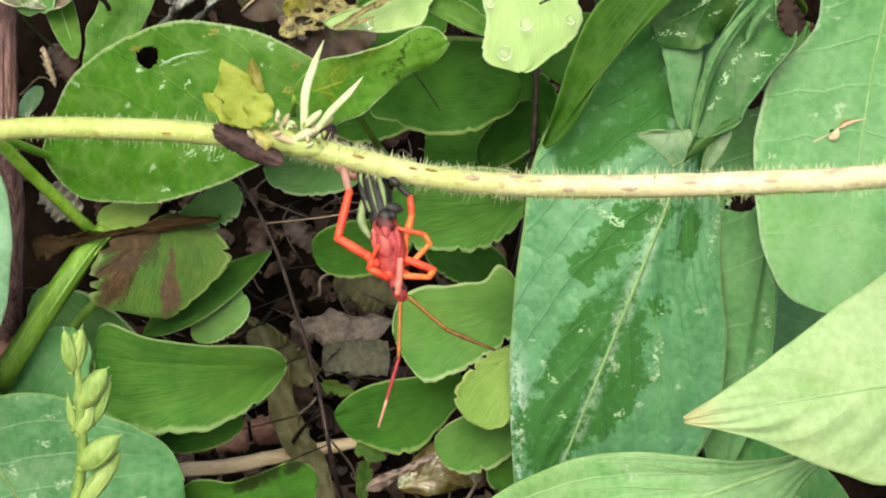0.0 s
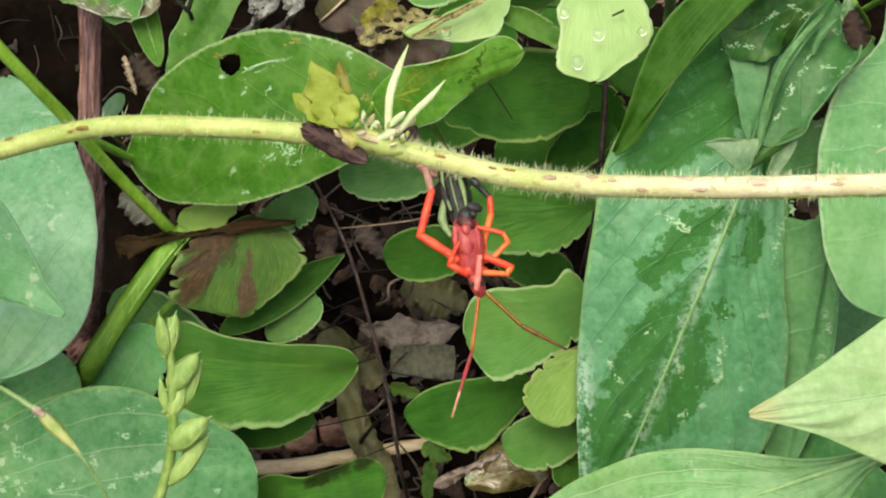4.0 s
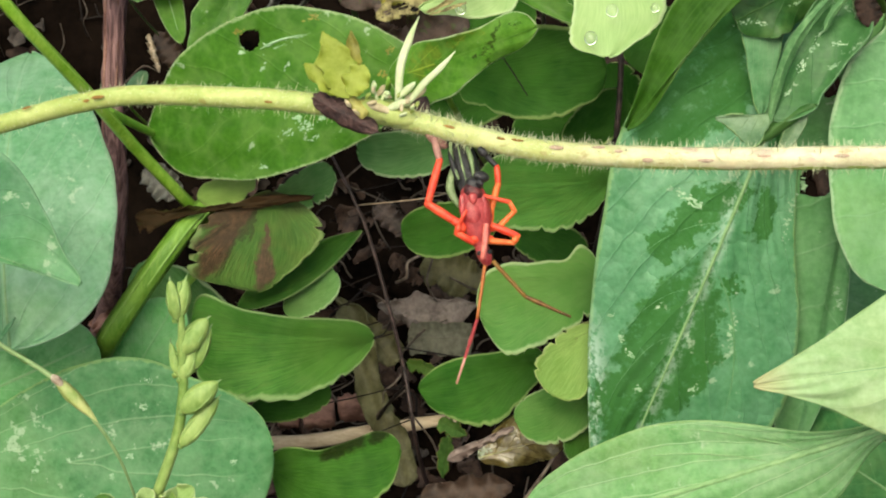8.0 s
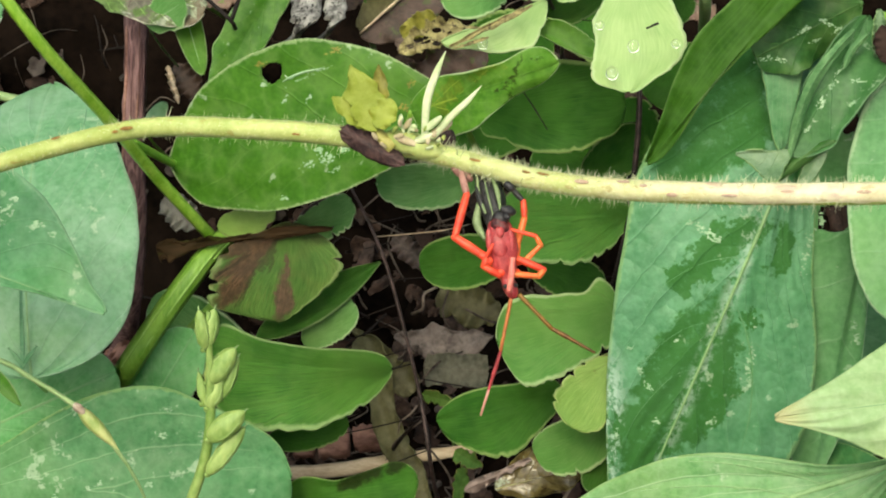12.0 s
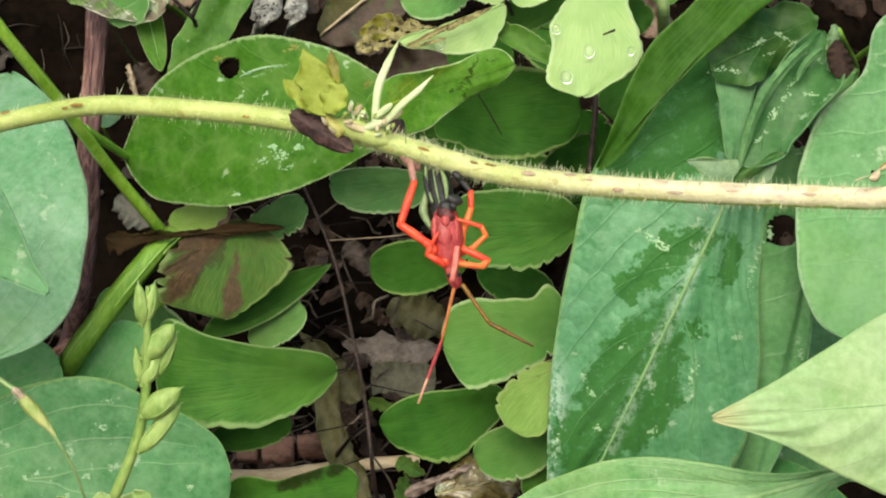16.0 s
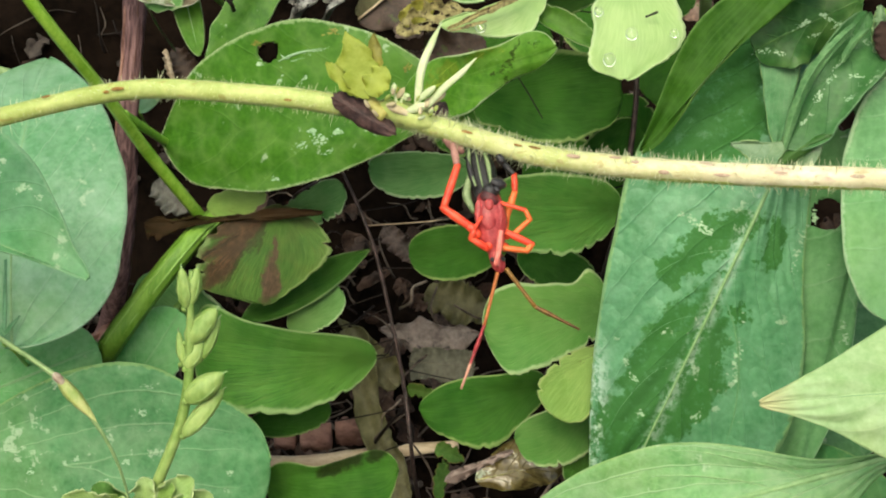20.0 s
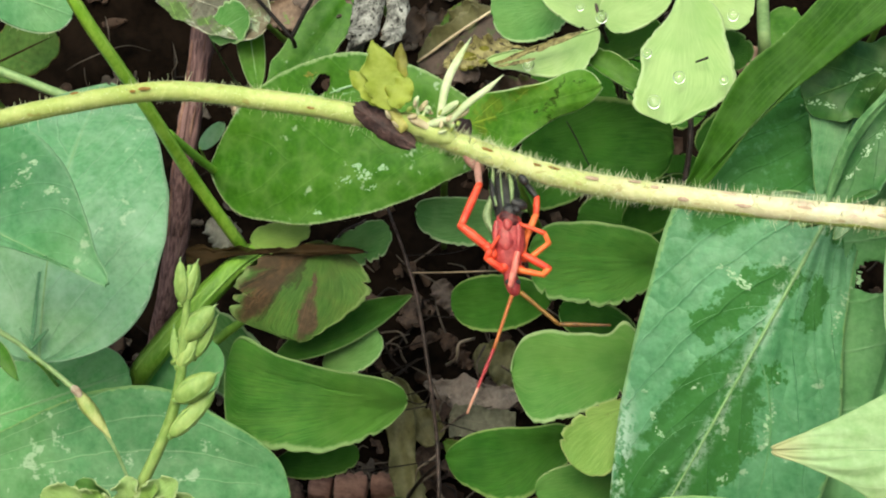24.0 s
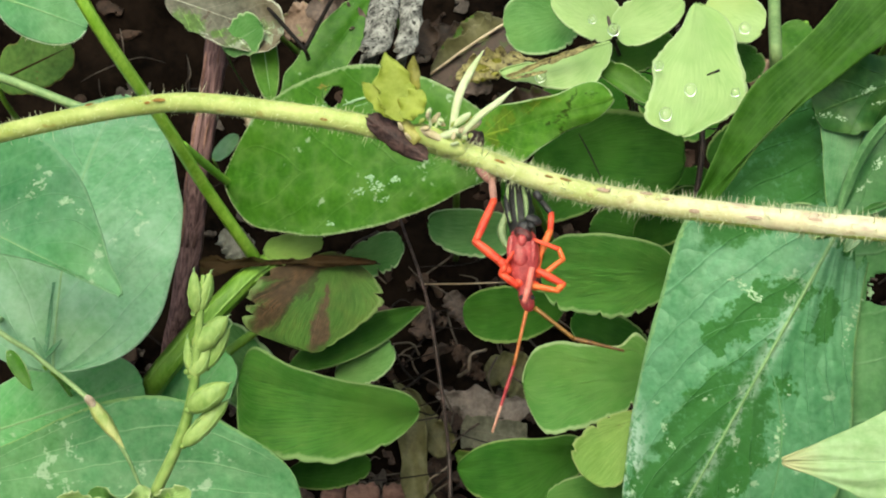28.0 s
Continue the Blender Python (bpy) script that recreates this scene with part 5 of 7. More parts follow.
leaf("broad_leaf", "large wet deep green leaf with a pale midrib", (81.2, 58, 56.9), (34.1, 72, -59.4), (10.3, 19.9, 27.1, 27.7, 23.9, 18.4, 12.3, 6.5, 3.3), (3.6, 6.4, 7.5, 13.1, 22.5, 26.6, 22.5, 13.5, 6.8), LEAF_WET, arch=4.0, fold=-0.16, quilt=0.75, veins=8, ns=110, nt=60, seed=5.5, midrib=0.7, petiole=back(p, 20, 10))
# The last five marks paint pale glints along the edge and fold.
marks(MADE[-1], MADE_AT[-1], [((50.3, 62, 11.8), 1.4, 0.7, -35), ((52.4, 62, 10.5), 1.6, 0.8, -40), ((54.0, 62, 9.0), 1.1, 0.7, -20), ((38.0, 64, -19.1), 1.0, 0.6, -40), ((39.9, 64, -22.2), 1.4, 0.5, -50), ((41.8, 66, -30.1), 0.9, 0.7, 0), ((48.1, 62, 12.7), 0.7, 0.5, 0), ((53.7, 66, -30.1), 0.8, 0.9, 70), ((36.2, 64, -14.3), 0.6, 0.5, 0), ((45.6, 62, -12.4), 0.8, 0.4, 30), ((33.4, 66, -33.7), 0.5, 3.0, 4), ((32.1, 68, -40.0), 0.4, 3.2, 0), ((61.5, 62, -16.0), 0.8, 5.5, -6), ((73.2, 62, 6.7), 0.7, 6.0, -12), ((61.7, 62, -21.4), 0.6, 1.6, 10)], PALE_MARK_GLINT)
crease(MADE[-1], MADE_AT[-1], [(58.4, 62, -5.6), (60.5, 62, -10.6), (62.1, 62, -19.0), (61.9, 62, -28.6), (60.3, 62, -36.4)], 0.25, VEIN)
crease(MADE[-1], MADE_AT[-1], [(63.9, 62, 5.5), (53.3, 62, 4.9), (43.8, 62, 0.1), (36.0, 62, -9.4)], 0.06, VEIN, "side_vein")
crease(MADE[-1], MADE_AT[-1], [(67.1, 62, 13.3), (56.9, 62, 14.5), (45.0, 62, 12.1), (36.4, 62, 1.3)], 0.06, VEIN, "side_vein")
crease(MADE[-1], MADE_AT[-1], [(57.2, 62, -8.3), (48.5, 62, -9.4), (40.2, 62, -15.4), (33.2, 62, -26.2)], 0.06, VEIN, "side_vein")
crease(MADE[-1], MADE_AT[-1], [(52.4, 62, -17.8), (45.0, 62, -20.2), (38.4, 62, -27.4), (34.2, 62, -35.8)], 0.06, VEIN, "side_vein")
crease(MADE[-1], MADE_AT[-1], [(61.7, 62, 1.3), (67.7, 62, -3.5), (73.1, 62, -11.8)], 0.06, VEIN, "side_vein")
crease(MADE[-1], MADE_AT[-1], [(56.3, 62, -10.0), (64.1, 62, -14.2), (72.5, 62, -25.0)], 0.06, VEIN, "side_vein")
p = (91.4, 54, 48.1)
leaf("broad_leaf", "deep green leaf with an eaten hole beside the wet leaf", (91.4, 54, 48.1), (76.8, 78, -44.8), (10.5, 16.4, 16.4, 14.7, 13.0, 10.6, 8.2, 5.6, 2.9), (1.3, 1.8, 0.1, 1.1, 3.8, 5.4, 4.8, 3.1, 1.5), LEAF_SMOOTH, arch=1.5, ns=150, nt=80, seed=6.1, stalk_material=STALK_SHADED, midrib=0, petiole=back(p, 15, 10),
     holes=(((80.9, 55, 34.3)[0], (80.9, 55, 34.3)[2], 2.2, 2.4), ((79.3, 62, 14.2)[0], (79.3, 62, 14.2)[2], 3.6, 3.4)))
marks(MADE[-1], MADE_AT[-1], [((84.7, 68, -9.8), 0.7, 1.8, 10), ((85.4, 68, -11.8), 0.7, 0.9, 0), ((81.9, 64, 30.9), 0.9, 0.6, 0), ((76.3, 66, 13.4), 0.7, 1.4, 0)], PALE_MARK_GLINT)
p = (106.9, 40, 62.9)
leaf("broad_leaf", "smooth pale green leaf with a small brown speck", (106.9, 40, 62.9), (94.3, 44, -9.8), (6.9, 12.6, 12.7, 19.5, 20.7, 19.7, 17.7, 14.0, 9.3), (6.9, 13.3, 19.2, 23.2, 24.1, 21.9, 17.5, 11.2, 5.5), LEAF_SMOOTH, arch=-7.0, quilt=0.5, veins=6, seed=7.7, petiole=back(p, 20, 10))
crease(MADE[-1], MADE_AT[-1], [(95.4, 40.0, 26.8), (97.9, 40.0, 28.0), (101.2, 40.0, 28.8)], 0.42, STRAW, "husk")
crease(MADE[-1], MADE_AT[-1], [(93.8, 40.0, 25.0), (95.0, 40.0, 25.6), (95.6, 40.0, 27.0)], 0.95, STRAW, "husk")
crease(MADE[-1], MADE_AT[-1], [(90.7, 40.0, 24.4), (92.1, 40.0, 25.0), (93.6, 40.0, 25.6)], 0.22, PINKISH, "husk")
crease(MADE[-1], MADE_AT[-1], [(95.8, 40.0, 27.4), (97.1, 40.0, 28.5), (98.7, 40.0, 28.8)], 0.22, SCAR, "husk")
crease(MADE[-1], MADE_AT[-1], [(94.1, 40.0, 26.2), (94.4, 40.0, 26.6), (94.4, 40.0, 26.9)], 0.35, TWIG, "husk")
p = (115.3, 8, -16.5)
leaf("broad_leaf", "pale yellow-green leaf with a pointed yellowing tip", (115.3, 8, -16.5), (54.5, -3, -23.7), (11.0, 19.1, 20.7, 17.6, 13.7, 9.0, 5.2, 2.5, 0.8), (7.3, 13.8, 18.1, 17.8, 14.6, 9.3, 5.1, 2.4, 1.0), LEAF_PALE, arch=2.0, fold=-0.12, quilt=0.5, ns=80, nt=44, veins=7, lean=0.3, seed=8.8, petiole=[(125, 40, -5), (140, SOIL_Y + 8, -20)])
p = (77.9, 28, -36.3)
leaf("broad_leaf", "bright green leaf with strong arched veins", (92.1, 25, -31.5), (13.8, 44, -58.0), (1.2, 1.3, 3.4, 9.3, 13.5, 13.2, 11.2, 7.4, 2.7), (1.8, 2.8, 10.6, 12.4, 14.6, 15.9, 13.9, 9.6, 3.0), LEAF_ARC, stalk_radius=1.7, stalk_material=RIB, arch=5.0, fold=-0.1, quilt=0.8, veins=2, lean=1.6, seed=9.3, midrib=1.0, petiole=[(97.5, 36, -30.5), (108, 80, -38), (110, SOIL_Y + 8, -50)])
crease(MADE[-1], MADE_AT[-1], [(70.7, 30.0, -39.2), (64.7, 30.0, -37.5), (56.3, 30.0, -35.9), (49.5, 30.0, -35.1), (42.8, 30.0, -35.1)], 0.2, RIB, "side_vein")
crease(MADE[-1], MADE_AT[-1], [(66.5, 30.0, -42.0), (62.2, 30.0, -40.9), (55.5, 30.0, -40.0), (45.3, 30.0, -39.9), (33.5, 30.0, -41.5)], 0.2, RIB, "side_vein")
crease(MADE[-1], MADE_AT[-1], [(69.8, 30.0, -37.9), (66.4, 30.0, -36.7), (60.5, 30.0, -35.2)], 0.13, RIB, "side_vein")
p = (99.4, 60, -54.6)
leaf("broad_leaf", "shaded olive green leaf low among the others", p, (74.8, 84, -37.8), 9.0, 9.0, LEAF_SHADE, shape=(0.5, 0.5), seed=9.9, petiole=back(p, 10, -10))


p = (124.0, 104, 12.0)
leaf("broad_leaf", "shaded green leaf behind the smooth pale leaf", p, (82.0, 98, -42.0), 15.0, 14.0, LEAF_SMOOTH, shape=(0.5, 0.5), arch=2.0, seed=9.4, petiole=back(p, 10, 5))


def build_curled_leaf():
    """A leaf that has rolled up along one margin, with a bleached tip folded back."""
    o = (120, SOIL_Y + 8, 70)
    root = thing("broad_leaf", o, "curled and crumpled dark green leaf with a rolled edge", "leaf")
    v, f, uvs, spine = blade_mesh((83.0, 50, 55.5), (66.3, 44, 26.3), (1.5, 2.8, 3.8, 4.4, 4.6, 3.8, 2.8, 1.7, 0.8), (3.0, 5.8, 8.0, 8.2, 7.4, 6.6, 6.4, 4.6, 2.4), curl=0.45, fold=0.16, wave=1.5, waves=1.1, ns=80, nt=48, ragged=0.12, seed=10.4)
    link_mesh("blade", v, f, LEAF_CURL, root, o, uvs)
    marks(root, o, [((72.6, 46, 37.0), 2.0, 0.8, 55), ((75.2, 46, 40.9), 1.2, 0.6, 40), ((76.7, 46, 43.9), 1.4, 0.5, 45), ((80.3, 46, 41.5), 1.5, 0.5, -10), ((69.6, 46, 31.3), 0.5, 0.4, 0), ((79.0, 46, 37.0), 1.6, 0.4, 30)], PALE_MARK_GLINT, seed=6)
    # The margin rolls over into a long bowed lip, with a smaller pleat beside it.
    v, f, uvs, _ = blade_mesh((79.0, 43.5, 51.6), (65.7, 43, 25.8), (0.5, 0.8, 1.0, 1.15, 1.1, 0.95, 0.9, 0.7, 0.4), (0.6, 1.0, 1.3, 1.5, 1.5, 1.2, 1.1, 0.8, 0.4), sweep=2.9, arch=1.5, fold=-0.75, curl=-0.4, ragged=0.25, wave=0.25, waves=2.4, ns=60, nt=16, seed=3.3)
    link_mesh("rolled_edge", v, f, ROLLED, root, o, uvs, "paler rolled leaf edge")
    v, f, uvs, _ = blade_mesh((82.0, 44, 51.0), (77.0, 44, 44.0), 0.8, 0.9, (0.5, 0.4), sweep=0.8, fold=-0.8, ragged=0.25, ns=30, nt=12, seed=3.9)
    link_mesh("pleat", v, f, ROLLED, root, o, uvs)
    v, f, uvs, _ = blade_mesh((66.0, 43.5, 27.2), (55.2, 45, 26.4), (0.1, 0.2, 0.2, 0.3, 0.3, 0.4, 0.5, 0.5, 0.3), (1.8, 3.6, 5.8, 6.6, 5.2, 3.0, 1.8, 1.1, 0.5), fold=0.2, curl=0.6, wave=0.8, waves=1.2, ragged=0.2, torn=0.15, ns=40, nt=24, seed=11.0)
    link_mesh("tip", v, f, FADED, root, o, uvs, "bleached folded leaf tip")
    v, f, uvs, _ = blade_mesh((75.2, 43.5, 29.0), (62.4, 44, 20.6), (0.6, 1.0, 1.3, 1.4, 1.3, 1.1, 0.8, 0.5, 0.2), (0.4, 0.8, 1.1, 1.4, 1.6, 1.5, 1.2, 0.8, 0.3), sweep=0.7, fold=-0.5, curl=-0.5, ns=40, nt=16, seed=11.6)
    link_mesh("fold", v, f, LEAF_DARK_SHADE, root, o, uvs, "dark folded lower margin")
    v, f, uvs, _ = blade_mesh((73.2, 45, 28.0), (68.2, 46, 19.0), (0.8, 1.4, 1.7, 1.8, 1.7, 1.5, 1.2, 0.8, 0.3), (0.6, 1.2, 1.5, 1.6, 1.6, 1.3, 1.0, 0.7, 0.3), fold=0.3, ns=30, nt=12, seed=12.2)
    link_mesh("underside", v, f, FADED, root, o, uvs, "paler leaf underside")
    v, f = tube([(85.9, 48, 55.4), (112, 140, 60), o], [0.8, 0.9, 0.9], 8)
    link_mesh("petiole", v, f, STALK, root, o)


build_curled_leaf()
p = (66.8, 54, 48.9)
leaf("broad_leaf", "small mid-green leaf wedged behind the curled one", (66.8, 54, 48.9), (65.8, 53, 27.9), (2.5, 4.7, 4.7, 3.8, 3.3, 2.6, 2.0, 1.4, 0.7), (2.3, 4.1, 3.7, 3.4, 2.8, 2.4, 1.9, 1.4, 0.7), LEAF_BROAD, midrib=0, seed=11.9, stalk_material=STALK_SHADED, petiole=back(p, 10, 10))
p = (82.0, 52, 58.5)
leaf("broad_leaf", "crumpled dark green leaf above the curled one", p, (60.2, 51, 46.8), 7.5, 7.0, LEAF_DARK_SHADE, shape=(0.4, 0.3), wave=2.4, waves=1.7, tilt=-14, ragged=0.25, ns=70, nt=40, midrib=0, seed=12.6, stalk_material=STALK_SHADED, petiole=back(p, 10, 10))
marks(MADE[-1], MADE_AT[-1], [((62.2, 52, 46.7), 1.8, 0.5, 20), ((65.3, 52, 46.6), 1.6, 0.4, -10), ((70.5, 50, 52.8), 2.0, 0.5, 25), ((74.6, 50, 54.4), 2.2, 0.5, -15), ((72.5, 50, 50.6), 1.5, 0.3, 20), ((77.5, 50, 53.0), 1.2, 0.6, 40)], PALE_MARK_GLINT)
p = (75.7, 38, 72.4)
leaf("grass_plant", "broad dark green grass blade with fine parallel ribs", (75.7, 38, 72.4), (38.4, 58, 25.2), (4.9, 8.9, 8.1, 8.0, 8.8, 7.1, 4.4, 2.2, 0.9), (4.2, 5.3, 3.4, 2.1, 0.5, 0.1, 1.3, 2.0, 1.3), BLADE, "grass", midrib=0.2, arch=3.0, fold=0.05, seed=12.0, ns=56, petiole=back(p, 20, 20))
rod("grass_stalk", "pale green upright grass stalk", [(56.0, 150, 115.9), (54.3, 100, 79.0), (55.3, 90, 62.3), (74.4, 244, 58.7)], [1.3, 1.45, 1.45, 1.2], BUD_STEM, "grass")
p = (-152.0, 168, 78.0)
leaf("broad_leaf", "pale green rounded leaf end", p, (-125.0, 165, 71.5), 8.5, 10.5, LEAF_RIM, shape=(0.5, 0.4), arch=2.0, ns=50, seed=13.0, petiole=back(p, -10, 10))
fringe(MADE[-1], MADE_AT[-1], seed=8, count=90, size=(0.5, 1.4))
p = (-160.0, 200, 60.0)
leaf("broad_leaf", "olive green leaf with a brown rib in the shade", p, (-138.0, 196, 72.0), 8.5, 9.0, FERN_LIGHT_OLD, shape=(0.4, 0.35), ragged=0.2, seed=13.6, midrib=0.6, rib_material=DRIED, petiole=back(p, 0, -10))
p = (-73.8, 150, 72.9)
leaf("narrow_leaf", "narrow hanging bright green leaf", p, (-67.7, 146, 53.4), 3.7, 3.5, LEAF_OVAL, shape=(0.25, 0.5), fold=0.3, seed=14.0, petiole=back(p, 0, 10))
p = (-45.4, 150, 85.1)
leaf("narrow_leaf", "lance-shaped green leaf behind the oval leaf", p, (-64.0, 140, 46.4), 6.5, 6.0, LEAF_OVAL, shape=(0.4, 0.5), fold=0.15, ragged=0.25, seed=14.6, midrib=0.12, petiole=back(p, 0, 10))
p = (-89.2, 185, 42.2)
leaf("small_leaf", "tiny round green leaf on the soil", p, (-83.0, 182, 49.4), 2.3, 2.3, LEAF_MATTE, shape=(0.4, 0.4), seed=15.8, midrib=0, stalk_radius=0.4, petiole=back(p, 0, -6))

# ---- fern ----
def fern(label, stem_points, radii, leaflets, name="fern_frond"):
    """A frond: a dark wiry stalk with fan-shaped leaflets, each on a hair-thin stalklet."""
    o = stem_points[0]
    root = thing(name, o, label, "fern", "fern fronds")
    path = curve_points(stem_points, 8)
    v, f = tube(stem_points, radii, 7, 8)
    link_mesh("stalk", v, f, WIRE, root, o, None, "dark brown wiry stalk")
    for base, tip, right, left, material, more in leaflets:
        verts, faces, uvs, _ = blade_mesh(base, tip, right, left, **more)
        lobe = link_mesh("leaflet", verts, faces, material, root, o, uvs)
        near = min(path, key=lambda q: (q - Vector(base)).length)
        v, f = tube([near + Vector((0, 4, 0)), near.lerp(Vector(base), 0.5) + Vector((0, 14, -2)), Vector(base) + Vector((0, 0.8, 0))], [0.2, 0.18, 0.2], 6, 4)
        link_mesh("stalklet", v, f, TWIG, lobe, o)
    return root


def fan(shape=(0.35, 0.3), left=None, seed=0.0, scallop=0.06, scallops=8, **more):
    return {"curl": 0.16, **dict(shape=shape, shape_left=left or shape, seed=seed, scallop=scallop, scallops=scallops, ns=60, nt=26, thick=0.28), **more}


fern("maidenhair fern frond with broad fan-shaped green leaflets", [(-2.5, 244, -81.5), (-6.5, 150, -53.0), (-10.4, 140, -28.7), (-17.7, 134, 0.1), (-22.6, 132, 12.9), (-27.8, 132, 23.1), (-32.3, 140, 31.9)], [0.6, 0.55, 0.5, 0.42, 0.35, 0.3], [
    ((-16.9, 118, -21.6), (-62.4, 126, -18.8), (2.8, 4.3, 4.6, 4.6, 5.2, 5.8, 7.4, 8.4, 6.0), (4.4, 9.0, 12.7, 15.2, 15.8, 15.7, 15.3, 12.8, 7.0), FERN, fan(seed=1.0, plain_side=1, arch=5.0, tilt=-8, curl=0.35)),
    ((-43.1, 128, -53.9), (-10.4, 118, -48.1), (9.5, 16.0, 16.7, 15.3, 14.8, 13.1, 11.2, 7.8, 3.6), (2.3, 4.0, 3.8, 2.2, 2.8, 3.7, 4.7, 4.2, 2.3), FERN_STAINED, fan(seed=2.0, arch=2.0, plain_side=-1)),
    ((3.9, 128, 26.0), (-21.4, 128, 25.2), 4.0, 8.0, FERN_MID, fan((0.4, 0.35), seed=3.0, tilt=-10)),
    ((14.1, 125, 7.8), (-10.5, 134, 4.1), 6.2, 8.0, FERN_DARK, fan((0.55, 0.4), seed=4.0, tilt=-10, scallop=0.02)),
    ((24.1, 104, -25.8), (-5.8, 112, -33.5), (2.6, 4.3, 4.3, 4.6, 5.1, 4.9, 4.1, 2.7, 1.4), (2.9, 5.6, 8.6, 11.5, 12.2, 10.7, 8.2, 6.1, 3.3), FERN_DARK, fan(seed=5.0, arch=2.0, plain_side=1, scallop=0.04)),
    ((-51.6, 132, -14.8), (-20.6, 136, 4.7), 4.8, 4.5, FERN, fan((0.7, 0.9), seed=6.0, scallop=0.0)),
    ((-40.1, 138, -16.4), (-27.5, 136, -5.6), 5.6, 5.0, FERN_MID, fan((0.5, 0.35), seed=7.0)),
    ((-43.3, 134, 11.5), (-27.7, 130, 19.9), 6.2, 4.0, FERN_MID, fan((0.5, 0.3), seed=8.0, scallop=0.2, scallops=6)),
    ((-49.0, 134, -41.2), (-28.2, 132, -35.3), 5.0, 4.0, FERN_DARK, fan((0.5, 0.4), seed=8.6)),
    ((-52.2, 150, -26.4), (-82.8, 160, -5.9), 9.0, 9.0, FERN_MID, fan((0.5, 0.4), seed=8.9)),
    ((-82.3, 136, -38.1), (-66.8, 130, -13.2), 8.0, 8.5, LEAF_SOFT, fan((0.5, 0.4), seed=8.3)),
])
fern("maidenhair fern frond with fan leaflets beside the wet leaf", [(59.6, 244, -81.5), (42.0, 140, -40.3), (39.2, 120, -2.6), (40.8, 105, 25.4), (40.9, 100, 50.2), (32.4, 96, 72.9)], [0.75, 0.7, 0.7, 0.7, 0.6], [
    ((3.4, 100, 39.6), (37.5, 94, 41.0), (5.1, 6.4, 8.7, 10.4, 10.7, 10.4, 8.3, 6.9, 3.9), (3.5, 6.8, 9.5, 10.6, 10.9, 10.5, 9.9, 9.0, 6.1), FERN_DARK, fan(seed=11.0, plain_side=-1, arch=2.5, scallops=5, scallop=0.1)),
    ((38.5, 92, 15.9), (8.0, 96, 14.5), (3.0, 5.6, 6.8, 7.3, 7.6, 7.3, 6.9, 5.3, 2.8), (3.7, 7.1, 9.9, 11.7, 11.1, 10.7, 10.3, 8.1, 4.5), FERN, fan(seed=12.0, plain_side=1, arch=2.0, scallop=0.08, scallops=7)),
    ((36.4, 86, -7.5), (7.9, 82, -13.7), (6.3, 9.3, 7.1, 7.4, 7.8, 8.6, 8.4, 6.8, 3.5), (3.1, 5.9, 7.7, 9.2, 10.7, 11.5, 11.9, 10.1, 5.1), FERN_BRIGHT, fan(seed=13.0, plain_side=1, arch=2.0, scallop=0.12, scallops=6, tilt=10)),
    ((35.0, 78, -16.0), (23.5, 72, -31.5), (1.5, 3.0, 4.6, 6.0, 6.8, 7.2, 7.0, 5.8, 3.4), (1.0, 2.0, 3.4, 4.8, 5.8, 6.2, 6.0, 4.8, 2.8), FERN_LIGHT, fan(seed=14.0, scallop=0.12, scallops=6)),
    ((34.5, 86, -31.7), (16.1, 82, -37.9), 4.4, 8.5, FERN_BRIGHT, fan((0.4, 0.35), seed=15.0)),
    ((34.6, 88, -35.7), (29.2, 84, -47.3), 4.0, 4.5, FERN, fan((0.5, 0.35), seed=16.0)),
    ((29.1, 110, 24.4), (42.9, 106, 36.2), 6.0, 5.0, FERN_DARK, fan((0.4, 0.3), seed=17.0)),
    ((16.7, 120, 5.7), (34.0, 112, -1.9), 6.0, 5.5, FERN_DARK, fan((0.4, 0.3), seed=18.0)),
    ((46.0, 150, 26.0), (18.0, 148, 30.0), 9.0, 9.0, FERN_DARK, fan((0.4, 0.3), seed=19.0)),
])
fern("half-withered maidenhair frond with a brown streaked leaflet", [(-39.8, 244, -5.1), (-39.1, 170, 6.3), (-40.6, 135, 15.8), (-33.7, 130, 21.3)], [0.5, 0.45, 0.4, 0.35], [
    ((-42.1, 124, 14.1), (-46.0, 126, -10.5), (3.3, 6.8, 12.1, 15.9, 17.2, 17.7, 17.4, 17.0, 12.6), (5.8, 10.4, 14.1, 14.3, 11.9, 8.9, 6.2, 3.9, 2.0), FERN_OLD, fan(seed=21.0, arch=2.0, scallop=0.1, scallops=5)),
    ((-31.9, 119, 12.5), (-75.8, 124, 7.9), (0.8, 1.5, 1.7, 1.2, 1.0, 1.3, 1.5, 1.7, 1.2), (0.3, 0.5, 0.9, 0.6, 0.9, 1.7, 2.6, 3.6, 3.2), DRIED, fan(seed=22.0, tilt=6, ragged=0.5, torn=0.8, wave=0.7, ns=110)),
    ((-61.0, 128, 12.8), (-46.7, 126, 17.2), 4.4, 3.2, FERN_LIGHT, fan((0.4, 0.4), seed=23.0, ragged=0.3)),
])
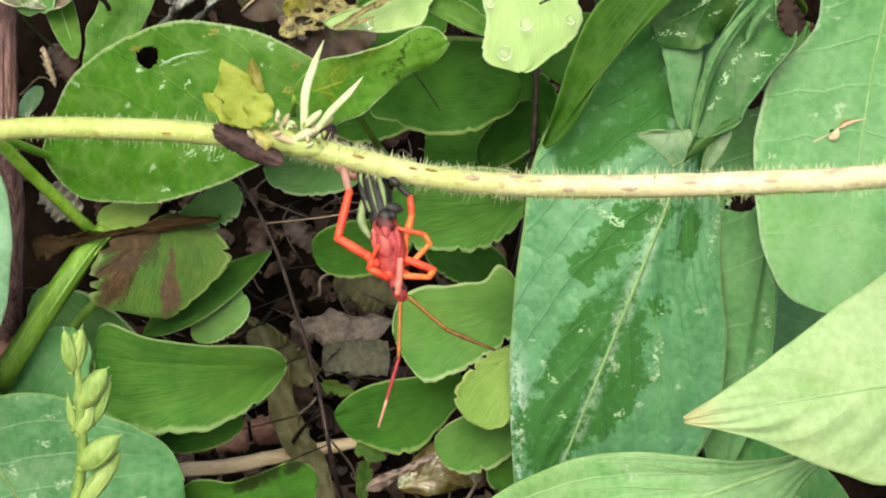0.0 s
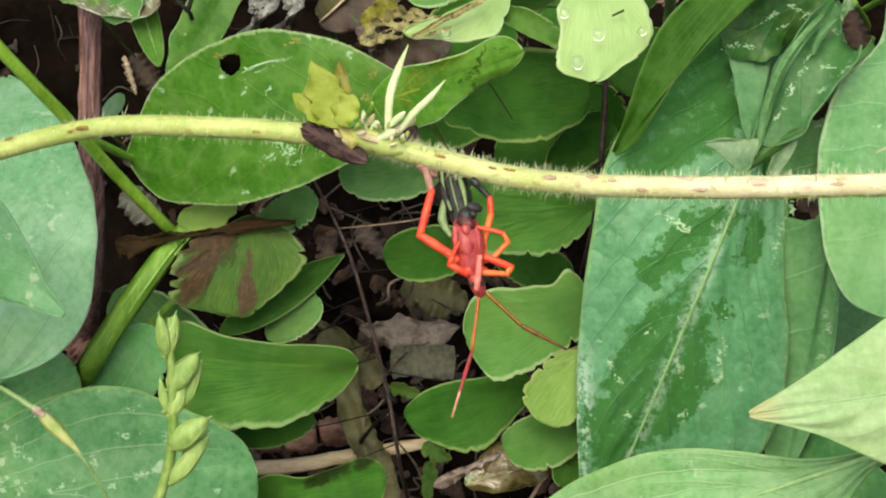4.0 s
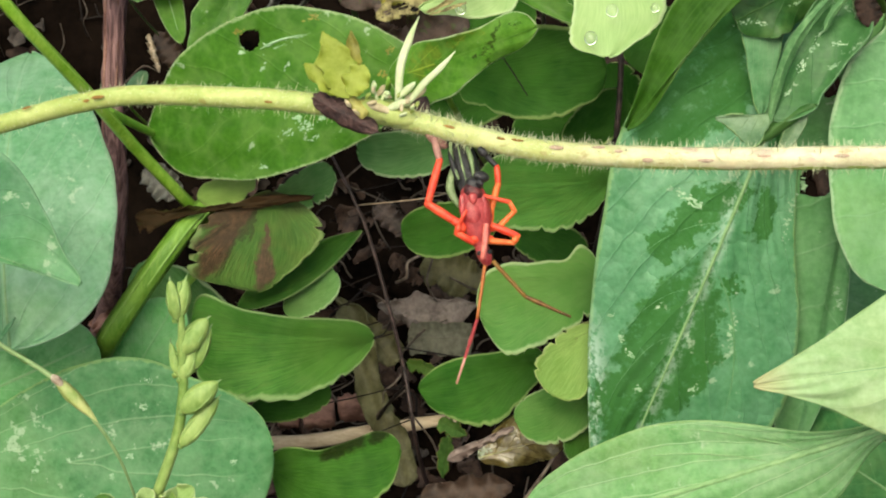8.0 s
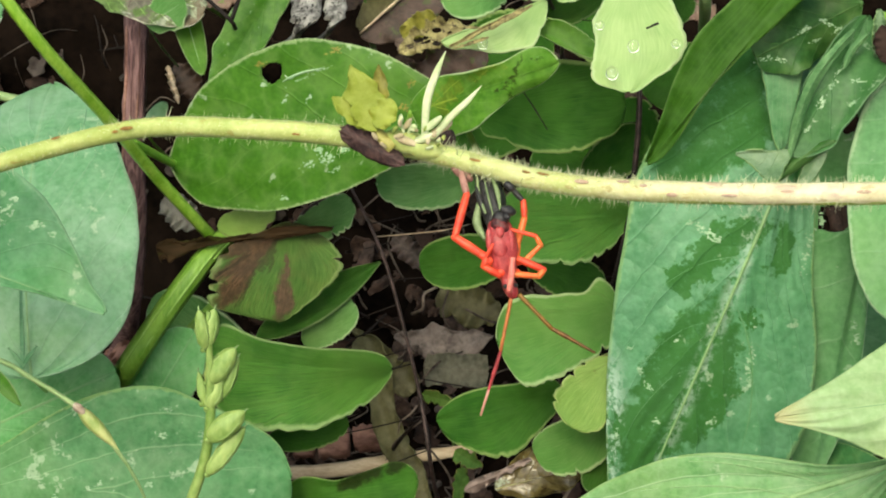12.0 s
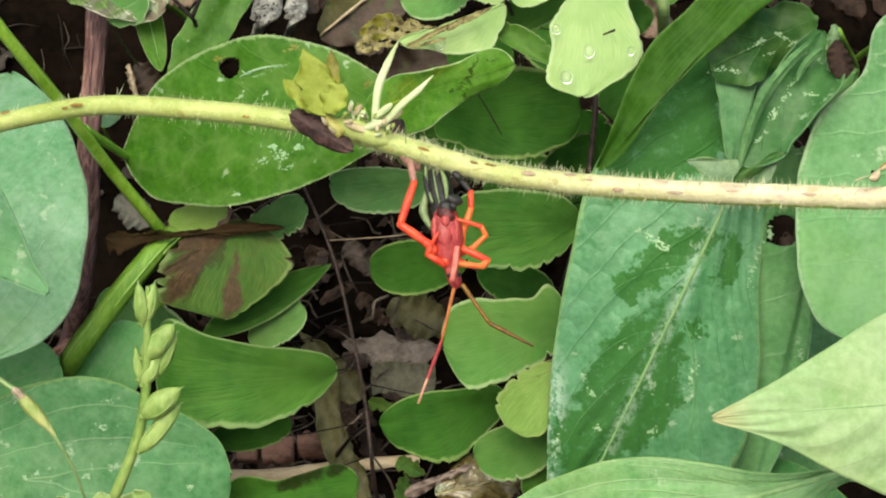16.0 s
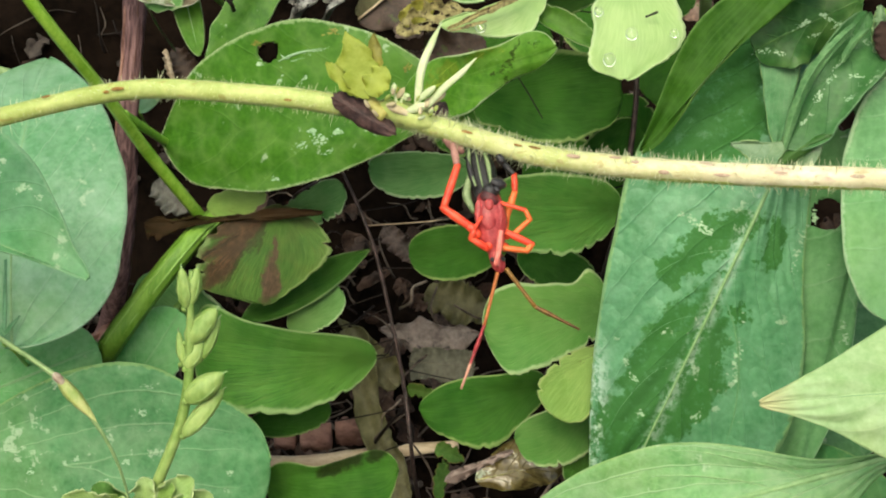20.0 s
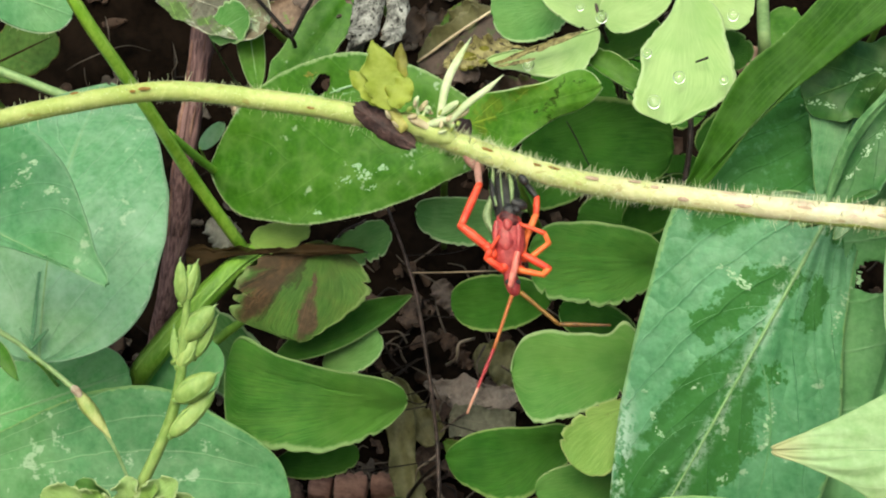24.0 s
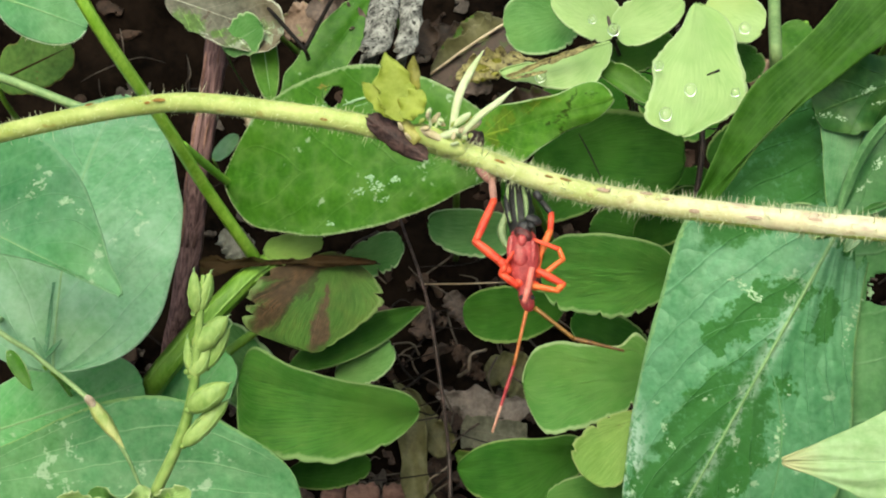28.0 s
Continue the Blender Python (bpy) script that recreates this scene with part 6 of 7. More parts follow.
fern("pale young fern frond beaded with rain", [(30.6, 244, 58.9), (24.5, 120, 59.8), (18.4, 78, 63.7), (13.4, 80, 77.0)], [0.5, 0.45, 0.4, 0.35], [
    ((35.0, 70, 71.7), (34.3, 56, 40.1), (1.0, 1.9, 3.0, 5.7, 8.0, 7.4, 8.2, 8.2, 6.0), (4.4, 7.9, 9.3, 10.6, 12.0, 12.2, 9.4, 5.0, 2.3), LEAF_PETAL, fan(seed=31.0, tilt=-8, arch=1.5, scallop=0.04, curl=0.05)),
    ((17.7, 76, 62.6), (-5.1, 72, 52.3), (0.0, 0.0, 0.0, 0.1, 0.1, 0.2, 0.7, 0.8, 0.5), (2.9, 5.5, 8.2, 8.6, 7.3, 5.4, 3.6, 2.4, 1.2), LEAF_PETAL, fan(seed=32.0, ragged=0.08, wave=0.3)),
    ((18.7, 76, 65.2), (4.2, 72, 70.7), 6.0, 5.0, LEAF_PETAL, fan((0.3, 0.4), seed=33.0)),
    ((18.4, 74, 64.4), (31.9, 70, 72.0), 5.5, 5.0, LEAF_PETAL, fan((0.3, 0.4), seed=34.0)),
    ((9.5, 84, 69.5), (-5.5, 80, 63.5), 7.5, 7.5, FERN_MID, fan((0.35, 0.3), seed=35.0, curl=0.2)),
    ((14.4, 80, 58.0), (30.1, 77, 49.8), 1.6, 3.6, LEAF_OVAL, fan((0.5, 0.5), seed=36.0, fold=0.25)),
    ((31.4, 84, 66.5), (16.4, 84, 59.1), 4.6, 4.6, FERN, fan((0.4, 0.4), seed=36.5)),
    ((36.9, 72, 71.8), (49.3, 70, 67.1), 5.0, 6.0, LEAF_PETAL, fan((0.3, 0.3), seed=37.0)),
    ((43.4, 82, 65.6), (50.8, 82, 60.1), 4.0, 4.0, FERN, fan((0.4, 0.3), seed=38.0)),
    ((44.5, 132, 20.0), (40.5, 128, 46.0), 9.0, 9.0, FERN_DARK, fan((0.4, 0.3), seed=40.0)),
    ((24.0, 158, 66.0), (2.0, 156, 58.0), 11.0, 11.0, FERN_DARK, fan((0.4, 0.3), seed=42.0)),
    ((26.0, 152, 72.0), (48.0, 148, 62.0), 10.0, 11.0, FERN_DARK, fan((0.4, 0.3), seed=43.0)),
    ((20.0, 160, 44.0), (-6.0, 158, 38.0), 8.0, 9.0, FERN_DARK, fan((0.4, 0.3), seed=44.0)),
    ((58.0, 120, 58.0), (46.0, 116, 44.0), 6.5, 7.0, FERN_DARK, fan((0.4, 0.3), seed=41.0)),
])

# ---- rain drops on the pale leaflets ----
for at, r in (((28.2, 57, 54.2), 1.3), ((35.1, 55, 49.5), 1.7), ((44.3, 57, 50.4), 1.2), ((30.6, 54, 43.7), 1.8), ((3.8, 70, 51.9), 1.6), ((18.1, 70, 63.9), 1.8), ((13.3, 70, 65.6), 1.2), ((45.4, 66, 66.3), 1.6)):
    c = Vector(at)
    root = thing("water_drop", at, "clear round rain drop on a pale leaflet", "water drop", "rain drops")
    v, f = spindle(c + Vector((0, 0, r * 0.8)), c - Vector((0, 0, r * 0.8)), r * 0.75, sides=14, rings=10, flat=0.4)
    drop = link_mesh("drop", v, f, WATER, root, at)

# ---- stalks and stems ----
points = [(-99.4, 52, 62.4), (-90.2, 62, 49.1), (-80.2, 84, 35.6), (-73.0, 108, 24.0), (-63.4, 130, 11.2), (-62.1, 160, 6.9), (-68.1, 244, 3.7)]
stalk = rod("green_stalk", "smooth green plant stalk leaning across the leaves", points, [1.25, 1.3, 1.35, 1.4, 1.4], STALK_LIGHT, "stalk", sides=12, ridges=1)
ribs(stalk, points, 1.22, (0.3, 0.9, 2.4, 2.85), STALK_RIB, points[0])
rod("green_stalk", "pale green stalk beside the ovate leaf", [(-260, 244, 76), (-200, 185, 66), (-150, 160, 55.2), (-123.8, 156, 48.6), (-114.8, 158, 46.6), (-104, 166, 43.0)], [1.3, 1.3, 1.3, 1.25, 1.2, 1.0], BUD_STEM, "stalk")
rod("green_stalk", "thin green side shoot", [(-77.1, 94, 31.8), (-74.7, 106, 30.3), (-71.5, 128, 28.5), (-64.7, 134, 26.5)], [1.1, 1.0, 0.9], STALK, "stalk")
points = [(-119.6, 244, -58.4), (-88.7, 140, -28.7), (-75.4, 124, -11.2), (-64.8, 124, 3.5), (-60.0, 130, 10.0), (-54.0, 136, 18.0)]
stalk = rod("green_stalk", "thick ribbed green stalk rising from the litter", points, [2.9, 2.8, 2.7, 2.6, 2.4, 2.2], STALK_THICK, "stalk", sides=16, ridges=1)
ribs(stalk, points, 2.5, (0.35, 1.0, 2.1, 2.8), STALK_DULL, points[0])
rod("green_stalk", "thin green stalk beside the thick one", [(-105.4, 244, -46.0), (-81.0, 150, -25.7), (-70.7, 145, -13.7), (-64.0, 150, -5.8)], [1.4, 1.3, 1.2], STALK, "stalk")
rod("dry_stem", "dry reddish brown fibrous stem", [(-88.2, 165, 106.8), (-89.1, 168, 76.8), (-89.4, 170, 58.6), (-90.3, 172, 37.2), (-90.4, 178, 15.8), (-94.4, 190, -12.7), (-110.7, 244, -31.8)], [3.0, 3.0, 2.9, 2.9, 2.8, 2.6], DRY_STEM, "stem", sides=16, rough=0.25, ridges=1)
DRY = bpy.context.scene.objects["dry_stem"]
for k, (dx, dy) in enumerate(((-2.2, -1.6), (-0.6, -2.7), (1.2, -2.5), (2.4, -1.2))):
    shift = Vector((dx, dy, 0))
    v, f = tube([Vector((-89.1, 168, 76.8)) + shift, Vector((-89.4, 170, 58.6)) + shift, Vector((-90.3, 172, 37.2)) + shift * 1.04, Vector((-90.4, 178, 15.8)) + shift], [0.3, 0.5, 0.35, 0.45], 6, 8, rough=0.6)
    link_mesh("fibre", v, f, DRY_STEM if k % 2 else CLOD, DRY, (-88.2, 165, 106.8))
rod("bark_strip", "grey lichen-mottled bark strip", [(-42.7, 150, 100.1), (-39.3, 128, 79.4), (-38.5, 118, 67.0), (-40.7, 122, 61.3), (-57.3, 244, 73.1)], [3.0, 4.0, 3.9, 3.2, 1.4], BARK, "bark", sides=18, rough=0.3, flat=0.3)
rod("bark_strip", "narrow grey bark strip split from the other", [(-36.1, 150, 100.8), (-32.7, 128, 80.1), (-31.6, 120, 68.2), (-33.1, 124, 62.2), (-47.4, 244, 74.2)], [2.4, 3.0, 2.9, 2.3, 1.0], BARK, "bark", sides=18, rough=0.3, flat=0.3)

# ---- the slender bud stem ----
def build_bud_stem():
    pts = [(-115.1, 100, -13.0), (-100.5, 84, -20.5), (-92.0, 80, -24.9), (-85.3, 78, -28.8)]
    root = thing("bud_stem", pts[0], "slender green stem with a swollen pale bud", "flower bud")
    o = pts[0]
    v, f = tube([(-128, SOIL_Y + 8, 0)] + pts, [0.8, 0.65, 0.6, 0.65], 8, rough=0.15)
    link_mesh("stem", v, f, BUD_STEM, root, o)
    v, f = spindle((-85.8, 78, -28.3), (-76.0, 78, -38.3), 1.55, (0.7, 1.1), 14, 18, rough=0.15)
    link_mesh("bud", v, f, BUD, root, o, None, "pale yellowish bud")
    v, f = tube([(-77.8, 78, -36.7), (-74.4, 80, -41.9), (-71.4, 84, -49.2), (-69.5, 92, -59.3)], [0.5, 0.34, 0.3], 8, rough=0.15)
    link_mesh("stem_end", v, f, BUD_STEM, root, o)
    v, f = spindle((-86.3, 78, -27.8), (-83.6, 77, -30.2), 1.0, rough=0.3)
    link_mesh("bract", v, f, BUD_SCALE, root, o, None, "small pinkish brown bract")
    v, f, uvs, _ = blade_mesh((-104.2, 76, -20.3), (-97.1, 74, -28.3), 1.7, 1.5, (0.5, 0.8), ns=16, nt=8, fold=0.3)
    link_mesh("leaflet", v, f, LEAF_OVAL, root, o, uvs)


build_bud_stem()


# ---- the seed spike in front ----
def build_spike():
    pts = [(-55.5, 4, -57.5), (-50.5, -2, -44.1), (-46.2, -6, -32.7), (-44.6, -9, -24.2), (-44.4, -12, -15.3), (-44.3, -15, -5.6)]
    o = (-60, SOIL_Y + 8, -120)
    root = thing("seed_spike", o, "upright green spike with plump seed pods", "seed spike")
    v, f = tube([o, (-62, 90, -90)] + pts, [1.2, 1.15, 1.1, 1.0, 0.9, 0.75, 0.4], 10)
    link_mesh("stem", v, f, POD, root, o)
    for a, b, r, flat, young in (((-45.0, -11, -17.8), (-40.0, -12, -11.8), 1.65, 0.75, 0), ((-44.9, -10, -22.3), (-42.4, -10.5, -17.0), 1.2, 0.8, 0), ((-44.9, -9, -27.9), (-38.5, -10, -22.7), 1.7, 0.75, 0), ((-45.2, -7.5, -34.0), (-38.7, -8, -25.6), 1.35, 0.75, 0), ((-45.0, -13.5, -12.0), (-45.9, -15.5, -5.2), 1.05, 0.85, 1), ((-44.8, -13, -11.6), (-43.3, -14.5, -5.0), 1.2, 0.85, 1), ((-42.6, -9.5, -20.6), (-39.7, -10.5, -13.4), 1.0, 0.8, 0), ((-45.6, -9.5, -21.5), (-46.6, -10, -16.0), 0.7, 0.8, 1)):
        A, B = Vector(a), Vector(b)
        d = (B - A).normalized()
        r *= 1.2
        v, f = spindle(a, b, r, (0.5, 0.65), 16, 18, flat=flat, rough=0.22)
        pod = link_mesh("pod", v, f, POD, root, o, None, "pale young pod" if young else "")
        across = d.cross(Vector((0, -1, 0))).normalized()
        for turn in (-0.75, 0.8):
            off = (across * math.sin(turn) + Vector((0, -flat, 0)) * math.cos(turn)) * r
            v, f = tube([A.lerp(B, 0.03), A.lerp(B, 0.22) + off * 0.84, A.lerp(B, 0.42) + off * 0.98, A.lerp(B, 0.68) + off * 0.8, B], [0.1, 0.15, 0.17, 0.13, 0.1], 6)
            link_mesh("seam", v, f, SEAM, pod, o)
        v, f = tube([A, A.lerp(B, 0.06) + Vector((-0.6, 0.4, -0.6))], [0.6, 0.5], 6)
        link_mesh("pod_stalk", v, f, POD, pod, o)
        v, f = tube([B - d * 0.3, B + d * 0.4, B + d * 0.7 + across * 0.2], [0.2, 0.14, 0.06], 6)
        link_mesh("style", v, f, BUD_STEM, pod, o)
    for b, t, r, l, sd, mat in (((-51.5, -4, -46.6), (-51.7, -5, -41.6), 2.0, 2.0, 1.0, BRACT_PALE), ((-49.0, -5, -47.0), (-43.5, -6, -41.2), 2.6, 2.6, 2.0, BRACT_PALE), ((-48.5, -5, -48.0), (-39.9, -5, -44.3), 2.4, 2.4, 3.0, BRACT_PALE), ((-53.2, -4, -48.7), (-66.0, -6, -46.2), 3.4, 2.6, 4.0, BRACT_PALE), ((-53.9, -2, -50.0), (-61.0, -3, -43.6), 3.2, 2.6, 5.0, FERN_BRIGHT), ((-52.5, -5, -49.0), (-58.5, -7, -45.0), 2.0, 1.8, 6.0, FERN_LIGHT), ((-50.0, -5.5, -48.0), (-47.0, -7, -42.0), 1.8, 1.6, 7.0, FERN_LIGHT)):
        v, f, uvs, _ = blade_mesh(b, t, r, l, (0.4, 0.4), curl=0.9, fold=0.2, ragged=0.3, torn=0.2, wave=1.1, waves=2.3, ns=36, nt=20, thick=0.2, seed=sd)
        link_mesh("bract", v, f, mat, root, o, uvs, "pale yellow-green bract")


build_spike()

# ---- litter on the bank ----
def dead_leaf(name, label, base, tip, right, left, material, rib=True, **more):
    root = thing(name, base, label, "dead leaf", "leaf litter")
    verts, faces, uvs, spine = blade_mesh(base, tip, right, left, **dict(dict(ragged=0.25, torn=0.18, wave=1.5, curl=0.3, ns=90, nt=18, thick=0.3), **more))
    link_mesh("blade", verts, faces, material, root, base, uvs)
    if rib:
        v, f = tube(spine[1:-2:4], [0.25, 0.08], 6, 2)
        link_mesh("midrib", v, f, material, root, base)
    return root


dead_leaf("dead_leaf", "olive-brown three-cornered dead leaf on the soil", (-13.0, 178, -31.5), (-30.5, 186, -13.0), (3.6, 4.6, 5.2, 4.6, 3.8, 3.0, 2.0, 1.0, 0.4), (2.4, 3.2, 3.6, 3.4, 3.0, 2.4, 1.6, 0.8, 0.3), OLIVE_LEAF, torn=0.25, ragged=0.15, seed=1.0)
dead_leaf("dead_leaf", "flat grey-brown rectangular dead leaf piece", (-9.4, 172, -24.0), (8.1, 172, -24.6), (4.6, 4.9, 4.6, 4.8, 4.9, 4.7, 4.9, 4.8, 4.4), (3.6, 4.0, 4.3, 4.4, 4.2, 4.4, 4.5, 4.3, 4.0), GREY_FLAT, torn=0.12, ragged=0.08, seed=2.0, wave=0.5, curl=0.1, nt=30)
dead_leaf("dead_leaf", "long olive-brown dead leaf strip", (-9.8, 168, -64.2), (-26.8, 176, -15.4), (4.0, 4.4, 4.6, 3.6, 2.6, 3.8, 4.6, 4.4, 3.0), (3.0, 3.4, 3.6, 4.6, 5.0, 4.0, 3.2, 3.6, 3.0), OLIVE_LEAF, torn=0.1, ragged=0.2, seed=3.0)
dead_leaf("dead_leaf", "brown crumpled leaf under the bug", (-14.5, 182, -2.0), (-6.0, 186, -9.5), 2.6, 3.0, PINK_SHADED, shape=(0.35, 0.4), seed=29.0, torn=0.7, ragged=0.4)
dead_leaf("dead_leaf", "pinkish grey torn leaf by the rootlets", (-18.0, 180, -15.5), (9.5, 177, -15.5), (1.5, 3.4, 5.4, 8.4, 9.2, 6.2, 5.4, 2.4, 0.8), (0.8, 2.0, 1.6, 3.6, 2.0, 1.4, 2.2, 1.0, 0.4), TORN_GREY, seed=30.0, torn=0.3, ragged=0.2, wave=1.0)
for k, pts in enumerate(([(-12.0, 168, -20.0), (-16.5, 172, -14.0), (-23.0, 178, -11.0)], [(-11.0, 165, -28.0), (-5.0, 172, -22.0), (1.5, 178, -19.5)], [(-10.0, 165, -38.0), (-17.0, 170, -44.0), (-20.0, 176, -50.0)], [(-9.0, 165, -44.0), (-3.0, 168, -52.0), (-1.0, 172, -58.0)], [(-3.0, 186, -3.0), (-4.5, 182, -9.0), (-2.0, 184, -14.0), (3.0, 186, -17.0)], [(2.0, 186, -8.0), (8.0, 182, -11.0), (13.0, 186, -12.0)])):
    rod("twig", "thin crooked brown twig in the litter", pts, [0.3, 0.35, 0.3, 0.15], TWIG_DULL, "twig", sides=6, rough=0.4)
dead_leaf("dead_leaf", "small curled grey leaf scrap", (-18.2, 180, 12.4), (-9.0, 176, 3.3), 3.4, 3.0, GREY_LEAF, shape=(0.4, 0.5), seed=4.0)
dead_leaf("dead_leaf", "glossy papery amber leaf curled into a cup", (8.3, 105, -49.3), (28.8, 101, -43.5), (1.3, 2.5, 3.6, 4.4, 4.9, 4.7, 4.0, 2.8, 1.4), (1.9, 3.7, 5.4, 6.8, 7.2, 6.9, 6.2, 4.5, 2.3), PAPER, curl=-0.5, fold=-0.2, wave=1.4, waves=2.1, ragged=0.15, torn=0.08, seed=5.0, thick=0.2, ns=70, nt=36)
dead_leaf("dead_leaf", "pinkish grey rolled dead leaf stalk", (1.0, 108, -50.0), (16.5, 101, -41.8), (1.2, 1.9, 1.9, 1.4, 1.0, 0.9, 0.8, 0.7, 0.4), (0.8, 1.4, 1.4, 1.0, 0.8, 0.8, 0.8, 0.7, 0.4), PALE_PINK, fold=-0.5, curl=-0.4, wave=1.2, torn=0.3, seed=5.5, thick=0.2)
for b, t, w, sd in (((-0.9, 150, -44.8), (6.0, 146, -48.2), 2.4, 1.0), ((-9.6, 165, -30.7), (-1.7, 160, -32.5), 2.2, 3.0), ((1.4, 158, -50.1), (-0.1, 150, -59.6), 2.2, 5.0)):
    leaf("small_leaf", "small olive green leaf scrap in the litter", b, t, w, w * 0.8, FERN_LIGHT_OLD, shape=(0.4, 0.6), fold=0.4, ragged=0.5, torn=0.3, seed=sd, midrib=0, stalk_radius=0.35, petiole=back(b, 0, -6))
dead_leaf("dead_leaf", "dark brown dead leaf under the curled one", (-5.4, 124, -61.4), (16.6, 118, -57.8), 3.5, 4.0, WITHERED, shape=(0.4, 0.4), seed=6.0)
dead_leaf("dead_leaf", "mottled mauve-grey and green dying leaf above the dry stem", (-100.4, 150, 79.1), (-66.5, 140, 69.5), 7.5, 9.0, DYING, shape=(0.5, 0.35), seed=7.0, ragged=0.12, torn=0.08, wave=0.8, ns=60, nt=30)
dead_leaf("dead_leaf", "pale brown dead leaf near the bark", (-62.7, 150, 80.2), (-46.5, 148, 78.1), 4.0, 4.0, GREY_LEAF, shape=(0.4, 0.4), seed=8.0)
dead_leaf("dead_leaf", "brown dead leaf hanging beside the dry stem", (-83.2, 200, 62.3), (-75.6, 196, 52.4), 4.0, 4.0, WITHERED, shape=(0.4, 0.4), seed=9.0)
# Added dark sheet that stands for the black gap between the leaves.
dead_leaf("dead_leaf", "dark sheet painting the gap beside the curled leaf", (84.8, 43.0, 52.5), (86.2, 43.0, 44.5), (1.0, 1.8, 2.4, 2.6, 2.8, 2.6, 2.0, 1.4, 0.7), (0.6, 1.0, 1.4, 1.8, 2.2, 2.4, 2.0, 1.2, 0.6), CRUMB, rib=False, torn=0.08, ragged=0.1, wave=0.3, seed=41.0)
dead_leaf("dead_leaf", "grey-green bleached strip beside the curled leaf", (84.5, 46, 56.2), (83.6, 45, 46.5), 1.1, 1.5, FADED, rib=False, shape=(0.4, 0.6), torn=0.3, ragged=0.3, wave=0.5, fold=0.4, curl=0.5, seed=17.0)
for b, t, w, mat, sd, what in (((-27.3, 150, 66.3), (-6.4, 140, 79.1), 6.5, OLIVE_LEAF, 26.0, "dull olive-brown withered leaf near the bark"), ((-15.1, 120, 60.6), (-7.1, 112, 64.4), 3.0, BRACT_OLD, 21.0, "tawny leaf scrap behind the skeleton leaf"), ((-16.8, 124, 59.4), (-9.5, 118, 58.0), 2.6, GREY_LEAF, 22.0, "crumpled grey leaf scrap"), ((-28.0, 150, 71.9), (-35.7, 150, 80.1), 4.5, WITHERED, 23.0, "papery brown leaf piece beside the bark"), ((-20.1, 150, 74.3), (-13.6, 146, 82.4), 4.6, OLIVE_LEAF, 24.0, "dull olive dead leaf behind the sprouts"), ((-70.5, 156, 76.0), (-47.0, 152, 81.0), 6.5, PINK_DEAD, 25.0, "pinkish brown dead leaf over the stalks")):
    dead_leaf("dead_leaf", what, b, t, w, w * 0.9, mat, shape=(0.4, 0.35), seed=sd, torn=0.4, wave=0.8, waves=2.0)
p = (-82.3, 146, 66.1)
leaf("small_leaf", "small bright green leaf on a dead leaf", p, (-71.5, 138, 71.4), 5.0, 5.5, FERN_MID, shape=(0.5, 0.4), ragged=0.25, seed=16.4, stalk_radius=0.3, stalk_material=STALK_SHADED, petiole=back(p, 0, -6))
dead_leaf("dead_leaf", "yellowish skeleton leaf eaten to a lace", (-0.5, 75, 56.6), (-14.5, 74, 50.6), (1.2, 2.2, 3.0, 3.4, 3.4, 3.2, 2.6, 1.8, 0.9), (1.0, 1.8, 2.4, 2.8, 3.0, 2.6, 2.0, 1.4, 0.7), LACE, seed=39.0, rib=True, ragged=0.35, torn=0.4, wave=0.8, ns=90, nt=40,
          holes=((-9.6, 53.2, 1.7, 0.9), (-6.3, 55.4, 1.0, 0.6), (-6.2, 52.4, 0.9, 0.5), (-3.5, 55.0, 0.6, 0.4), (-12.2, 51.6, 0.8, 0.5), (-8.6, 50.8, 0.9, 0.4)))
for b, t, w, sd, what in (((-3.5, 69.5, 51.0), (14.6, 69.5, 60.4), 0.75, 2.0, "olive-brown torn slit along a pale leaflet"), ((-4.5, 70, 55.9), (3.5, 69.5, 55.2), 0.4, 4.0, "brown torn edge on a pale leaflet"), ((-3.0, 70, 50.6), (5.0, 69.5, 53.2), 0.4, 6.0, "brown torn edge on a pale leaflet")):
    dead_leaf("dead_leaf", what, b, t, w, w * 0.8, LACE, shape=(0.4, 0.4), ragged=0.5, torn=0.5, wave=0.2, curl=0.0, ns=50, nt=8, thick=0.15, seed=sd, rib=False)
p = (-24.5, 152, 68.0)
leaf("small_leaf", "half-shaded olive green leaf among dead ones", p, (-14.0, 148, 82.5), 4.5, 5.0, FERN_LIGHT_OLD, shape=(0.35, 0.3), ragged=0.3, torn=0.15, midrib=0, seed=18.4, stalk_material=STALK_SHADED, petiole=back(p, 0, -6))
dead_leaf("dead_leaf", "purplish brown dead leaf with a pale upper edge", (-26.0, 132, 62.0), (-4.0, 128, 79.5), (3.0, 5.5, 7.5, 8.5, 8.8, 8.5, 7.5, 5.5, 3.0), (0.1, 0.2, 0.3, 0.4, 0.4, 0.4, 0.3, 0.2, 0.1), BROWN_DEAD, rib=False, seed=27.0, ragged=0.05, torn=0.0, wave=0.6, ns=50)
rod("straw", "pale dry edge along a dead leaf", [(-26.0, 131, 62.3), (-16.0, 129, 71.0), (-4.5, 127, 80.0)], [0.3, 0.35, 0.25], STRAW, "straw", sides=6, rough=0.3)
dead_leaf("dead_leaf", "brown dead leaf behind the white sprouts", (-16.0, 142, 49.0), (6.0, 138, 60.0), 6.0, 6.5, BROWN_DEAD, shape=(0.4, 0.35), rib=False, seed=31.0)
dead_leaf("dead_leaf", "reddish brown dead leaf under the pale fern", (52.0, 152, 79.0), (66.0, 148, 70.0), 5.0, 5.0, PINK_DEAD, shape=(0.4, 0.4), seed=28.0, torn=0.5)
p = (66.0, 140, 88.0)
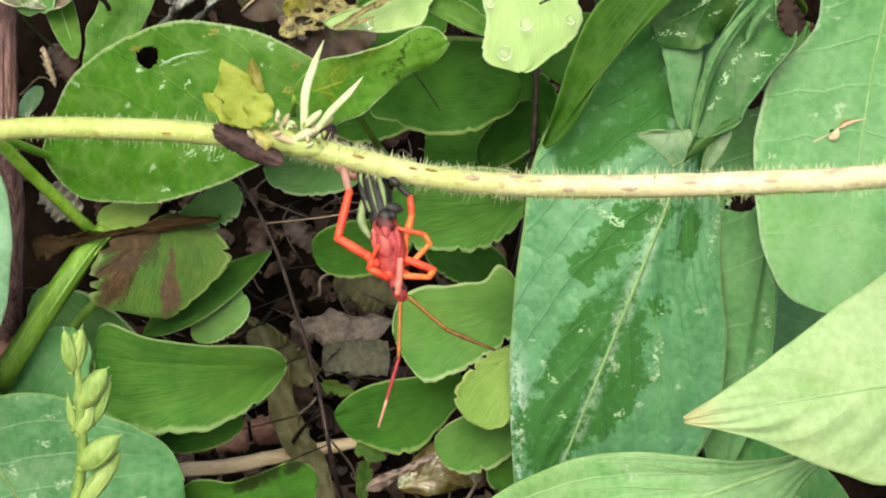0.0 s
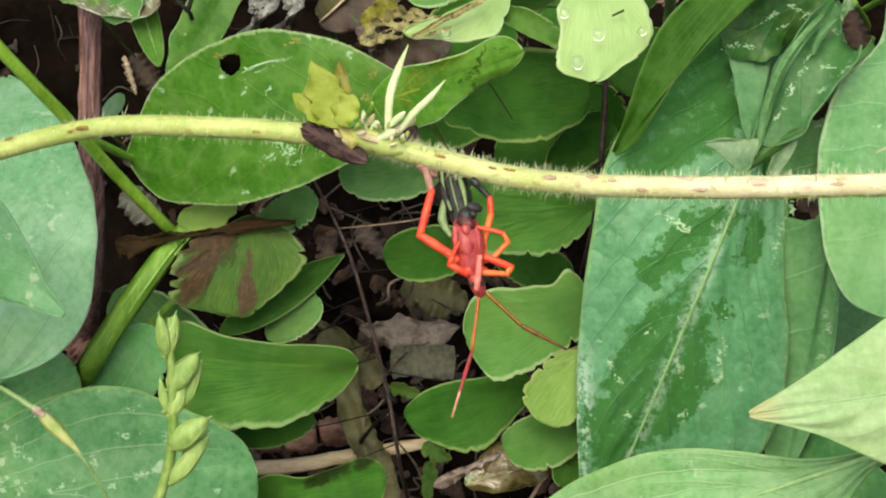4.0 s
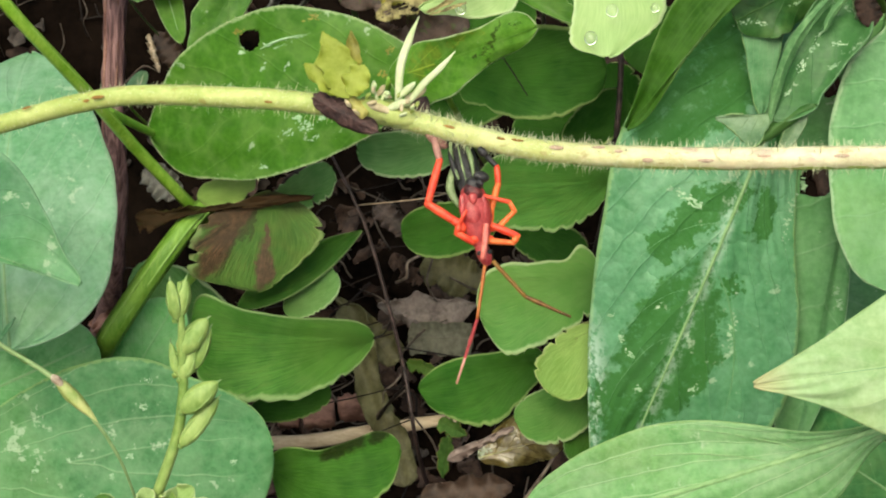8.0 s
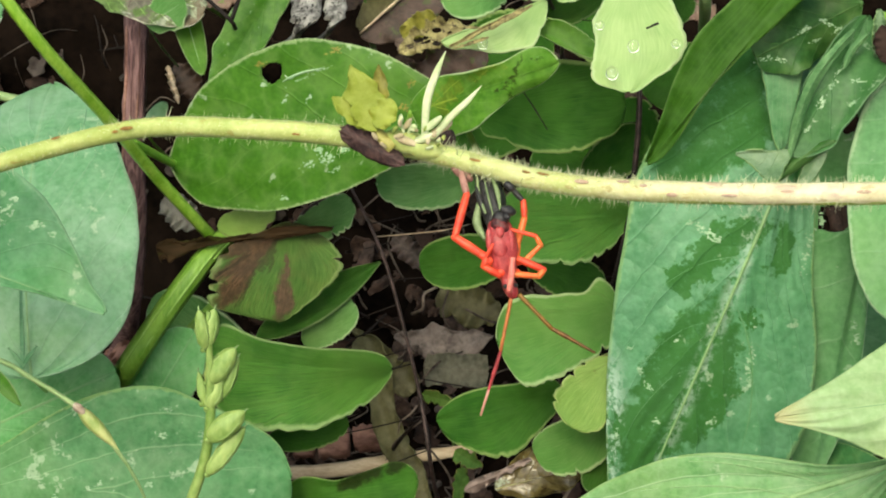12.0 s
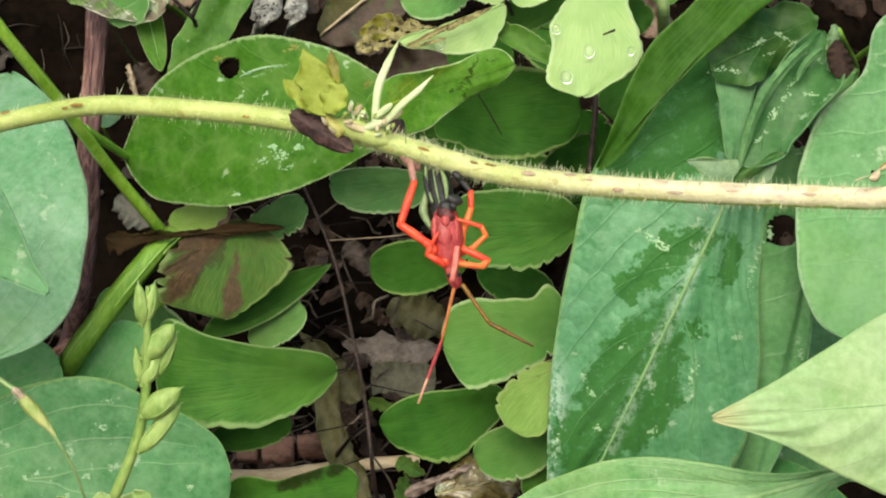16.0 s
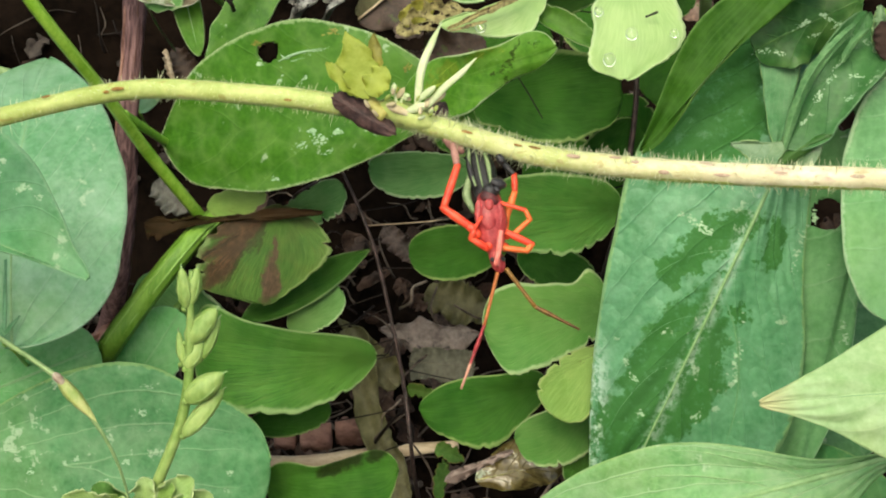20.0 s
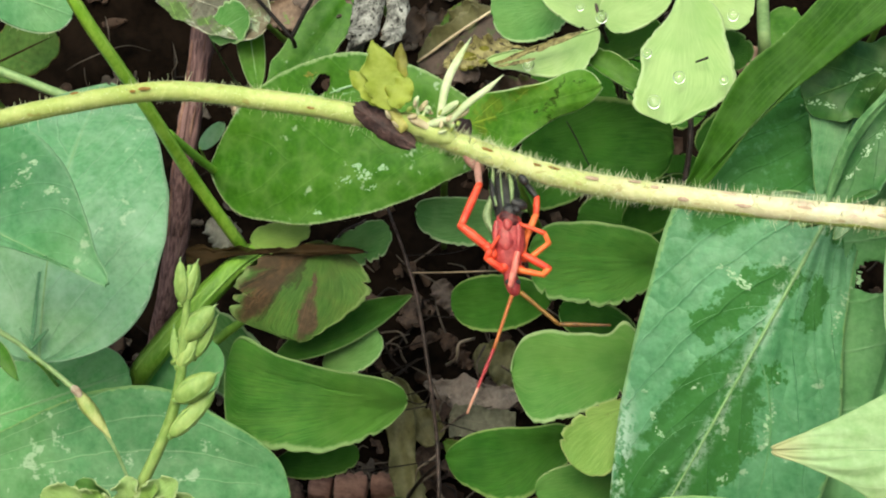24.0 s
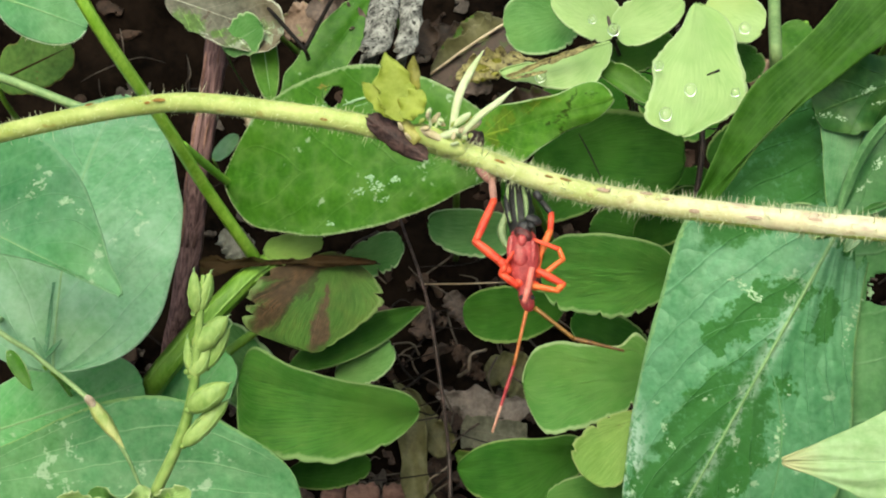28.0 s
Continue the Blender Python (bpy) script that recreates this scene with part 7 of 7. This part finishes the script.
leaf("small_leaf", "bright green leaf behind the grass stalk", p, (60.0, 136, 76.0), 5.0, 4.5, LEAF_OVAL, shape=(0.4, 0.4), seed=28.6, midrib=0.15, petiole=back(p, 0, 6))
dead_leaf("dead_leaf", "whitish dead leaf sliver", (-84.7, 196, 61.5), (-80.8, 192, 50.4), 1.0, 1.0, STRAW, shape=(0.4, 0.5), seed=10.0)
dead_leaf("dead_leaf", "dark olive dead leaf below the ferns", (-6.4, 200, -4.7), (12.3, 196, -9.6), 6.0, 6.0, OLIVE_LEAF, shape=(0.4, 0.4), seed=11.0)
dead_leaf("dead_leaf", "brown leaf scrap between the stalks", (-97.6, 190, -19.1), (-90.8, 188, -25.4), 5.0, 4.0, CLOD, shape=(0.4, 0.4), seed=12.0)
dead_leaf("dead_leaf", "grey dead leaf scrap behind the stalk", (-83.9, 185, 22.4), (-73.5, 182, 15.1), 4.6, 4.2, PALE_DEAD, shape=(0.4, 0.4), torn=0.1, seed=13.0)
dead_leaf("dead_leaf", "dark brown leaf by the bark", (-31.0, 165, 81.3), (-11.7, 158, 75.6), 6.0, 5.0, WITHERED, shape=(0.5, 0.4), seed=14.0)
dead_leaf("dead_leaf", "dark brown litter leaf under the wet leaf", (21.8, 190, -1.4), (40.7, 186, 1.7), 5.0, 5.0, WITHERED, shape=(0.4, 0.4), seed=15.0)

for label, a, b, r, mat in (("flat reddish brown bark chunk", (-47.0, 192, -47.4), (-40.6, 191, -47.6), 3.6, CLOD), ("square reddish brown bark chunk", (-39.8, 190, -47.0), (-30.6, 190, -46.2), 4.4, CLOD), ("split reddish brown bark chunk", (-29.8, 191, -45.8), (-21.0, 191, -44.6), 3.8, CLOD), ("reddish brown bark crumb", (-101.3, 222, -20.3), (-98.7, 222, -33.9), 6.0, CLOD), ("damp bark crumb in the shade-dark soil colour", (-16.1, 226, -10.1), (-4.1, 226, -13.6), 5.0, SOIL)):
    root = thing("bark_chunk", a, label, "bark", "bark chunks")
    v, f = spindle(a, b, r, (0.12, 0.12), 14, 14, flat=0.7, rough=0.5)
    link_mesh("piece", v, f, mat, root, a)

rod("straw", "flat pale dry straw across the litter", [(-49.9, 186, -54.7), (-35.3, 182, -53.5), (-21.0, 178, -50.5), (-6.8, 174, -48.0), (4.8, 176, -46.3)], [2.0, 2.1, 1.9, 1.7, 1.2], STRAW, "straw", flat=0.5, rough=0.2)
rod("straw", "pale dry hair-thin straw", [(-22.7, 150, 11.4), (-12.2, 144, 12.2), (-4.0, 140, 13.1), (2.4, 150, 14.9)], [0.18, 0.2, 0.15], STRAW, "straw", sides=6)
rod("twig", "pale crooked dry rootlet", [(-13.1, 190, -9.5), (-10.1, 180, -7.7), (-9.7, 178, -3.8), (-6.0, 182, -1.7)], [0.5, 0.45, 0.35], TWIG_PALE, "twig", sides=6, rough=0.3)
# A dark twig in pale wood colour, its highlight painted in.
rod("twig", "crooked dark twig over the litter, highlight painted pale", [(-11.4, 166, -34.2), (-13.0, 164, -36.0), (-15.8, 166, -38.5), (-16.4, 172, -42.0)], [0.35, 0.3, 0.25, 0.2], TWIG_PALE, "twig", sides=6, rough=0.4)
for k, pts in enumerate(([(-136.8, 206, 63.6), (-130.7, 204, 67.2), (-120.5, 206, 72.9), (-116.0, 220, 75.0)], [(-106.0, 206, 74.6), (-103.8, 204, 69.3), (-105.0, 205, 66.0), (-104.1, 212, 62.0)], [(-131.5, 206, 65.0), (-130.6, 206, 61.5), (-129.8, 212, 56.9)], [(-129.1, 212, 82.1), (-126.0, 206, 77.0), (-124.9, 208, 70.7)], [(-112.0, 206, 66.0), (-110.5, 204, 60.0), (-113.0, 206, 54.0), (-111.0, 212, 50.0)])):
    rod("twig", "fine dull dangling rootlet", pts, [0.12, 0.2, 0.16, 0.1], TWIG_DULL, "twig", sides=6, rough=0.3)
rod("twig", "dark forked twig on the litter", [(-31.3, 180, -18.7), (-25.6, 176, -14.6), (-20.2, 178, -9.2)], [0.55, 0.5, 0.3], TWIG, "twig", sides=6)
rod("twig", "dark twig across the fern stalk", [(-20.3, 180, -50.1), (-14.2, 160, -40.9), (-9.2, 154, -35.6)], [0.6, 0.5, 0.35], TWIG, "twig", sides=6, rough=0.2)
rod("twig", "black wiry leaf stalk under the oval leaf", [(-45.3, 140, 11.7), (-37.6, 134, 17.0), (-30.9, 132, 21.7)], [0.45, 0.45, 0.4], TWIG, "twig", sides=6)
rod("twig", "black forked wire-thin stalk", [(-76.0, 146, 81.5), (-67.0, 138, 73.2), (-59.4, 136, 66.2), (-58.6, 140, 64.6)], [0.55, 0.6, 0.6], TWIG, "twig", sides=6)
rod("twig", "black wire-thin side stalk", [(-55.0, 146, 84.0), (-57.0, 138, 73.5), (-59.2, 136, 66.0)], [0.55, 0.6, 0.6], TWIG, "twig", sides=6)
rod("twig", "thin black stalk under the wet leaf edge", [(34.0, 96, -3.8), (35.9, 92, 5.3), (38.2, 92, 15.6)], [0.45, 0.45, 0.4], TWIG, "twig", sides=6)
# Two thin rods added for dark lines on the leaflets.
rod("twig", "thin dark line across a leaflet", [(13.1, 91, 44.4), (15.9, 90, 40.2), (19.2, 89, 34.7)], [0.12, 0.2, 0.12], TWIG, "twig", sides=6)
rod("twig", "dark slit mark on a pale leaflet", [(38.3, 59, 53.9), (40.7, 58, 54.9)], [0.22, 0.3], TWIG, "twig", sides=6)
rod("twig", "thin side stalk of the fern", [(37.9, 100, 23.6), (40.3, 100, 25.8)], [0.35, 0.35], TWIG, "twig", sides=6)
rod("twig", "pale dry stem by the curled leaf", [(20.1, 118, -60.6), (24.1, 112, -53.8), (27.0, 108, -48.2)], [0.5, 0.45, 0.4], TWIG_PALE, "twig", sides=6)


def scatter(name, label, count, seed, material, size, kind_flat, area=(-150, 150, -110, 110)):
    """Countless crumbs of litter on the bank, in one mesh."""
    rng = random.Random(seed)
    verts, faces = [], []
    for _ in range(count):
        x, z = rng.uniform(area[0], area[1]), rng.uniform(area[2], area[3])
        p = Vector((x, 0, z))
        y = SOIL_Y + 8 + 16 * noise.noise(p * 0.016) + 7 * noise.noise(p * 0.05) + 3.0 * noise.noise(p * 0.16) - rng.uniform(-0.5, 4.0)
        a = rng.uniform(0, math.pi)
        d = Vector((math.cos(a), rng.gauss(0, 0.25), math.sin(a)))
        c = Vector((x, y, z))
        ln = rng.uniform(*size)
        if kind_flat:
            v, f, _, _ = blade_mesh(c - d * ln * 0.5, c + d * ln * 0.5, ln * rng.uniform(0.2, 0.4), ln * rng.uniform(0.2, 0.4), (0.4, 0.4), tilt=rng.uniform(-40, 40), curl=rng.uniform(-0.8, 0.8), ragged=0.7, torn=0.8, ns=9, nt=6, thick=0.2, seed=rng.random() * 9)
        else:
            v, f = tube([c - d * ln * 0.5, c - d * ln * 0.2 + Vector((rng.gauss(0, 2), -1, rng.gauss(0, 2))), c + d * ln * 0.2 + Vector((rng.gauss(0, 2), -1, rng.gauss(0, 2))), c + d * ln * 0.5], [0.4, 0.35, 0.3, 0.15], 5, 3)
        k = len(verts)
        verts += v
        faces += [tuple(j + k for j in q) for q in f]
    root = thing(name, (0, SOIL_Y, 0), label, "litter", kind="stuff")
    link_mesh("pieces", verts, faces, material, root, (0, SOIL_Y, 0))


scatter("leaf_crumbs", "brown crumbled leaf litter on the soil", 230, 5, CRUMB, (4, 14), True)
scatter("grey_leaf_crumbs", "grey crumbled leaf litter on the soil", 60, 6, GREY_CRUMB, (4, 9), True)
scatter("brown_leaf_crumbs", "pinkish brown crumbled leaves below the ferns", 90, 12, PINK_SHADED, (5, 13), True, (-60, 45, -75, 25))
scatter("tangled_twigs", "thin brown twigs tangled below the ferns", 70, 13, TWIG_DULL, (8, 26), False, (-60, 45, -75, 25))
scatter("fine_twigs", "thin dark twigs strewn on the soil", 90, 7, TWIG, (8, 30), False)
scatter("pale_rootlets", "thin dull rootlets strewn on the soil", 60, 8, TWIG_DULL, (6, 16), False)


# ---- what moves: the feelers sway ----
def motions():
    def sway(piece, rows):
        at = piece.location.copy() / MM
        walk(piece, [(t, pose(at.x * MM, at.y * MM, at.z * MM, 0, a, 0)) for t, a in rows])

    (one, one_end), (two, two_end) = FEELERS
    home = Vector((5.3, -3, 9.5))
    drift = [(0, 0.01, 0.25), (3, 0.17, -0.09), (8, 0.0, 0.0), (11, 0.18, -0.18), (17, 0.36, -0.16), (20, 0.28, -0.25), (21, 0.48, -0.5), (23.5, 0.94, -0.59), (24, 1.18, -0.47), (25, 1.29, -0.63), (26, 1.1, -0.48), (27, 1.34, -0.97), (28, 1.72, -1.19)]
    walk(one.parent, [(t, BANK @ Matrix.Translation((home + Vector((dx, 0, dz))) * MM)) for t, dx, dz in drift])
    sway(one, [(0, -5.0), (3, -1.0), (8, -0.0), (11, 2.5), (17, 2.2), (20, 3.3), (21, 4.6), (23.5, 2.7), (24, 3.6), (24.5, 4.0), (25, 4.4), (25.5, 4.0), (26, 3.1), (27, 1.7), (28, -2.3)])
    sway(one_end, [(0, 5.1), (3, 0.5), (8, 0.0), (11, -3.3), (17, -2.0), (20, -3.6), (21, -7.9), (23.5, -5.7), (24, -5.8), (24.5, -7.1), (25, -8.1), (25.5, -7.7), (26, -6.6), (27, -7.9), (28, -4.5)])
    sway(two, [(0, -5.3), (3, -4.8), (8, -0.0), (11, -2.5), (17, 5.2), (20, 2.4), (21, -3.3), (23.5, -15.5), (24, -14.0), (24.5, -11.0), (25, -5.7), (25.5, 1.0), (26, 4.8), (27, -8.7), (28, -15.9)])
    sway(two_end, [(0, 5.5), (3, 9.2), (8, 0.0), (11, 7.4), (17, -5.0), (20, -2.2), (21, 3.3), (23.5, -12.0), (24, -16.0), (24.5, -2.7), (25, 5.0), (25.5, -2.1), (26, 1.7), (27, 3.9), (28, -1.5)])


motions()
